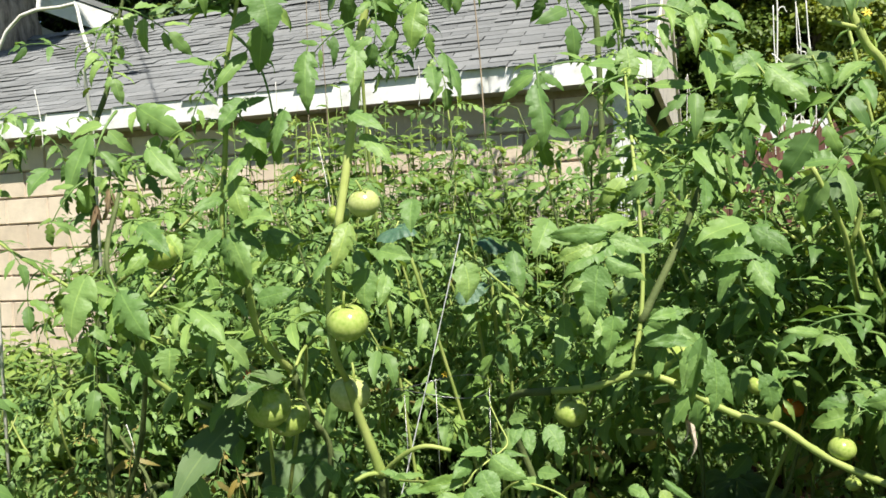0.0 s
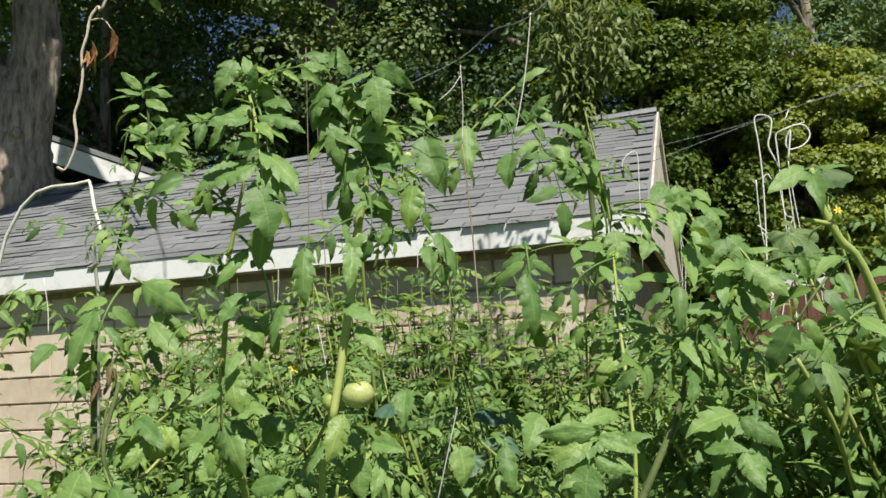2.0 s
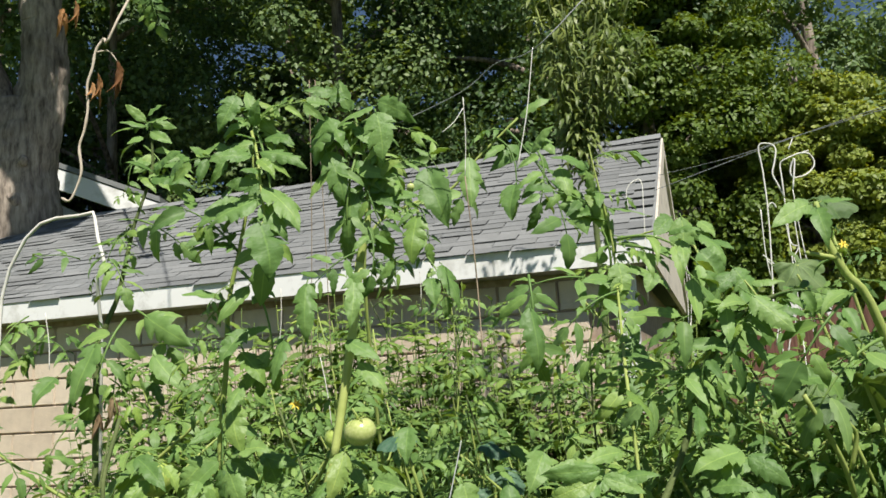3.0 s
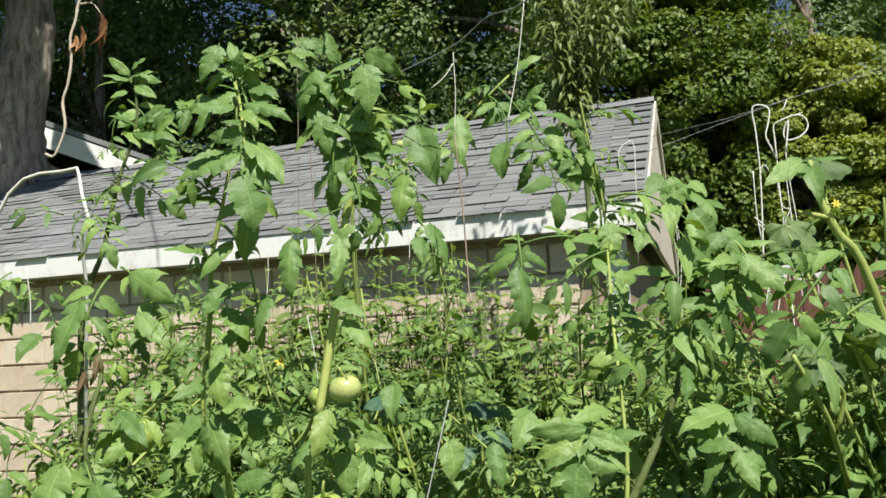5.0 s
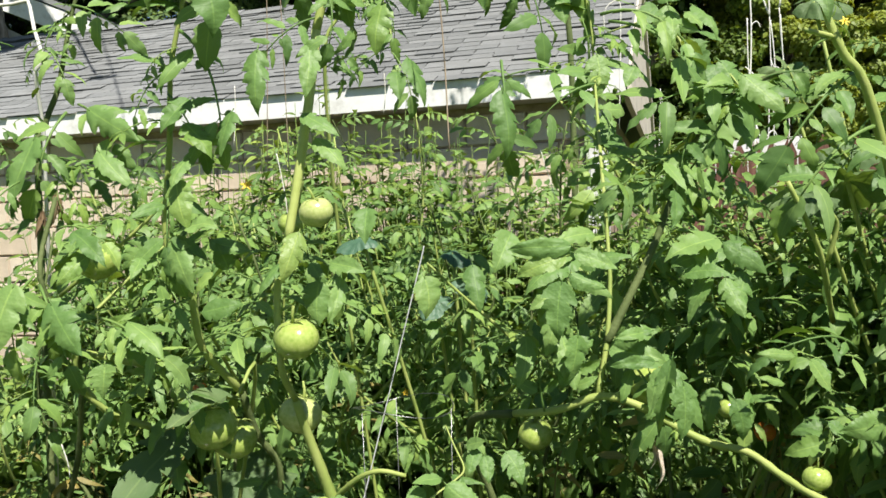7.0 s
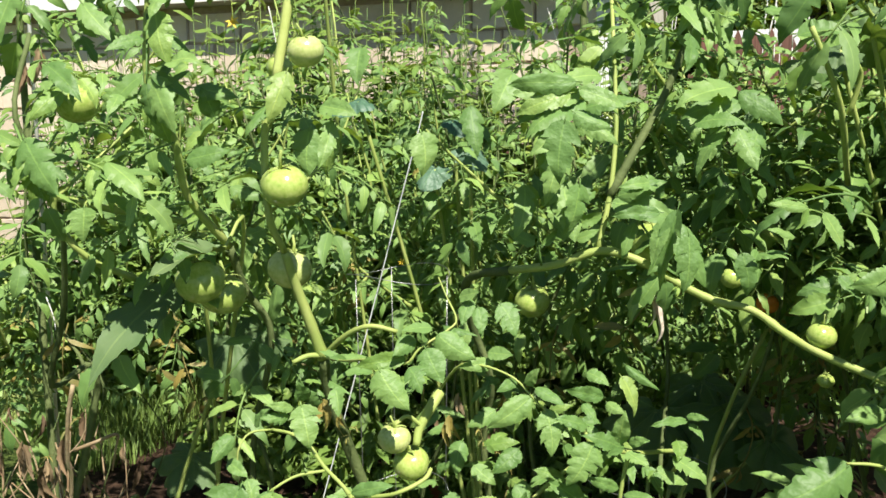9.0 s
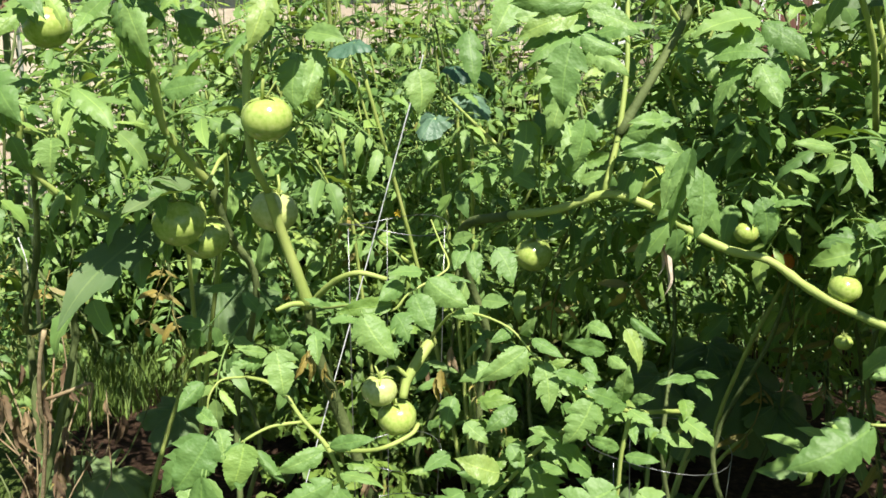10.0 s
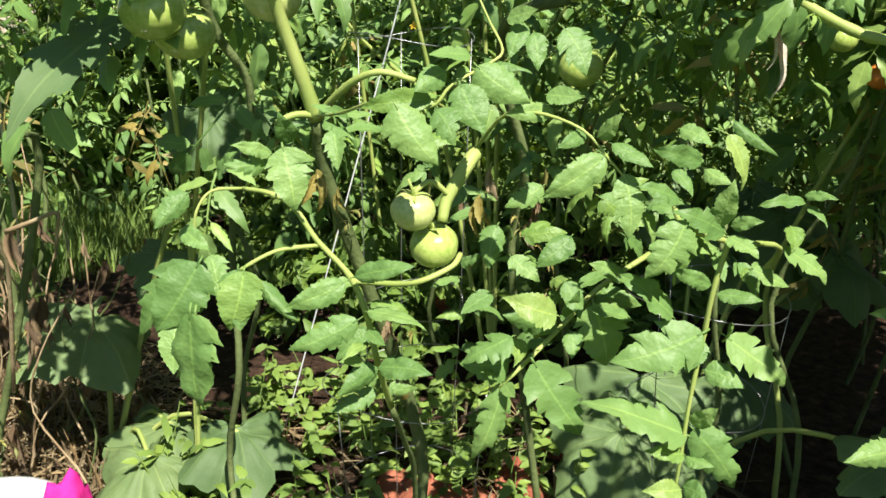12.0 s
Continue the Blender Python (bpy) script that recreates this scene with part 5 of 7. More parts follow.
long_leaves = [
    ((0.372, 1.580, 1.296), (0.476, 1.480, 1.170)), ((0.621, 1.620, 1.752), (0.502, 1.560, 1.579)), ((0.610, 1.620, 1.753), (0.435, 1.550, 1.718)), ((0.515, 1.640, 1.633), (0.369, 1.550, 1.576)), ((0.402, 1.680, 1.893), (0.575, 1.600, 1.802)),
    ((0.386, 1.680, 1.906), (0.592, 1.620, 1.894)), ((0.453, 2.138, 1.876), (0.421, 2.062, 2.084)), ((0.459, 2.138, 2.024), (0.297, 2.062, 2.136)), ((0.438, 1.994, 1.832), (0.290, 1.899, 1.750)),
    ((0.424, 2.125, 2.159), (0.349, 2.075, 2.227)), ((0.412, 1.802, 1.738), (0.432, 1.715, 1.637)), ((0.223, 1.919, 1.874), (0.236, 1.836, 1.668)), ((0.412, 2.113, 1.875), (0.216, 2.012, 1.873)),
    ((0.241, 1.560, 1.192), (0.215, 1.550, 1.326)), ((0.287, 1.560, 1.206), (0.296, 1.520, 1.326)), ((0.444, 1.600, 1.247), (0.437, 1.500, 1.185)),
]
for base, tip in long_leaves:
    put_leaf(p3, base, tip)
g = Geo()
leaflet(g, (0, 0, 0), (0, 1, 0), (0, 0, 1), 1.0, 0.17, 12, 0.1, 0.1, 1.3, random.Random(88))
leaflet(g, (0, 0.05, -0.03), (0.15, 1, 0), (0, 0, 1), 0.55, 0.1, 10, 0.2, 0.2, 1.2, random.Random(89))
part("leaf", g.mesh("leaf", M_BLEACHED), p3, "dry pale hanging leaf", hang((0.418, 1.530, 1.146), (0.443, 1.520, 1.058), (0.9, -0.5, 0.1)))

# the bent-over shoot above, reaching for its string
p4 = plant("young tomato shoot bending along its string", (0, 0, 0))
part("stem", line_mesh("stem", [(-0.069, 2.948, 0.000), (-0.129, 2.888, 0.633), (-0.201, 2.768, 1.353), (-0.219, 2.552, 1.971), (-0.175, 2.528, 2.132), (-0.053, 2.528, 2.197), (0.057, 2.528, 2.232), (0.142, 2.528, 2.321), (0.283, 2.528, 2.450)], 0.006, 0.0035, M_STEM, 8, 5, 0.15), p4, "pale bending stem")
part("stem", line_mesh("stem", [(-0.053, 2.528, 2.197), (-0.028, 2.504, 2.093), (-0.022, 2.468, 2.017)], 0.006, 0.003, M_STEM, 6, 4), p4)
for base, tip in (((-0.058, 2.528, 2.197), (0.025, 2.408, 2.081)), ((-0.139, 2.528, 2.154), (-0.044, 2.468, 2.262)), ((0.116, 2.528, 2.323), (0.117, 2.408, 2.151)), ((-0.022, 2.468, 2.017), (0.053, 2.408, 1.871)),
                  ((0.057, 2.528, 2.235), (-0.022, 2.468, 2.349)), ((0.208, 2.528, 2.390), (0.325, 2.408, 2.225)), ((0.283, 2.528, 2.450), (0.361, 2.468, 2.507)), ((0.245, 2.528, 2.415), (0.445, 2.408, 2.048)), ((0.313, 2.528, 2.366), (0.404, 2.408, 2.169)), ((-0.021, 2.468, 2.034), (-0.139, 2.408, 1.964))):
    put_leaf(p4, base, tip)
blades(p4, [
    ((-0.005, 2.288, 2.240), (0.033, 2.228, 2.066)), ((0.116, 2.288, 2.265), (0.106, 2.228, 2.117)), ((0.008, 2.288, 2.280), (0.059, 2.228, 2.301)),
    ((0.022, 2.288, 1.963), (0.075, 2.228, 1.853)), ((-0.009, 2.288, 1.928), (-0.007, 2.228, 1.857)), ((-0.039, 2.288, 2.107), (-0.071, 2.228, 1.982)),
    ((-0.085, 2.288, 2.101), (-0.154, 2.228, 2.121)), ((0.316, 2.288, 2.317), (0.346, 2.228, 2.250)), ((0.239, 2.288, 2.178), (0.200, 2.228, 2.081)),
    ((0.290, 2.288, 2.269), (0.333, 2.228, 2.340)),
])
put_tomato(p4, (-0.061, 2.504, 2.240), 0.03, PALE_TOMATOES, "tiny pale tomato")

# the plant at the white cord
p5 = plant("tall thin tomato plant with drooping leaves", (0, 0, 0))
part("stem", line_mesh("stem", [(-0.95, 2.1, 0.0), (-0.716, 2.100, 0.839), (-0.775, 2.000, 0.875), (-0.695, 1.900, 1.068), (-0.630, 1.750, 1.303), (-0.673, 1.700, 1.448), (-0.66, 1.75, 1.6)], 0.0085, 0.004, M_OLD_STEM, 8, 5, 0.12), p5)
part("stem", line_mesh("stem", [(-1.05, 2.6, 0.0), (-1.071, 2.620, 1.690), (-1.055, 2.640, 1.864), (-1.016, 2.650, 1.978), (-0.979, 2.650, 2.149), (-0.961, 2.650, 2.219), (-0.911, 2.650, 2.370), (-0.908, 2.650, 2.464), (-0.916, 2.660, 2.594)], 0.011, 0.003, M_OLD_STEM, 8, 5, 0.12), p5, "tall thin stem")
part("stem", line_mesh("stem", [(-0.630, 1.750, 1.303), (-0.508, 1.720, 1.279), (-0.406, 1.780, 1.253)], 0.007, 0.006, M_STEM, 7, 4, 0.1), p5)
part("stem", line_mesh("stem", [(-0.624, 1.750, 1.236), (-0.572, 1.740, 1.185), (-0.506, 1.780, 1.147)], 0.0075, 0.006, M_STEM, 7, 4, 0.1), p5)
droop = [
    ((-0.957, 2.556, 1.891), (-1.044, 2.399, 1.663)), ((-0.940, 2.603, 1.921), (-0.757, 2.493, 1.797)), ((-0.948, 2.681, 2.547), (-1.053, 2.650, 2.532)), ((-0.948, 2.681, 2.556), (-0.846, 2.650, 2.539)), ((-0.948, 2.681, 2.478), (-0.801, 2.618, 2.337)),
    ((-0.951, 2.681, 2.439), (-1.000, 2.587, 2.340)), ((-0.967, 2.650, 2.221), (-0.765, 2.556, 2.137)), ((-1.050, 2.650, 2.096), (-0.929, 2.525, 1.999)), ((-1.126, 2.618, 2.096), (-1.244, 2.525, 2.104)), ((-1.255, 2.556, 1.916), (-1.298, 2.446, 1.808)),
    ((-1.022, 2.587, 1.766), (-0.826, 2.525, 1.719)), ((-1.198, 2.587, 1.880), (-1.275, 2.462, 1.874)),
]
for base, tip in droop:
    put_leaf(p5, base, tip)
droop = [
    ((-0.667, 1.660, 1.452), (-0.707, 1.550, 1.328)), ((-0.657, 1.660, 1.436), (-0.553, 1.550, 1.320)), ((-0.622, 1.660, 1.536), (-0.508, 1.580, 1.534)), ((-0.550, 1.660, 1.372), (-0.401, 1.560, 1.320)), ((-0.686, 1.660, 1.625), (-0.744, 1.580, 1.546)),
    ((-0.605, 1.740, 1.303), (-0.549, 1.660, 1.210)), ((-0.572, 1.740, 1.344), (-0.437, 1.660, 1.306)), ((-0.617, 1.740, 1.424), (-0.637, 1.660, 1.327)), ((-0.592, 1.720, 1.511), (-0.637, 1.640, 1.449)), ((-0.485, 1.740, 1.272), (-0.363, 1.660, 1.228)),
]
for base, tip in droop:
    put_leaf(p5, base, tip)

blades(p5, [
    ((-1.020, 2.493, 1.815), (-1.062, 2.415, 1.638)), ((-0.873, 2.493, 1.890), (-0.726, 2.415, 1.785)), ((-0.664, 1.580, 1.442), (-0.708, 1.530, 1.335)),
    ((-0.605, 1.580, 1.409), (-0.549, 1.530, 1.320)), ((-0.540, 1.580, 1.485), (-0.574, 1.530, 1.449)), ((-0.473, 1.580, 1.370), (-0.391, 1.530, 1.327)),
    ((-0.562, 1.580, 1.529), (-0.488, 1.530, 1.484)), ((-0.448, 1.580, 1.480), (-0.443, 1.530, 1.451)), ((-0.850, 2.493, 2.334), (-0.900, 2.415, 2.371)),
    ((-0.846, 2.493, 2.342), (-0.756, 2.415, 2.396)), ((-0.850, 2.493, 2.317), (-0.726, 2.415, 2.304)), ((-1.139, 2.493, 1.721), (-1.180, 2.415, 1.657)),
    ((-0.846, 2.493, 1.771), (-0.757, 2.415, 1.666)), ((-0.673, 1.580, 1.522), (-0.690, 1.530, 1.546)),
])

leaflets(p5, [
    ((-0.634, 1.630, 1.397), (-0.581, 1.610, 1.313), 0.64, 0), ((-0.587, 1.680, 1.505), (-0.655, 1.660, 1.464), 0.68, 1), ((-0.531, 1.620, 1.293), (-0.527, 1.600, 1.238), 0.95, 1),
    ((-0.523, 1.640, 1.357), (-0.418, 1.620, 1.297), 0.44, 1), ((-0.471, 1.660, 1.354), (-0.537, 1.640, 1.365), 0.55, 0), ((-0.422, 1.660, 1.490), (-0.389, 1.640, 1.404), 0.68, 0),
    ((-0.467, 1.700, 1.516), (-0.511, 1.680, 1.451), 0.75, 1), ((-0.387, 1.740, 1.370), (-0.307, 1.720, 1.386), 0.58, 0), ((-0.382, 1.800, 1.504), (-0.297, 1.780, 1.486), 0.46, 0),
    ((-0.157, 1.720, 1.423), (-0.180, 1.700, 1.345), 0.76, 0), ((-0.108, 1.700, 1.422), (-0.137, 1.680, 1.341), 0.45, 0),
])
leaflets(p5, [
    ((0.043, 1.900, 1.417), (0.071, 1.880, 1.336), 0.80, 0), ((-0.346, 1.800, 1.449), (-0.361, 1.780, 1.504), 0.76, 0),
])
part("stem", line_mesh("stem", [(-0.587, 1.640, 1.336), (-0.596, 1.660, 1.259), (-0.551, 1.700, 1.190), (-0.508, 1.750, 1.154), (-0.500, 1.850, 1.120)], 0.006, 0.005, M_STEM, 7, 4, 0.08), p5)
for base, tip in (((-0.987, 2.536, 1.726), (-0.845, 2.452, 1.721)), ((-0.995, 2.536, 1.712), (-0.879, 2.452, 1.616)), ((-0.980, 2.536, 1.695), (-0.952, 2.466, 1.583))):
    put_leaf(p5, base, tip, YOUNG)
part("leaf", DRY_LEAVES[0], p5, "withered brown leaf", Matrix.Translation((-0.971, 2.508, 1.660)) @ Matrix.Scale(0.1, 4))
part("leaf", DRY_LEAVES[1], p5, "withered brown leaf", Matrix.Translation((-1.015, 2.508, 1.612)) @ Matrix.Scale(0.08, 4))
leaflets(p5, [
    ((-0.930, 2.650, 2.552), (-0.994, 2.620, 2.604), 0.41, 0), ((-0.921, 2.650, 2.571), (-0.865, 2.620, 2.602), 0.50, 0), ((-0.921, 2.650, 2.546), (-0.833, 2.620, 2.556), 0.34, 0),
    ((-0.930, 2.650, 2.533), (-1.004, 2.620, 2.552), 0.44, 0), ((-0.912, 2.650, 2.513), (-0.835, 2.620, 2.467), 0.46, 0), ((-0.939, 2.650, 2.495), (-0.985, 2.620, 2.475), 0.61, 0),
    ((-0.911, 2.650, 2.407), (-0.966, 2.620, 2.421), 0.73, 0), ((-0.902, 2.650, 2.403), (-0.769, 2.620, 2.395), 0.43, 1), ((-0.911, 2.650, 2.370), (-0.837, 2.620, 2.311), 0.47, 0),
    ((-0.770, 2.600, 2.386), (-0.811, 2.570, 2.427), 0.70, 0), ((-0.929, 2.650, 2.408), (-0.951, 2.620, 2.368), 0.72, 0),
])
leaflets(p5, [
    ((-0.722, 2.600, 2.411), (-0.671, 2.570, 2.443), 0.51, 0), ((-0.722, 2.600, 2.406), (-0.757, 2.570, 2.437), 0.61, 0),
])
withered = random.Random(77)
for k in range(120):
    x, y, z = withered.uniform(-1.4, -0.74), withered.uniform(1.85, 2.5), withered.uniform(0.12, 0.72)
    part("leaf", WILTED[k % 2] if k % 7 == 0 else DRY_LEAVES[k % 3], p5, "withered brown leaf", Matrix.Translation((x, y, z)) @ Matrix.Rotation(withered.uniform(0, 6.2), 4, "Z") @ Matrix.Scale(withered.uniform(0.05, 0.12), 4))

for k in range(26):
    x, y, top = withered.uniform(-1.3, -0.68), withered.uniform(1.9, 2.4), withered.uniform(0.35, 0.85)
    pts = [(x + withered.uniform(-0.1, 0.1), y, 0.0)]
    for j in range(1, 6):
        pts.append((x + withered.uniform(-0.07, 0.07), y + withered.uniform(-0.05, 0.05), top * j / 5 + withered.uniform(-0.03, 0.03)))
    part("vine", line_mesh("vine", pts, 0.0032, 0.0014, M_DRY if k % 3 else M_OLD_STEM, 5, 4, 0.25), p5, "withered brown vine")
part("vine", line_mesh("vine", [(-0.646, 1.800, 0.932), (-0.668, 1.820, 0.861), (-0.692, 1.860, 0.755), (-0.704, 1.900, 0.685), (-0.778, 2.000, 0.411)], 0.0045, 0.004, M_DRY, 7, 4, 0.12), p5, "pale dried stem")
part("vine", line_mesh("vine", [(-0.673, 1.850, 0.782), (-0.629, 1.840, 0.800), (-0.587, 1.830, 0.819), (-0.575, 1.830, 0.817), (-0.586, 1.840, 0.784), (-0.598, 1.850, 0.738)], 0.0042, 0.002, M_DRY, 7, 4, 0.15), p5, "pale dried bent stem")

dry_spots = [(0.142, 1.750, 0.848), (0.175, 1.800, 0.820), (0.090, 1.700, 0.891), (0.161, 1.750, 0.803), (0.068, 1.750, 0.874), (0.212, 1.900, 0.885), (0.118, 1.700, 0.810), (0.189, 1.850, 0.853), (-0.119, 1.750, 0.889), (-0.089, 1.800, 0.840), (0.109, 1.750, 0.918), (-0.015, 1.700, 0.586), (0.006, 1.650, 0.695), (-0.045, 1.800, 0.658), (-0.145, 1.700, 0.926), (0.240, 1.750, 0.739)]
for k, at in enumerate(dry_spots):
    kind = (WILTED[k % 2], DRY_LEAVES[k % 3], YELLOW_CURL[k % 2])[k % 3]
    part("leaf", kind, p1, "withered yellow-brown leaf", Matrix.Translation(at) @ Matrix.Rotation(withered.uniform(0, 6.2), 4, "Z") @ Matrix.Scale(withered.uniform(0.035, 0.065), 4))

# plants at the other end of the row
p6 = plant("tomato plant with a thick upright stem and a yellow flower", (0, 0, 0))
part("stem", line_mesh("stem", [(1.15, 2.0, 0.0), (1.12, 1.9, 0.6), (1.05, 1.75, 1.15), (0.858, 1.600, 1.694), (0.794, 1.580, 1.801), (0.764, 1.580, 1.877), (0.754, 1.580, 1.941)], 0.011, 0.006, M_STEM, 8, 5, 0.14), p6)
part("stem", line_mesh("stem", [(0.786, 1.580, 1.828), (0.716, 1.560, 1.840)], 0.005, 0.004, M_STEM, 6, 4), p6)
part("stem", line_mesh("stem", [(0.679, 1.560, 1.576), (0.715, 1.570, 1.509), (0.755, 1.600, 1.438), (0.821, 1.700, 1.313)], 0.0045, 0.0055, M_STEM, 7, 4, 0.15), p6)
part("stem", line_mesh("stem", [(0.729, 1.560, 1.565), (0.759, 1.570, 1.520), (0.774, 1.580, 1.496), (0.766, 1.600, 1.435)], 0.0038, 0.0045, M_STEM, 7, 4, 0.15), p6)
for base, tip in (((0.754, 1.580, 1.941), (0.651, 1.540, 1.910)), ((0.753, 1.580, 1.936), (0.733, 1.500, 1.872)), ((0.759, 1.580, 1.941), (0.808, 1.540, 1.939)), ((0.822, 1.600, 1.771), (0.642, 1.500, 1.617)),
                  ((0.856, 1.600, 1.673), (0.666, 1.500, 1.557)), ((0.814, 1.600, 1.273), (0.660, 1.500, 1.342)), ((0.820, 1.580, 1.142), (0.710, 1.500, 1.165)), ((0.760, 1.550, 0.838), (0.623, 1.420, 0.818)), ((0.812, 1.580, 1.256), (0.690, 1.500, 1.281))):
    put_leaf(p6, base, tip)
leaflets(p3, [
    ((0.611, 2.000, 2.005), (0.616, 1.970, 1.888), 0.55, 1), ((0.600, 2.050, 2.016), (0.544, 2.020, 1.976), 0.70, 0), ((0.667, 2.050, 2.001), (0.707, 2.020, 1.967), 0.82, 0),
    ((0.646, 2.050, 1.980), (0.686, 2.020, 1.948), 0.64, 0), ((0.680, 2.000, 1.945), (0.722, 1.970, 1.921), 0.75, 0), ((0.641, 1.980, 1.916), (0.699, 1.950, 1.840), 0.76, 1),
    ((0.673, 2.000, 1.885), (0.596, 1.970, 1.843), 0.49, 0), ((0.707, 1.950, 1.867), (0.761, 1.920, 1.783), 0.65, 1), ((0.708, 1.900, 1.809), (0.788, 1.870, 1.695), 0.61, 1),
    ((0.706, 1.950, 1.856), (0.638, 1.920, 1.805), 0.53, 0), ((0.743, 1.950, 1.834), (0.814, 1.920, 1.835), 0.55, 0),
])
leaflets(p3, [
    ((0.458, 2.050, 1.909), (0.474, 2.020, 1.809), 0.60, 1), ((0.545, 2.050, 1.879), (0.517, 2.020, 1.832), 0.65, 0), ((0.458, 2.000, 1.765), (0.486, 1.970, 1.707), 0.63, 0),
    ((0.459, 2.100, 1.877), (0.404, 2.070, 1.819), 0.51, 0), ((0.470, 2.000, 1.691), (0.525, 1.970, 1.639), 0.61, 0), ((0.445, 2.000, 1.623), (0.518, 1.970, 1.564), 0.53, 0),
    ((0.671, 1.950, 1.704), (0.679, 1.920, 1.650), 0.76, 0), ((0.640, 1.920, 1.624), (0.675, 1.890, 1.564), 0.79, 1), ((0.734, 1.900, 1.656), (0.822, 1.870, 1.645), 0.50, 0),
    ((0.784, 1.850, 1.597), (0.872, 1.820, 1.623), 0.72, 1), ((0.840, 1.850, 1.771), (0.917, 1.820, 1.798), 0.56, 0),
])
part("stem", line_mesh("stem", [(0.652, 1.980, 1.741), (0.660, 2.020, 1.854), (0.652, 2.050, 1.937), (0.619, 2.080, 1.983), (0.572, 2.120, 1.996), (0.509, 2.160, 1.984)], 0.004, 0.002, M_STEM, 6, 4, 0.15), p3, "arching leaf stalk")
part("stem", line_mesh("stem", [(0.652, 1.980, 1.741), (0.695, 1.970, 1.819), (0.720, 1.950, 1.844), (0.753, 1.920, 1.783)], 0.0035, 0.002, M_STEM, 6, 4, 0.15), p3)
leaflets(p1, [
    ((-0.222, 1.285, 0.876), (-0.217, 1.255, 0.777), 0.62, 0), ((-0.219, 1.320, 0.916), (-0.254, 1.290, 0.844), 0.69, 0), ((-0.244, 1.310, 0.853), (-0.248, 1.280, 0.813), 0.70, 0),
    ((-0.170, 1.300, 0.915), (-0.173, 1.270, 0.862), 0.82, 0), ((-0.242, 1.350, 0.943), (-0.210, 1.320, 0.933), 0.49, 0), ((-0.217, 1.360, 0.911), (-0.197, 1.330, 0.880), 0.64, 1),
])
leaflets(p3, [
    ((0.177, 1.500, 0.787), (0.117, 1.470, 0.811), 0.67, 0), ((0.121, 1.500, 0.757), (0.060, 1.470, 0.737), 0.66, 1), ((0.109, 1.620, 0.869), (0.085, 1.590, 0.822), 0.64, 0),
    ((0.168, 1.620, 0.925), (0.124, 1.590, 0.900), 0.60, 1), ((0.207, 1.600, 0.860), (0.167, 1.570, 0.823), 0.62, 0), ((0.101, 1.580, 0.785), (0.056, 1.550, 0.774), 0.55, 0),
    ((0.200, 1.580, 0.802), (0.227, 1.550, 0.768), 0.64, 0), ((0.128, 1.600, 0.831), (0.160, 1.570, 0.805), 0.64, 1), ((0.064, 1.680, 0.909), (0.032, 1.650, 0.882), 0.62, 0),
])


lr = random.Random(31)
leafy(p1, main_line, 7, 0.13, lr, low=0.83)
leafy(p1, main_line, 6, 0.11, lr, SMALL, low=0.9)
leafy(p2, [(-0.414, 1.660, 1.684), (-0.372, 1.620, 1.926), (-0.342, 1.600, 2.058), (-0.337, 1.600, 2.187)], 16, 0.13, lr)
leafy(p2, [(-0.341, 1.600, 2.105), (-0.337, 1.600, 2.187), (-0.333, 1.600, 2.222)], 10, 0.09, lr, SMALL)
leafy(p3, [(0.384, 1.702, 1.641), (0.455, 2.069, 1.867), (0.457, 2.100, 1.988), (0.419, 2.100, 2.230)], 28, 0.14, lr)
leafy(p3, [(0.492, 1.660, 1.568), (0.549, 1.630, 1.674), (0.620, 1.620, 1.747), (0.692, 1.600, 1.774)], 22, 0.15, lr)
leafy(p3, [(0.377, 1.550, 1.199), (0.546, 1.550, 1.129), (0.709, 1.530, 1.047)], 4, 0.1, lr, high=0.5)
leafy(p3, [(0.431, 1.550, 0.839), (0.312, 1.550, 0.907), (0.193, 1.600, 0.961)], 20, 0.08, lr, SMALL)
leafy(p3, [(0.297, 1.700, 0.776), (0.120, 1.660, 0.645)], 12, 0.075, lr, SMALL)
leafy(p1, [(-0.143, 1.700, 1.015), (0.014, 1.550, 0.991)], 10, 0.07, lr, SMALL)
leafy(p1, [(-0.069, 1.500, 0.830), (-0.034, 1.500, 0.656)], 9, 0.065, lr, SMALL)
leafy(p4, [(-0.219, 2.552, 1.971), (-0.175, 2.528, 2.132), (-0.053, 2.528, 2.197), (0.057, 2.528, 2.232), (0.283, 2.528, 2.450)], 18, 0.14, lr)
leafy(p5, [(-1.117, 2.650, 1.633), (-1.050, 2.650, 2.115), (-0.967, 2.650, 2.221), (-0.948, 2.681, 2.556)], 26, 0.13, lr)
leafy(p5, [(-1.419, 2.681, 1.649), (-1.298, 2.650, 1.819), (-1.106, 2.618, 1.877)], 14, 0.15, lr)
leafy(p3, [(0.017, 1.780, 0.910), (0.135, 1.720, 0.839), (0.229, 1.680, 0.729)], 16, 0.08, lr, SMALL)
leafy(p3, [(0.139, 1.800, 0.942), (0.249, 1.720, 0.901), (0.297, 1.650, 0.836)], 14, 0.085, lr, SMALL)
leafy(p1, [(0.051, 1.720, 0.820), (0.077, 1.680, 0.710), (0.054, 1.660, 0.607)], 10, 0.07, lr, SMALL)
leafy(p6, [(0.876, 1.620, 1.546), (0.794, 1.580, 1.801), (0.754, 1.580, 1.941)], 7, 0.11, lr)


def flower_mesh():
    g = Geo()
    for k in range(6):
        a = math.tau * k / 6
        leaflet(g, (0, 0, 0), (math.cos(a), math.sin(a), 0.5), (0, 0, 1), 1.0, 0.4, 4, 0.0, 0.3, 0.2)
    g.tube([(0, 0, 0), (0, 0, 0.7)], [0.14, 0.05], 6)
    return g.mesh("flower", M_PETAL)


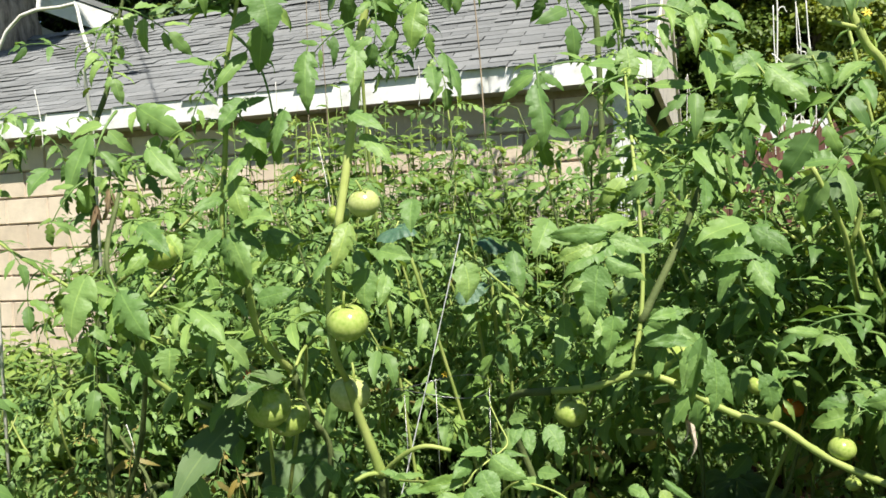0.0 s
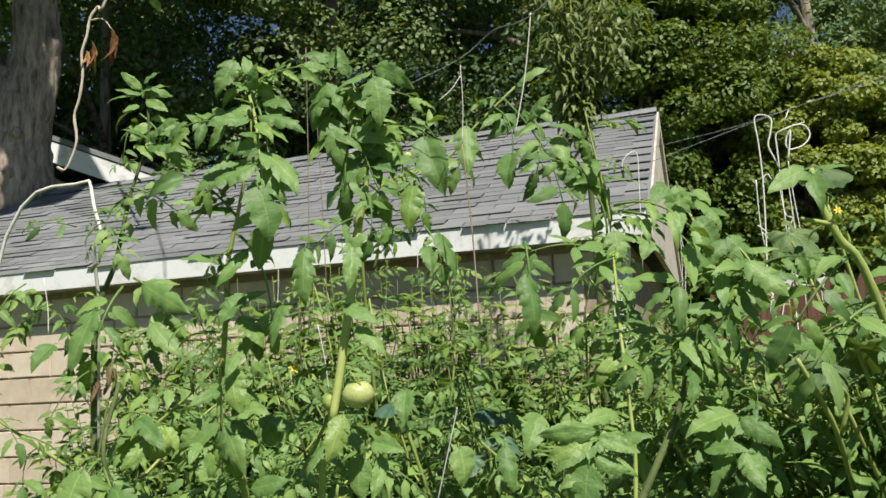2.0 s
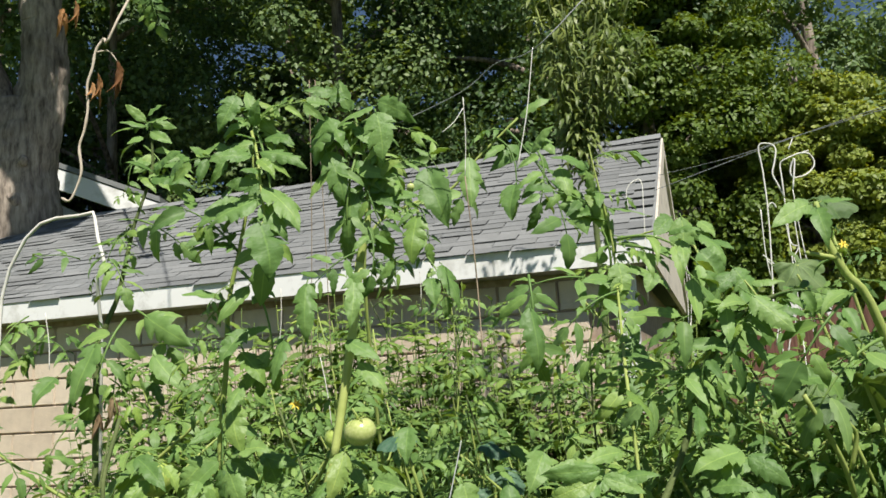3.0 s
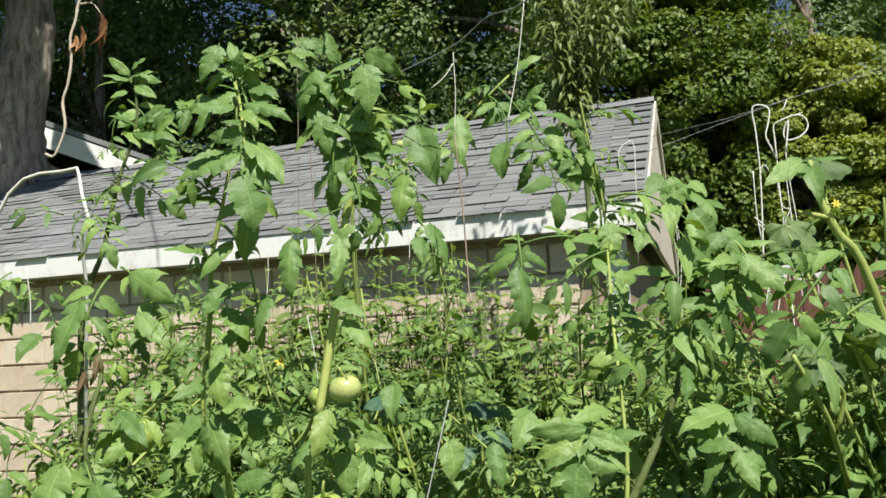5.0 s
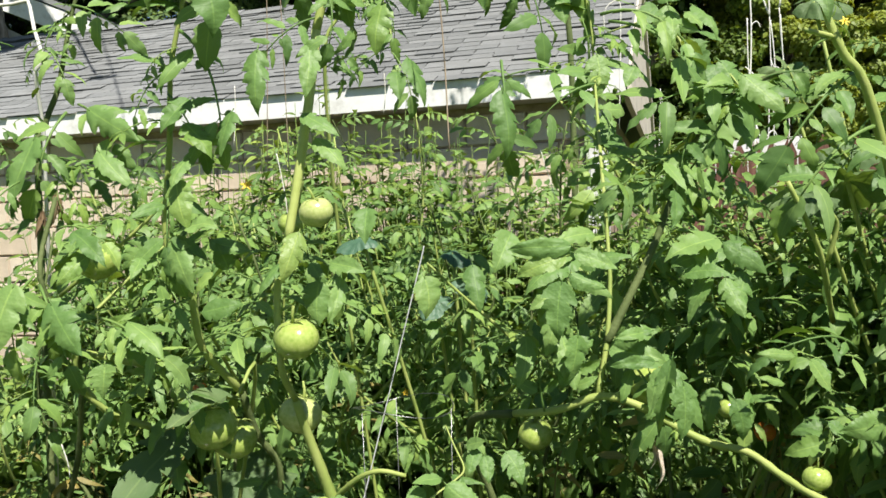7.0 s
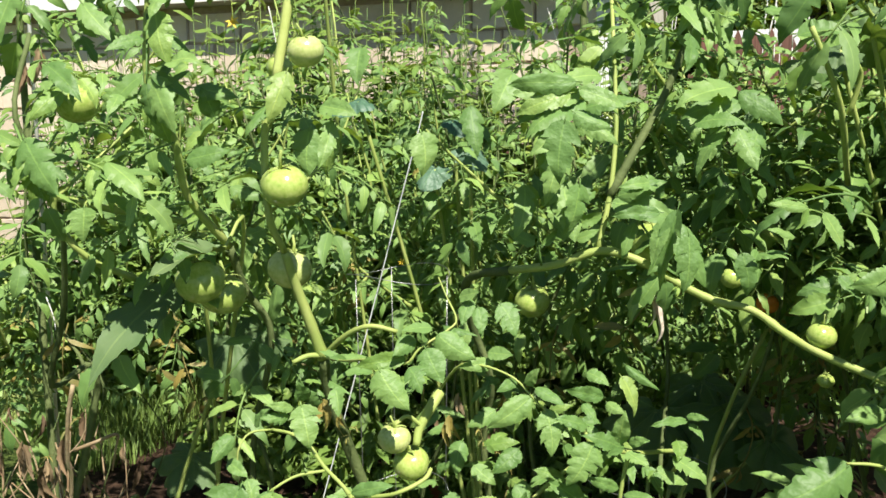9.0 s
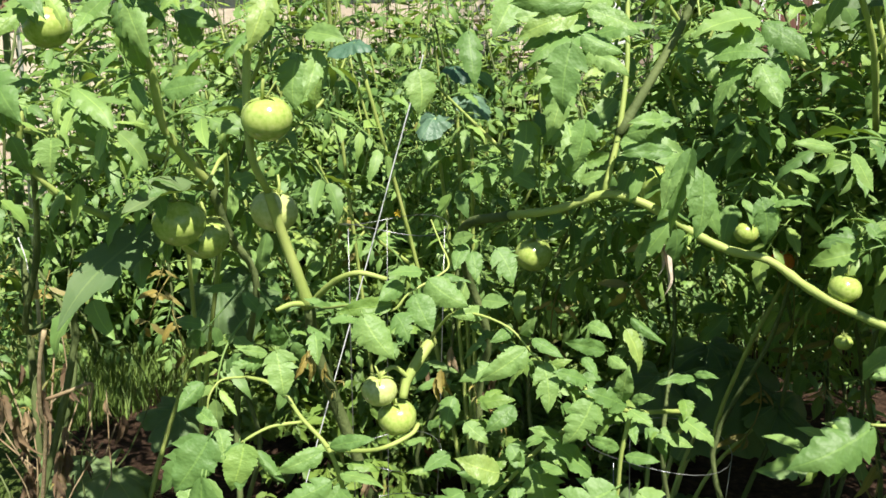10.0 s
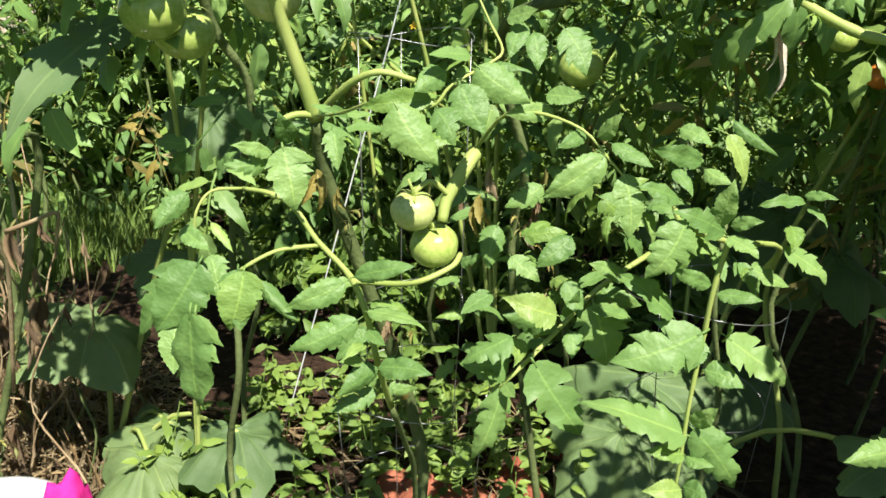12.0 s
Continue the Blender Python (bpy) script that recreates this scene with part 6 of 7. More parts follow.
FLOWER = flower_mesh()
for par, at, size in ((p6, (0.787, 1.560, 1.852), 0.011), (p4, (-0.014, 2.400, 1.083), 0.011), (p1, (-0.284, 1.700, 1.610), 0.014)):
    part("flower", FLOWER, par, "yellow tomato flower", Matrix.Translation(at) @ Euler((1.2, 0.2, 0)).to_matrix().to_4x4() @ Matrix.Scale(size, 4))


# ---- more tomato plants, row by row ----
def row_plant(x, y, height, leaf, step, far, seed, lean=(0, 0), label="bushy green tomato plant, in the row or added unseen for shade", side_shoots=3, bare=0.12):
    r = random.Random(seed)
    p = plant(label, (x, y, 0))
    kinds = (FAR_LEAVES + FAR_PALE[:1]) if far else (MID_LEAVES + MID_YOUNG)
    pts = [(x, y, -0.02)]
    for k in range(1, 7):
        s = k / 6
        pts.append((x + lean[0] * s + r.uniform(-0.085, 0.085), y + lean[1] * s + r.uniform(-0.07, 0.07), height * s))
    shoot(p, pts, 0.0072, 0.003, step * (0.7 if bare > 0.4 else 1), leaf, kinds, M_STEM if r.random() < 0.12 else M_OLD_STEM, bare, r)
    for k in range(side_shoots):
        s = r.uniform(max(0.15, bare), max(0.55, bare + 0.2))
        a = r.uniform(0, math.tau)
        b = Vector(pts[0]).lerp(Vector(pts[-1]), s)
        up = 1.0 if bare < 0.4 else 0.6
        q = b + Vector((math.cos(a) * 0.28, math.sin(a) * 0.22, up * height * r.uniform(0.12, 0.26)))
        e = q + Vector((math.cos(a) * 0.1, math.sin(a) * 0.1, up * height * r.uniform(0.06, 0.2)))
        shoot(p, [b, q, e], 0.006, 0.0025, step, leaf * 0.9, kinds, M_STEM, 0.2, r)
    for k in range(r.choice((0, 1, 1, 2))):
        z = height * r.uniform(0.3, 0.7)
        put_leaf(p, (x, y, z), (x + r.uniform(-0.1, 0.1), y - 0.1, z - 0.16), WILTED, None, r)
    return p


p7 = plant("tomato plant with long toothed leaves at the row's end", (0, 0, 0))
end_line = [(1.25, 1.7, 0.0), (1.24, 1.6, 0.5), (1.2, 1.52, 0.9), (1.25, 1.45, 1.4)]
part("stem", line_mesh("stem", end_line, 0.011, 0.005, M_STEM, 8, 5, 0.15), p7)
for base, tip in (((0.815, 1.500, 1.146), (0.670, 1.420, 1.182)),):
    put_leaf(p7, base, tip, LEAVES[1:3])
part("stem", line_mesh("stem", [(1.21, 1.53, 0.85), (0.727, 1.250, 0.935), (0.639, 1.220, 0.969), (0.596, 1.220, 0.973)], 0.004, 0.0018, M_STEM, 6, 4), p7)
leaflets(p7, [((0.600, 1.220, 0.971), (0.503, 1.170, 0.926), 0.55, 1), ((0.660, 1.250, 1.033), (0.594, 1.220, 1.036), 0.4, 0), ((0.529, 1.300, 0.714), (0.460, 1.280, 0.726), 0.45, 0)])
leafy(p7, end_line, 10, 0.18, random.Random(5), low=0.85)
# x, y, height, the bare share of the stem
FRONT_ROW = ((-0.92, 2.45, 1.55, 0.7), (-1.35, 2.1, 1.6, 0.7), (0.62, 2.15, 1.7, 0.62), (0.1, 2.75, 1.6, 0.5), (1.45, 2.1, 1.62, 0.6), (-1.75, 2.5, 1.6, 0.5), (0.95, 2.35, 1.6, 0.62), (-0.42, 2.35, 1.6, 0.62), (0.42, 2.5, 1.75, 0.5), (1.2, 2.55, 1.6, 0.62), (1.75, 2.4, 1.95, 0.5), (0.8, 2.05, 1.7, 0.72), (1.1, 2.1, 1.7, 0.72))
# row ends; several are unseen plants added to darken the soil behind
ROW_ENDS = ((1.5, 1.25, 1.45, 0.3), (1.85, 1.0, 1.4, 0.3), (1.75, 1.6, 1.5, 0.3), (1.3, 1.72, 1.65, 0.62), (1.45, 1.6, 1.6, 0.6), (1.38, 1.8, 1.7, 0.55), (1.15, 1.12, 1.75, 0.4), (1.4, 1.3, 1.75, 0.4), (1.25, 0.82, 1.75, 0.4), (1.35, 2.35, 1.58, 0.55), (1.62, 1.95, 1.6, 0.5), (1.72, 2.75, 1.62, 0.5), (1.32, 2.85, 1.6, 0.52), (1.52, 2.6, 1.62, 0.5), (2.0, 2.1, 1.65, 0.4), (1.95, 2.95, 1.65, 0.5))
# mostly out-of-view plants, added to cast shade over both sides of the bed
SIDE_SHADE_PLANTS = ((1.15, 1.82, 1.6, 0.6), (1.0, 1.98, 1.6, 0.64), (1.3, 2.0, 1.65, 0.58), (0.85, 2.22, 1.55, 0.66), (1.5, 2.15, 1.7, 0.5), (1.3, 1.35, 1.7, 0.35), (1.0, 0.72, 1.75, 0.3), (1.22, 0.55, 1.8, 0.3), (1.45, 0.95, 1.8, 0.3), (1.12, 0.95, 1.75, 0.3), (0.98, 1.08, 1.6, 0.45), (1.16, 1.4, 1.6, 0.6), (1.25, 1.55, 1.62, 0.6), (1.18, 1.25, 1.65, 0.55), (-1.22, 1.45, 1.55, 0.4), (-1.5, 1.7, 1.6, 0.4), (-1.2, 1.15, 1.5, 0.4), (-1.5, 1.35, 1.6, 0.4))
for i, (x, y, h, bare) in enumerate(FRONT_ROW + ROW_ENDS + SIDE_SHADE_PLANTS):
    row_plant(x, y, h, 0.26, 0.036 if i > 24 else 0.05, y < 1.45, 200 + i, bare=bare, side_shoots=6 if i > 24 else 3)
for i, (x, y, h, bare) in enumerate(((-1.3, 3.0, 1.55, 0.3), (-0.75, 2.9, 1.75, 0.6), (-0.2, 3.0, 1.85, 0.26), (0.35, 2.95, 1.9, 0.26), (0.85, 3.1, 1.75, 0.3), (1.45, 3.0, 1.62, 0.18), (2.1, 3.0, 1.7, 0.18), (-1.9, 3.2, 1.5, 0.3), (-0.45, 3.5, 1.95, 0.36), (0.1, 3.4, 2.0, 0.36), (0.6, 3.5, 1.95, 0.36), (1.15, 3.5, 1.66, 0.18), (1.8, 3.5, 1.62, 0.18), (1.55, 3.3, 1.62, 0.18))):
    row_plant(x, y, h, 0.27, 0.055, True, 230 + i, label="leafy tomato plant of the second row", bare=bare)
for i, (x, y, h) in enumerate(((-2.3, 4.1, 1.3), (-0.65, 4.2, 1.95), (-0.3, 4.2, 2.08), (0.1, 4.15, 2.0), (-1.15, 4.15, 1.95), (0.3, 4.0, 1.9), (0.9, 4.1, 1.7), (1.6, 4.0, 1.62), (2.3, 4.1, 1.65), (2.8, 3.6, 2.0), (-1.6, 4.3, 1.4), (-0.6, 4.5, 2.1), (0.0, 4.6, 2.1), (0.6, 4.5, 1.6), (1.25, 4.3, 1.6), (1.95, 4.4, 1.6), (2.5, 4.6, 1.9))):
    row_plant(x, y, h, 0.28, 0.06, True, 260 + i, label="pale green tomato plant near the garage")

# ---- supports ----
def cord(name, label, category, points, r, material, steps=5):
    ob = part(name, line_mesh(name, points, r, r, material, 6, steps))
    return tagged(ob, label, category)


cord("support_wire", "straight thin pale support wire leaning among stems", "wire", [(0.048, 2.450, 1.478), (0.037, 2.450, 1.434), (-0.032, 2.450, 1.182), (-0.105, 2.450, 0.915), (-0.36, 2.450, 0.0)], 0.0018, M_PALE_WIRE)
cord("hoop_support", "thick white plastic-coated wire bent over a stem", "plant support", [(-1.590, 3.022, 0.0), (-1.590, 3.022, 1.932), (-1.585, 3.022, 2.045), (-1.550, 3.004, 2.146), (-1.486, 2.986, 2.249), (-1.424, 2.968, 2.297), (-1.359, 2.950, 2.310), (-1.268, 2.931, 2.310), (-1.211, 2.913, 2.315), (-1.204, 2.913, 2.293), (-1.178, 2.877, 2.215), (-1.140, 2.840, 2.122), (-1.135, 2.840, 2.102), (-1.171, 2.858, 2.076), (-1.175, 2.877, 2.014), (-1.191, 2.950, 1.903), (-1.191, 2.950, 0.0)], 0.0062, M_CORD, 1)
tangle = thing("cord_tangle", "tangle of white cords looped over the trellis wire", "cord")
slack = thing("cord_tangle", "slack white cord hooped in front of the roof", "cord")


def strand(parent, points, r):
    part("strand", line_mesh("strand", points, r, r, M_CORD, 6, 5), parent)


strand(tangle, [(1.371, 3.500, 1.819), (1.387, 3.500, 2.008), (1.402, 3.500, 2.284), (1.400, 3.500, 2.469), (1.394, 3.500, 2.576), (1.431, 3.487, 2.585), (1.455, 3.474, 2.558), (1.443, 3.474, 2.496), (1.430, 3.474, 2.448), (1.448, 3.474, 2.398), (1.467, 3.474, 2.348)], 0.0034)
strand(tangle, [(1.462, 3.461, 2.340), (1.461, 3.461, 2.430), (1.462, 3.461, 2.487), (1.488, 3.448, 2.506), (1.548, 3.448, 2.525), (1.585, 3.448, 2.516), (1.599, 3.448, 2.475), (1.566, 3.448, 2.435), (1.511, 3.448, 2.420), (1.495, 3.448, 2.439), (1.501, 3.448, 2.474), (1.513, 3.435, 2.494), (1.491, 3.435, 2.368)], 0.0034)
LONG_STRANDS = ([(1.389, 3.474, 2.262), (1.395, 3.474, 2.310), (1.416, 3.474, 2.324), (1.429, 3.474, 2.301)], [(1.462, 3.461, 2.345), (1.462, 3.461, 2.189), (1.467, 3.461, 1.974), (1.467, 3.461, 1.742)], [(1.496, 3.448, 2.372), (1.502, 3.448, 2.231), (1.524, 3.448, 1.952), (1.515, 3.448, 1.761)], [(1.354, 3.448, 2.080), (1.400, 3.435, 2.021), (1.460, 3.435, 1.978)], [(1.456, 3.448, 2.167), (1.461, 3.435, 2.136), (1.484, 3.435, 2.125), (1.461, 3.435, 2.076), (1.483, 3.435, 2.028)])
SHORT_STRANDS = ([(1.391, 3.448, 1.907), (1.409, 3.435, 1.846), (1.453, 3.435, 1.884), (1.482, 3.435, 1.836), (1.514, 3.435, 1.875)], [(1.514, 3.487, 2.553), (1.527, 3.487, 2.578), (1.545, 3.500, 2.610)], [(1.548, 3.448, 2.525), (1.582, 3.448, 2.535)], [(1.282, 4.400, 2.206), (1.286, 4.400, 2.130), (1.271, 4.400, 1.893)], [(1.289, 4.400, 2.221), (1.301, 4.400, 2.070), (1.280, 4.400, 1.864)])
for pts in LONG_STRANDS + SHORT_STRANDS:
    strand(tangle if pts[0][0] > 1.33 else slack, pts, 0.0023)
for pts in ([(1.163, 2.750, 2.150), (1.172, 2.750, 2.038), (1.173, 2.750, 1.921)], [(1.195, 2.750, 2.167), (1.200, 2.750, 2.018), (1.206, 2.750, 1.885)], [(1.079, 2.750, 2.005), (1.126, 2.750, 1.961), (1.172, 2.750, 1.913)], [(1.089, 2.750, 2.158), (1.088, 2.750, 2.024), (1.096, 2.750, 1.929)], [(1.105, 2.750, 1.779), (1.107, 2.750, 1.706), (1.106, 2.750, 1.633)], [(1.151, 2.750, 1.888), (1.145, 2.750, 1.777), (1.121, 2.750, 1.668)], [(1.095, 2.750, 1.854), (1.108, 2.750, 1.807), (1.089, 2.750, 1.707)]):
    strand(tangle, pts, 0.002)
strand(tangle, [(1.467, 3.461, 1.76), (1.47, 3.46, 0.9), (1.472, 3.46, 0.0)], 0.0018)
strand(slack, [(1.27, 4.36, 1.9), (1.275, 4.36, 0.9), (1.28, 4.36, 0.0)], 0.0018)
strand(slack, [(1.036, 4.500, 2.533), (1.036, 4.500, 2.643), (1.081, 4.500, 2.694), (1.120, 4.500, 2.685), (1.118, 4.500, 2.527), (1.097, 4.500, 2.035)], 0.0025)
for k, (a, b, r, mat) in enumerate((((0.236, 1.620, 2.305), (0.186, 1.620, 2.045), 0.001, M_CORD), ((0.102, 2.100, 2.376), (0.095, 2.100, 2.163), 0.001, M_CORD), ((0.095, 2.100, 2.163), (0.109, 2.000, 1.692), 0.0018, M_TWINE),
                                    ((-0.324, 2.300, 1.729), (-0.299, 2.300, 1.545), 0.0012, M_CORD), ((0.357, 2.300, 1.722), (0.403, 2.300, 1.537), 0.0011, M_CORD), ((-0.051, 2.600, 1.991), (-0.056, 2.600, 1.867), 0.0012, M_CORD),
                                    ((-0.891, 1.900, 1.846), (-0.879, 1.900, 1.717), 0.0011, M_CORD), ((-0.487, 2.600, 1.962), (-0.496, 2.600, 1.786), 0.0012, M_CORD),
                                    ((0.042, 2.100, 2.284), (0.100, 2.100, 2.346), 0.0012, M_CORD), ((-0.730, 1.900, 1.091), (-0.715, 1.900, 1.021), 0.0012, M_CORD), ((-0.347, 2.400, 2.564), (-0.366, 2.400, 1.703), 0.0012, M_TWINE), ((-0.330, 2.400, 2.563), (-0.308, 2.400, 1.700), 0.0012, M_TWINE))):
    a, b = Vector(a), Vector(b)
    cord("plant_string", "thin pale plant string pulled tight" if mat is M_CORD else "thin brown twine pulled tight", "string", [a, a.lerp(b, 0.5) + Vector((0.004, 0, -0.004)), b], r, mat)
cord("trellis_wire", "thin grey trellis wire strung overhead", "wire", [(0.996, 3.758, 2.468), (1.414, 3.526, 2.571), (1.669, 3.371, 2.624), (1.887, 3.241, 2.663)], 0.0013, M_CABLE)
cord("trellis_wire", "second thin grey wire beside it", "wire", [(1.062, 3.887, 2.570), (1.327, 3.629, 2.572), (1.531, 3.500, 2.606), (1.902, 3.267, 2.659)], 0.0013, M_CABLE)
cord("trellis_wire", "grey twisted wire strung between supports", "wire", [(-0.072, 2.200, 2.350), (0.100, 2.100, 2.392), (0.186, 2.000, 2.425), (0.235, 1.620, 2.299), (0.350, 1.600, 2.400)], 0.0013, M_CABLE)


def cage(label, centre, rings, legs, foot):
    c = thing("tomato_cage", label, "tomato cage", "wire cages")
    for z, r in rings:
        pts = [(centre[0] + r * math.cos(a), centre[1] + r * math.sin(a), z + 0.012 * math.sin(a * 2)) for a in [math.tau * k / 28 for k in range(29)]]
        part("ring", line_mesh("ring", pts, 0.001, 0.001, M_WIRE, 5, 1), c)
    top = rings[-1]
    for k in range(legs):
        a = math.tau * (k + 0.35) / legs + 3.1
        pts = [(centre[0] + r * math.cos(a), centre[1] + r * math.sin(a), z) for z, r in [(0.0, foot)] + list(rings)]
        part("leg", line_mesh("leg", pts, 0.0011, 0.0011, M_WIRE, 5, 2), c)


cc = (-0.020, 2.230, 1.070)
cage("galvanised wire tomato cage among the stems", (cc[0], cc[1] + 0.05), [(0.5, 0.12), (cc[2], 0.13)], 3, 0.1)
cage("low galvanised wire cage round a plant's foot", (-0.02, 1.98), [(0.22, 0.14), (0.45, 0.16)], 3, 0.12)
cage("galvanised wire cage behind the branch", (0.62, 2.2), [(0.3, 0.15), (0.55, 0.17)], 3, 0.12)


# ---- fence ----
def build_fence():
    f = thing("picket_fence", "red-brown stained picket fence at the plot's edge", "fence")
    a, b = Vector((1.831, 5.600, 2.068)), Vector((3.276, 5.000, 2.039))
    g = Geo()
    h, w, t = a.z, 0.092, 0.02
    g.add([(-w / 2, 0, 0.03), (w / 2, 0, 0.03), (w / 2, 0, h - 0.115), (0.0, 0, h), (-w / 2, 0, h - 0.115), (-w / 2, t, 0.03), (w / 2, t, 0.03), (w / 2, t, h - 0.115), (0, t, h), (-w / 2, t, h - 0.115)],
          [(0, 1, 2, 3, 4), (9, 8, 7, 6, 5), (0, 5, 6, 1), (1, 6, 7, 2), (2, 7, 8, 3), (3, 8, 9, 4), (4, 9, 5, 0)])
    me = g.mesh("picket", M_FENCE, False)
    d = Vector((b.x - a.x, b.y - a.y, 0))
    n = 34
    yaw = math.atan2(d.y, d.x)
    for i in range(n):
        q = Vector((a.x, a.y, 0)) + d.normalized() * (0.098 * i)
        part("picket", me, f, m=Matrix.Translation((q.x, q.y, rng.uniform(-0.012, 0.012))) @ Matrix.Rotation(yaw + rng.uniform(-0.02, 0.02), 4, "Z"))
    for z in (0.45, h - 0.35):
        g = Geo()
        g.box(-0.1, 0.098 * n, 0.022, 0.06, z, z + 0.09)
        part("rail", g.mesh("rail", M_FENCE, False), f, m=Matrix.Translation((a.x, a.y, 0)) @ Matrix.Rotation(yaw, 4, "Z"))
    g = Geo()
    g.box(0.18, 0.75, 0.0, 0.025, h - 0.2, h + 0.01)
    board = part("white_board", g.mesh("white_board", M_WHITE, False), None, m=Matrix.Translation((a.x - 0.02, a.y + 0.16, 0)) @ Matrix.Rotation(yaw, 4, "Z"))
    tagged(board, "short white painted board fixed behind the picket tops", "board")
    for i in range(0, n, 16):
        g = Geo()
        g.box(-0.045, 0.045, 0.062, 0.15, -0.2, h - 0.05)
        q = Vector((a.x, a.y, 0)) + d.normalized() * (0.098 * i)
        part("post", g.mesh("post", M_FENCE, False), f, m=Matrix.Translation((q.x, q.y, 0)) @ Matrix.Rotation(yaw, 4, "Z"))


build_fence()


def fence_panel():
    """Old red boards on two rails, leaning on the garage wall."""
    f = thing("fence_panel", "old red-brown board panel leaning on the garage wall", "fence panel")
    f.matrix_world = GARAGE @ Matrix.Translation((-1.05, OVER - 0.28, 0.02)) @ Matrix.Rotation(radians(-7), 4, "X")
    for i in range(10):
        g = Geo()
        h = 1.38 + rng.uniform(-0.06, 0.05)
        g.box(0, 0.096, 0, 0.018, 0, h)
        part("board", g.mesh("board", M_FENCE, False), f, m=Matrix.Translation((i * 0.103, 0, 0)) @ Matrix.Rotation(rng.uniform(-0.01, 0.01), 4, "Y"))
    for z in (0.3, 1.05):
        g = Geo()
        g.box(-0.02, 1.03, 0.02, 0.055, z, z + 0.08)
        part("rail", g.mesh("rail", M_FENCE, False), f)


fence_panel()


# ---- shrubs against the garage ----
def shrub(label, x, y, height, rx, ry, stalks, leaf_size, material, seed, category="shrub"):
    """A stand of leafy weed stalks of uneven height, arching outwards."""
    t = thing("shrub", label, category, at=(x, y, 0))
    r, g = random.Random(seed), Geo()
    for k in range(stalks):
        a, d = r.uniform(0, math.tau), math.sqrt(r.random())
        foot = Vector((rx * 0.7 * d * math.cos(a), ry * 0.6 * d * math.sin(a), -0.03))
        top = Vector((rx * 1.15 * d * math.cos(a) + r.uniform(-0.1, 0.1), ry * 1.3 * d * math.sin(a) - 0.08, height * (1.0 - 0.3 * d * d) * r.uniform(0.7, 1.05)))
        mid = foot.lerp(top, 0.5) + Vector((r.uniform(-0.06, 0.06), r.uniform(-0.05, 0.05), 0.05))
        if k % 15 == 0:
            part("stem", line_mesh("stem", [foot, mid, top], 0.007, 0.002, M_OLD_STEM, 6, 3), t)
        else:
            g.tube([foot, mid, top], [0.005, 0.0035, 0.0015], 4)
        for n in range(24):
            s = r.uniform(0.2, 1.0)
            p = foot.lerp(mid, s * 2) if s < 0.5 else mid.lerp(top, s * 2 - 1)
            b = r.uniform(0, math.tau)
            ln = leaf_size * r.uniform(0.6, 1.3) * (1.1 - 0.35 * s)
            leaflet(g, p, (math.cos(b), math.sin(b), r.uniform(-0.3, 0.6)), (0.1, -0.5, 0.85), ln, ln * r.uniform(0.28, 0.46), 4, 0.0, r.uniform(0.0, 0.5), r.uniform(0.0, 0.4), r)
    part("foliage", g.mesh("foliage", material), t)
    return t


for i, (x, y, h, rx) in enumerate(((-1.5, 4.95, 2.05, 0.5), (-1.15, 4.8, 2.1, 0.45), (-0.45, 4.75, 2.25, 0.45), (0.15, 4.7, 2.1, 0.4), (0.9, 4.6, 1.95, 0.35), (-0.8, 4.95, 2.15, 0.5), (-0.1, 4.9, 2.2, 0.5), (0.5, 4.75, 2.0, 0.4), (1.2, 4.6, 1.9, 0.35), (1.9, 4.8, 1.8, 0.5), (2.8, 4.5, 1.8, 0.5), (-2.4, 5.4, 0.9, 0.5), (-3.1, 5.8, 1.0, 0.5))):
    shrub("light green small-leaved weeds against the garage" if i < 11 else "low light green weeds by the block wall", x, y - 0.12, h, rx * 1.15, 0.34, 105, 0.124, M_WEED, 300 + i, "weeds")


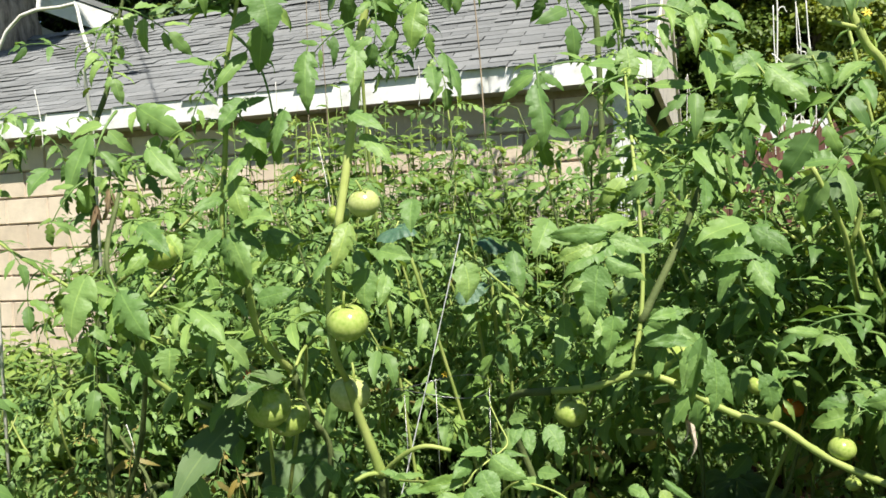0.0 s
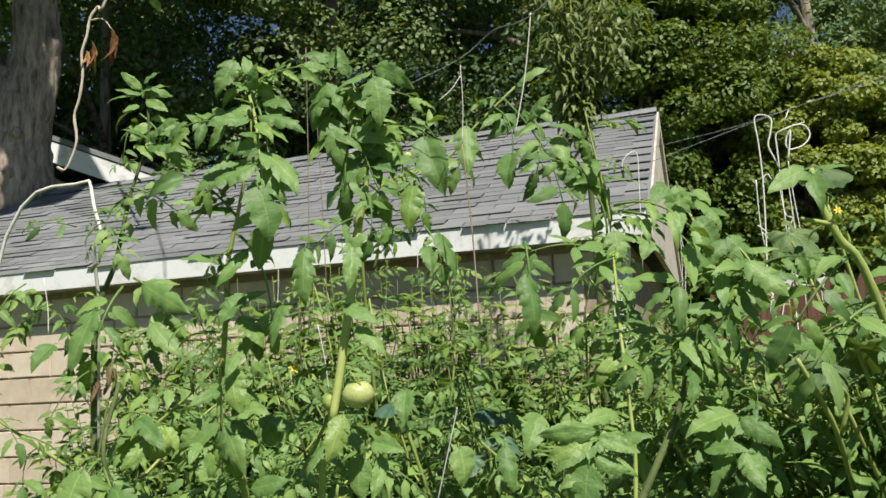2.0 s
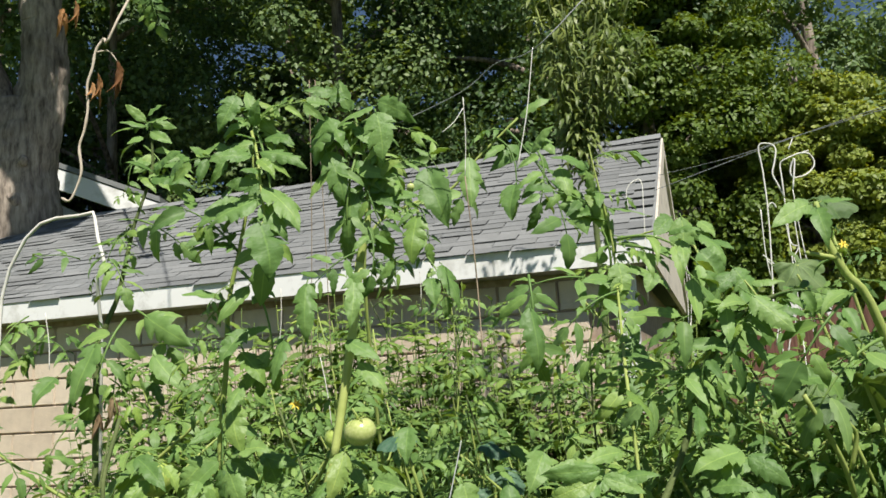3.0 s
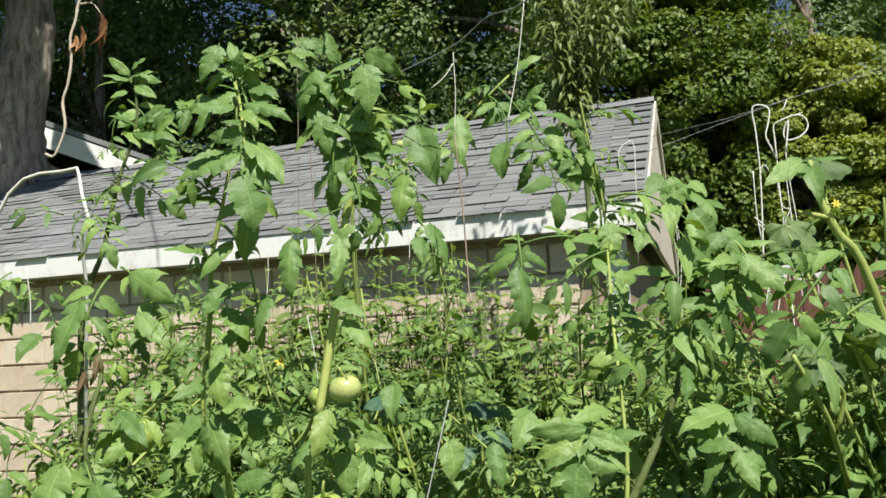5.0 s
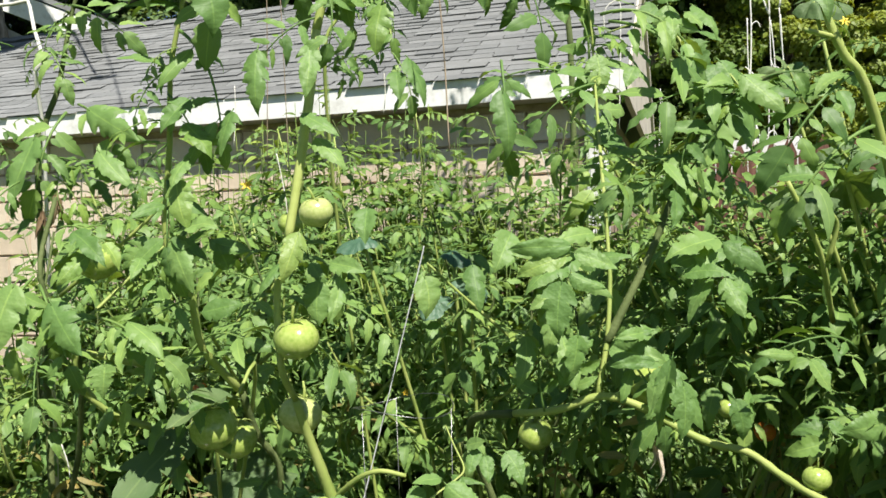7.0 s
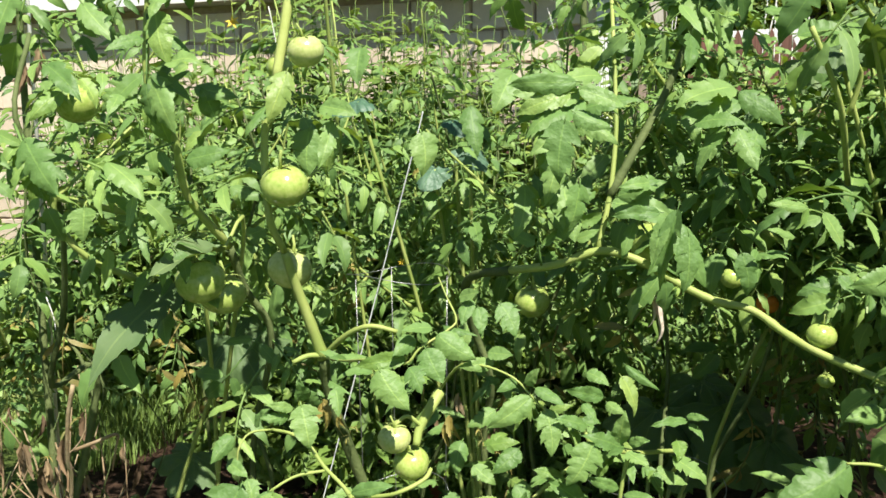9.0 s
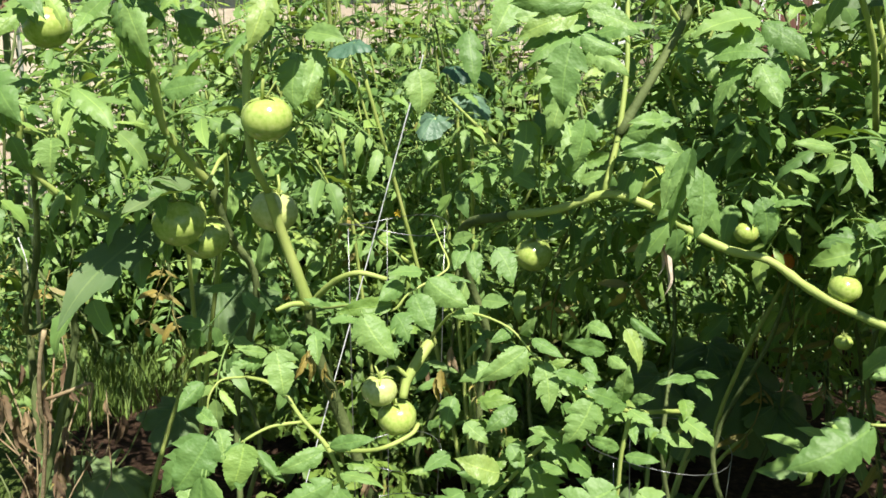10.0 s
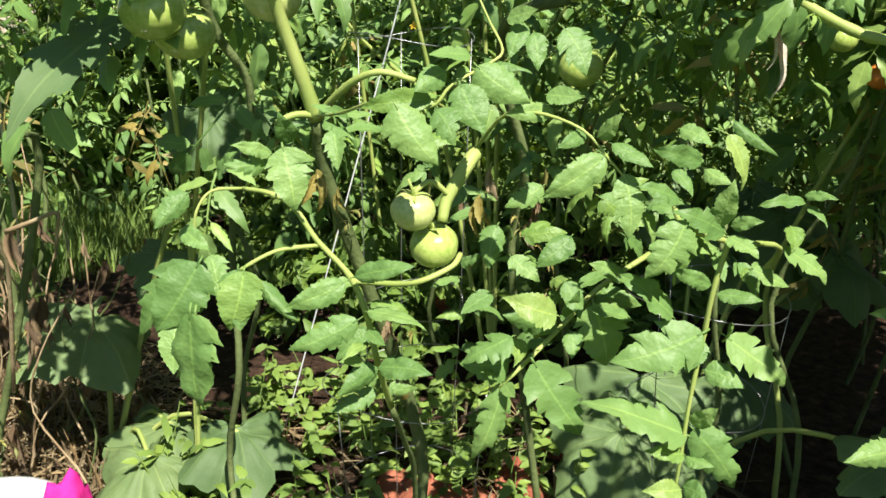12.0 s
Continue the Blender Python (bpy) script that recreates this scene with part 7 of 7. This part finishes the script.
def slender_tree():
    t = thing("sapling", "slender young fruit tree with drooping small leaves", "tree")
    r = random.Random(404)
    foot = Vector((0.817, 4.300, 2.452))
    fork = Vector((0.760, 4.300, 2.757))
    part("trunk", line_mesh("trunk", [(foot.x + 0.03, 4.3, -0.05), (foot.x, 4.3, 1.2), foot, fork, (0.762, 4.300, 2.942)], 0.02, 0.011, M_OLD_STEM, 8, 5, 0.08), t)
    fans = ((0.529, 4.350, 3.979), (0.602, 4.100, 3.807), (0.738, 4.400, 4.062), (0.777, 4.150, 3.888), (0.918, 4.400, 4.052), (0.967, 4.200, 3.905), (1.099, 4.400, 3.939), (1.097, 4.200, 3.671), (1.169, 4.300, 3.456), (0.575, 4.300, 3.587), (0.912, 4.050, 3.392), (0.704, 4.050, 3.496), (1.031, 4.150, 3.213), (0.619, 4.100, 3.247))
    for k, end in enumerate(fans):
        end = Vector(end)
        base = foot.lerp(fork, r.uniform(0.5, 1.0)) if k % 2 else fork
        mid = base.lerp(end, 0.5) + Vector((0, 0, 0.06))
        pts = [base, mid, end]
        part("branch", line_mesh("branch", pts, 0.0085, 0.003, M_OLD_STEM if k % 3 else M_STEM, 6, 5, 0.1), t)
        g = Geo()
        run = spline(pts, 16)
        for j in range(95):
            p = run[min(len(run) - 1, int((0.06 + 0.94 * j / 95) * (len(run) - 1)))]
            a = r.uniform(0, math.tau)
            way = Vector((math.cos(a), math.sin(a) * 0.8, r.uniform(-1.1, 0.15)))
            leaflet(g, p + way * 0.02 + Vector((r.uniform(-0.03, 0.03), r.uniform(-0.03, 0.03), r.uniform(-0.03, 0.03))), way, (way.x * 0.3, -0.6, 0.8), r.uniform(0.05, 0.085), r.uniform(0.022, 0.034), 3, 0.0, 0.4, 0.5, r)
        part("foliage", g.mesh("foliage", M_OLIVE), t)


slender_tree()


# ---- low growth, grass and litter ----
def low_growth():
    me, _ = crown_mesh("weeds", (0.2, 3.8, 0.28), (1.1, 1.2, 0.3), 220, 13000, 0.075, M_WEED, 71, 0.2)
    tagged(part("weeds", me), "low leafy weeds between the tomato rows", "weeds", kind="stuff")
    r, g = random.Random(72), Geo()
    for k in range(170):
        a, d = r.uniform(0, math.tau), math.sqrt(r.random())
        foot = Vector((-0.12 + 0.5 * d * math.cos(a), 2.3 + 0.45 * d * math.sin(a), 0.0))
        top = foot + Vector((r.uniform(-0.06, 0.06), r.uniform(-0.06, 0.04), r.uniform(0.08, 0.24)))
        g.tube([foot, foot.lerp(top, 0.5) + Vector((r.uniform(-0.02, 0.02), 0, 0)), top], [0.002, 0.0016, 0.001], 4)
        for n in range(r.randint(5, 9)):
            b = r.uniform(0, math.tau)
            p = foot.lerp(top, r.uniform(0.35, 1.0))
            leaflet(g, p, (math.cos(b), math.sin(b), r.uniform(-0.3, 0.6)), (0.1, -0.5, 0.9), r.uniform(0.03, 0.06), r.uniform(0.014, 0.028), 6, 0.2, r.uniform(0.0, 0.5), r.uniform(0.0, 0.5), r)
    me = g.mesh("ground_weeds", M_WEED)
    tagged(part("ground_weeds", me), "small bright weeds under the first plants", "weeds", kind="stuff")


low_growth()


def grass_patch(name, label, cx, cy, rx, ry, count, height, seed, material=M_GRASS):
    r = np.random.default_rng(seed)
    v, f = [], []
    for i in range(count):
        a, d = r.uniform(0, math.tau), math.sqrt(r.uniform())
        x, y = cx + rx * d * math.cos(a), cy + ry * d * math.sin(a)
        h, w = height * r.uniform(0.4, 1.3), r.uniform(0.002, 0.005)
        b, bend = r.uniform(0, math.tau), r.uniform(0.1, 0.8) * height
        dx, dy = math.cos(b), math.sin(b)
        k = len(v)
        z = ground_height(x, y) - 0.02
        v += [(x - dy * w, y + dx * w, z), (x + dy * w, y - dx * w, z), (x + dx * bend * 0.35 + dy * w * 0.8, y + dy * bend * 0.35 - dx * w * 0.8, z + h * 0.6), (x + dx * bend * 0.35 - dy * w * 0.8, y + dy * bend * 0.35 + dx * w * 0.8, z + h * 0.6), (x + dx * bend, y + dy * bend, z + h)]
        f += [(k, k + 1, k + 2, k + 3), (k + 3, k + 2, k + 4)]
    tagged(part(name, mesh_of(name, v, f, material)), label, "grass", kind="stuff")


grass_patch("grass", "rough sunlit grass beside the bed", -2.6, 5.2, 1.2, 1.3, 5000, 0.2, 1)
grass_patch("grass", "bright grass tuft in a gap between plants", -1.42, 4.4, 0.35, 0.7, 2600, 0.2, 5)


def straw_litter(cx, cy, rx, ry, count, seed):
    r = np.random.default_rng(seed)
    v, f = [], []
    for i in range(count):
        a, d = r.uniform(0, math.tau), math.sqrt(r.uniform())
        x, y = cx + rx * d * math.cos(a), cy + ry * d * math.sin(a)
        b, ln, w = r.uniform(0, math.tau), r.uniform(0.03, 0.14), r.uniform(0.0012, 0.004)
        dx, dy = math.cos(b) * ln, math.sin(b) * ln
        z, rise = ground_height(x, y) + r.uniform(0.0, 0.05), r.uniform(-0.02, 0.05)
        k = len(v)
        nx, ny = -math.sin(b) * w, math.cos(b) * w
        v += [(x - dx + nx, y - dy + ny, z), (x - dx - nx, y - dy - ny, z), (x - nx, y - ny, z + 0.01 + rise * 0.6), (x + nx, y + ny, z + 0.012 + rise * 0.6), (x + dx, y + dy, z + rise)]
        f += [(k, k + 1, k + 2, k + 3), (k + 3, k + 2, k + 4)]
    tagged(part("straw_litter", mesh_of("straw_litter", v, f, M_STRAW)), "dry straw and stems strewn on the soil", "straw", kind="stuff")


straw_litter(-1.1, 2.4, 0.5, 0.7, 1500, 3)
grass_patch("dry_grass", "dry bent grass among the stalks", -1.05, 2.35, 0.4, 0.55, 1800, 0.13, 9, M_STRAW)
straw_litter(0.1, 2.2, 0.7, 0.4, 300, 4)


def clod_mesh(seed, size):
    r = random.Random(seed)
    bm = bmesh.new()
    bmesh.ops.create_icosphere(bm, subdivisions=2, radius=size)
    for q in bm.verts:
        q.co *= 1 + 0.35 * noise.noise(q.co * (2.2 / size) * 0.5 + Vector((seed, 0, 0)))
        q.co.z *= 0.7
    me = bpy.data.meshes.new("brick_piece")
    bm.to_mesh(me)
    bm.free()
    me.materials.append(M_BRICK)
    return me


STONE = clod_mesh(9, 0.04)
STONE.materials.clear()
STONE.materials.append(M_BLOCK)
tagged(part("stone", STONE, None, m=Matrix.Translation((-0.985, 2.87, 0.02))), "rounded grey stone lying on the soil", "stone")
CLODS = [clod_mesh(i + 1, 0.075) for i in range(3)]
for k in range(16):
    base = ((0.069, 2.200, 0.083), (0.200, 2.200, 0.069))[k % 2] if k < 6 else (rng.uniform(-0.1, 0.7), rng.uniform(2.2, 3.6), 0)
    x, y = base[0] + rng.uniform(-0.08, 0.08), base[1] + rng.uniform(-0.08, 0.08)
    ob = part("brick_piece", CLODS[k % 3], None, m=Matrix.Translation((x, y, 0.02)) @ Euler((0.2 * k, 0.1, k)).to_matrix().to_4x4() @ Matrix.Scale(rng.uniform(0.6, 1.3), 4))
    tagged(ob, "crumbling red brick piece lying on the soil", "brick", "brick pieces")


# ---- broad-leaved plants ----
def broad_leaf(name, seed, material, lobes=5):
    """A broad lobed leaf one unit wide, its stalk at the origin, spreading along +y."""
    r = random.Random(seed)
    v, f, uv = [(0, 0, 0)], [], [(0.5, 0.0)]
    rings, cols = 8, 48
    for j in range(1, rings + 1):
        s = j / rings
        for k in range(cols + 1):
            a = -2.55 + 5.1 * k / cols
            rad = (0.5 + 0.16 * math.cos(a)) * (1 + 0.2 * math.cos(lobes * a) ** 3 + 0.035 * math.cos(23 * a + seed)) * s
            z = 0.05 * math.sin(4 * a + seed) * s + 0.1 * s * (1 - s) - 0.2 * s * s + 0.035 * abs(math.cos(lobes * a * 0.5)) * s + 0.018 * math.sin(17 * a + 5 * s) * s + 0.02 * math.sin(9 * s + 3 * a)
            v.append((rad * math.sin(a), rad * math.cos(a) + 0.05, z))
            uv.append((0.5 + 0.5 * math.sin(lobes * a) * s, s))
    n = cols + 1
    for k in range(cols):
        f.append((0, 1 + k + 1, 1 + k))
        for j in range(rings - 1):
            a = 1 + j * n + k
            f.append((a, a + 1, a + n + 1, a + n))
    return mesh_of(name, v, f, material, uv)


BROAD = [broad_leaf("leaf", 3 + i, M_SQUASH, 5 + i % 2) for i in range(4)]
M_BLUISH = leaf_material("bluish_leaf", (0.07, 0.15, 0.1), (0.1, 0.19, 0.13), (0.13, 0.22, 0.15), (1.2, 1.4, 0.8), 0.45)
CABBAGE = [broad_leaf("leaf", 13 + i, M_BLUISH, 3) for i in range(2)]


def broad_plant(label, category, foot, leaves, kinds):
    p = thing("squash_plant" if kinds is BROAD else "cabbage_plant", label, category)
    for centre, size, face, way in leaves:
        c, way = Vector(centre), Vector(way)
        face = Vector(face).normalized()
        y = (way - face * way.dot(face)).normalized()
        x = y.cross(face)
        rot = Matrix((x, y, face)).transposed().to_4x4()
        stalk = c - y * size * 0.3
        part("leaf", rng.choice(kinds), p, m=Matrix.Translation(stalk) @ rot @ Matrix.Scale(size, 4))
        part("petiole", line_mesh("petiole", [foot, Vector(foot).lerp(stalk, 0.5) + Vector((0, 0.03, 0.08)), stalk + y * size * 0.06], 0.007, 0.005, M_STEM, 6, 4), p)
    return p


broad_plant("squash plant with broad shaded leaves", "squash plant", (0.62, 2.3, 0.0), [
    ((0.581, 2.250, 0.211), 0.42, (0, -0.6, 0.8), (0.3, -1, -0.5)), ((0.827, 2.350, 0.240), 0.26, (0.3, -0.5, 0.8), (1, -0.4, -0.2)), ((0.791, 1.750, 0.415), 0.16, (-0.2, -0.3, 0.9), (-1, -0.4, 0.1)), ((0.404, 2.150, 0.189), 0.26, (-0.3, -0.5, 0.8), (-1, -0.6, -0.3)),
    ((0.969, 2.500, 0.586), 0.30, (0.2, -0.5, 0.8), (0.8, -0.6, -0.3)), ((0.856, 2.550, 0.503), 0.30, (-0.2, -0.5, 0.8), (-0.7, -0.6, -0.3)), ((1.049, 2.400, 0.545), 0.26, (0.3, -0.4, 0.85), (1, -0.3, -0.2)), ((0.931, 2.700, 0.603), 0.24, (0.0, -0.5, 0.8), (0.2, -0.8, -0.4)), ((0.711, 2.600, 0.549), 0.24, (-0.1, -0.5, 0.8), (-0.5, -0.8, -0.4)),
], BROAD)
broad_plant("squash plant with large dull green leaves in dappled shade", "squash plant", (-0.75, 2.35, 0.0), [
    ((-0.794, 2.300, 0.401), 0.3, (0.2, -0.25, 0.95), (-0.5, -0.6, -0.5)), ((-0.607, 2.300, 0.132), 0.24, (0.25, -0.1, 0.95), (-0.3, -0.8, -0.5)), ((-0.408, 2.250, 0.880), 0.2, (0.1, -0.7, 0.6), (0.5, -0.3, -0.8)), ((-0.608, 2.400, 0.531), 0.16, (0.2, -0.5, 0.8), (-0.3, -0.6, -0.6)),
    ((-0.381, 2.150, 0.187), 0.24, (0.1, -0.3, 0.9), (0.3, -0.8, -0.5)), ((-0.632, 2.150, 0.129), 0.22, (-0.1, -0.3, 0.9), (-0.6, -0.6, -0.4)),
], BROAD)
coarse = [leaflet_blade("leaf", 471 + k, M_SQUASH, 0.5, 0.62) for k in range(2)]
hanging = thing("squash_plant", "squash plant with long coarse grey-green leaves", "squash plant")
for k, (base, tip, face, wide) in enumerate((((-0.443, 1.840, 1.122), (-0.563, 1.620, 1.046), (0.45, -0.3, 0.85), 0.85), ((-0.333, 1.760, 1.198), (-0.429, 1.620, 1.216), (0.3, -0.1, 0.95), 0.95))):
    part("leaf", coarse[k], hanging, m=hang(base, tip, face) @ Matrix.Diagonal((wide, 1.0, 1.0, 1.0)))
    part("petiole", line_mesh("petiole", [(-0.5, 2.2, 0.0), (-0.46, 2.15, 0.6), (base[0] + 0.02, base[1] + 0.1, base[2] + 0.02), base], 0.006, 0.0035, M_STEM, 6, 4), hanging)
broad_plant("cucumber vine with round sunlit leaves", "cucumber plant", (1.55, 2.3, 0.0), [
    ((0.787, 1.720, 1.547), 0.1, (-0.1, -0.5, 0.9), (-0.8, -0.5, 0.1)), ((0.939, 1.800, 1.582), 0.12, (0.2, 0.5, 0.7), (1, -0.3, -0.2)), ((1.020, 2.200, 1.565), 0.19, (0.1, -0.5, 0.8), (1, -0.5, -0.2)), ((1.135, 2.300, 1.608), 0.19, (-0.3, 0.4, 0.8), (1, -0.2, 0)), ((1.026, 2.300, 1.888), 0.14, (0, -0.8, 0.5), (0.6, 0, -1)), ((1.121, 2.300, 2.082), 0.13, (-0.1, -0.6, 0.8), (1, -0.2, -0.5)), ((1.123, 2.200, 1.689), 0.14, (-0.1, -0.6, 0.8), (1, -0.2, -0.5)),
], BROAD)
broad_plant("cabbage plant with bluish green leaves", "cabbage", (0.22, 2.7, 0.0), [
    ((0.188, 2.500, 1.359), 0.1, (0.2, -0.6, 0.7), (0.5, -0.3, -0.9)), ((0.067, 2.600, 1.304), 0.1, (-0.2, -0.6, 0.7), (-0.4, -0.3, -0.9)), ((0.155, 2.600, 1.445), 0.1, (0.3, -0.3, 0.9), (1, -0.2, -0.2)), ((-0.141, 2.400, 1.497), 0.1, (-0.2, -0.3, 0.9), (-1, -0.3, -0.3)),
], CABBAGE)

# ---- dead branch, dry stalks, litter ----
db = thing("dead_branch", "bleached dead branch hung with curled brown leaves", "branch")
top = (-1.243, 3.200, 3.175)
part("twig", line_mesh("twig", [(top[0] - 0.9, top[1] + 3.0, top[2] + 4.5), (top[0] + 0.1, top[1] + 0.6, top[2] + 1.2), top, (-1.298, 3.200, 3.098), (-1.329, 3.200, 3.051), (-1.342, 3.200, 2.976), (-1.362, 3.200, 2.905), (-1.358, 3.200, 2.811), (-1.371, 3.200, 2.718), (-1.390, 3.200, 2.649), (-1.380, 3.200, 2.556), (-1.399, 3.200, 2.484), (-1.425, 3.200, 2.435), (-1.456, 3.200, 2.446)], 0.0062, 0.005, M_BLEACHED, 6, 4, 0.3), db)
part("twig", line_mesh("twig", [(-1.329, 3.200, 3.042), (-1.277, 3.200, 3.044), (-1.242, 3.200, 2.998)], 0.004, 0.002, M_BLEACHED, 5, 4), db)
for at, size in (((-1.321, 3.200, 2.955), 0.13), ((-1.244, 3.200, 3.003), 0.15), ((-1.344, 3.200, 2.916), 0.08), ((-1.463, 3.200, 3.237), 0.12), ((-1.417, 3.200, 3.271), 0.11)):
    part("dead_leaf", rng.choice(DEAD_LEAVES), db, "curled brown dead leaf", Matrix.Translation(at) @ Matrix.Rotation(rng.uniform(0, 3), 4, "Z") @ Matrix.Scale(size, 4))
for k in range(2):
    ds = thing("dry_stalks", "dead brown weed stalks standing in the grass", "weeds")
    cx, cy = ((-1.25, 2.7), (-1.6, 5.2))[k]
    for i in range(26 if k == 0 else 10):
        x, y = cx + rng.uniform(-0.35, 0.3), cy + rng.uniform(-0.3, 0.3)
        h = rng.uniform(0.25, 0.75) if k == 0 else rng.uniform(0.4, 0.8)
        part("stalk", line_mesh("stalk", [(x, y, -0.02), (x + rng.uniform(-0.06, 0.06), y, h * 0.5), (x + rng.uniform(-0.14, 0.14), y + rng.uniform(-0.1, 0.1), h)], 0.005, 0.002, M_DRY, 5, 3, 0.2), ds)


def bucket():
    b = thing("bucket", "white plastic bucket standing at the bed's edge", "bucket")
    c = Vector((-0.735, 1.750, 0.299))
    g = Geo()
    prof = [(0.1, 0.0), (0.125, 0.24), (0.135, 0.24), (0.135, 0.262), (0.118, 0.262), (0.118, 0.235), (0.095, 0.012)]
    cols = 28
    v = [(r * math.cos(math.tau * k / cols), r * math.sin(math.tau * k / cols), z) for r, z in prof for k in range(cols)]
    f = [(j * cols + k, j * cols + (k + 1) % cols, (j + 1) * cols + (k + 1) % cols, (j + 1) * cols + k) for j in range(len(prof) - 1) for k in range(cols)]
    f += [tuple(reversed(range(cols))), tuple((len(prof) - 1) * cols + k for k in range(cols))]
    g.add(v, f)
    part("body", g.mesh("body", M_PLASTIC), b)
    b.location = (c.x, c.y, 0.0)
    b.scale = (1.0, 1.0, max(0.4, c.z / 0.262))
    cl = Geo()
    n = 12
    p = Vector((-0.565, 1.700, 0.410))
    v = [(p.x + (i / n - 0.5) * 0.1, p.y + (j / n - 0.5) * 0.12, p.z * (1 - 0.95 * (max(abs(j / n - 0.5), abs(i / n - 0.5)) * 2) ** 4) + 0.02 * math.sin(i * 1.1) * math.cos(j * 0.9)) for j in range(n + 1) for i in range(n + 1)]
    f = [(j * (n + 1) + i, j * (n + 1) + i + 1, (j + 1) * (n + 1) + i + 1, (j + 1) * (n + 1) + i) for j in range(n) for i in range(n)]
    cl.add(v, f)
    tagged(part("cloth", cl.mesh("cloth", M_PINK)), "crumpled magenta cloth beside the bucket", "cloth")


bucket()

# ---- roof shingles and wall blocks ----
def build_shingles():
    exposure, width = 0.108, 0.3
    rows = 26
    slope_m = Matrix.Rotation(SLOPE, 4, "X")
    shapes = []
    for ln, lift in ((0.125, 0.004), (0.14, 0.009), (0.15, 0.015), (0.145, 0.006)):
        g = Geo()
        t = 0.004
        w = width / 2 - 0.004
        v = [(-w, 0, lift), (w, 0, lift), (w, ln, 0.002), (-w, ln, 0.002), (-w, 0, lift + t), (w, 0, lift + t), (w, ln, 0.002 + t), (-w, ln, 0.002 + t)]
        g.add(v, [(0, 3, 2, 1), (4, 5, 6, 7), (0, 1, 5, 4), (1, 2, 6, 5), (2, 3, 7, 6), (3, 0, 4, 7)])
        shapes.append((g, g.mesh("shingle", M_SHINGLE, False)))
    rest = Geo()
    for j in range(rows):
        s = j * exposure
        x, k = -0.16 - (0.15 if j % 2 else 0.0), 0
        while x > -LONG + 0.1:
            gg, me = shapes[rng.randrange(4)]
            m = Matrix.Translation((0, 0, EAVE_Z - 0.03)) @ slope_m @ Matrix.Translation((x, s - 0.03 - rng.choice((0.0, 0.0, 0.018)), rng.uniform(0, 0.003)))
            if x > -3.5:
                part("shingle", me, garage_roof, m=m)
            else:
                rest.add([m @ Vector(q) for q in gg.v], gg.f)
            x -= width
    tagged(part("shingles", rest.mesh("shingles", M_SHINGLES, False), garage_roof), kind="stuff")


def build_blocks():
    bw, bh, d = 0.395, 0.195, 0.02
    g = Geo()
    c = 0.006
    v = [(0, 0, 0), (bw, 0, 0), (bw, 0, bh), (0, 0, bh), (c, -d, c), (bw - c, -d, c), (bw - c, -d, bh - c), (c, -d, bh - c)]
    g.add(v, [(4, 5, 6, 7), (0, 1, 5, 4), (1, 2, 6, 5), (2, 3, 7, 6), (3, 0, 4, 7)])
    me = g.mesh("block", M_BLOCK, False)
    for j in range(11):
        x = -LONG + 0.22 + (0.2 if j % 2 else 0.0)
        while x + bw < WALL_X + 0.005:
            part("block", me, garage_wall, m=Matrix.Translation((x, OVER + 0.02 + rng.uniform(-0.002, 0.002), 0.03 + j * 0.207)))
            x += bw + 0.012


build_shingles()
build_blocks()
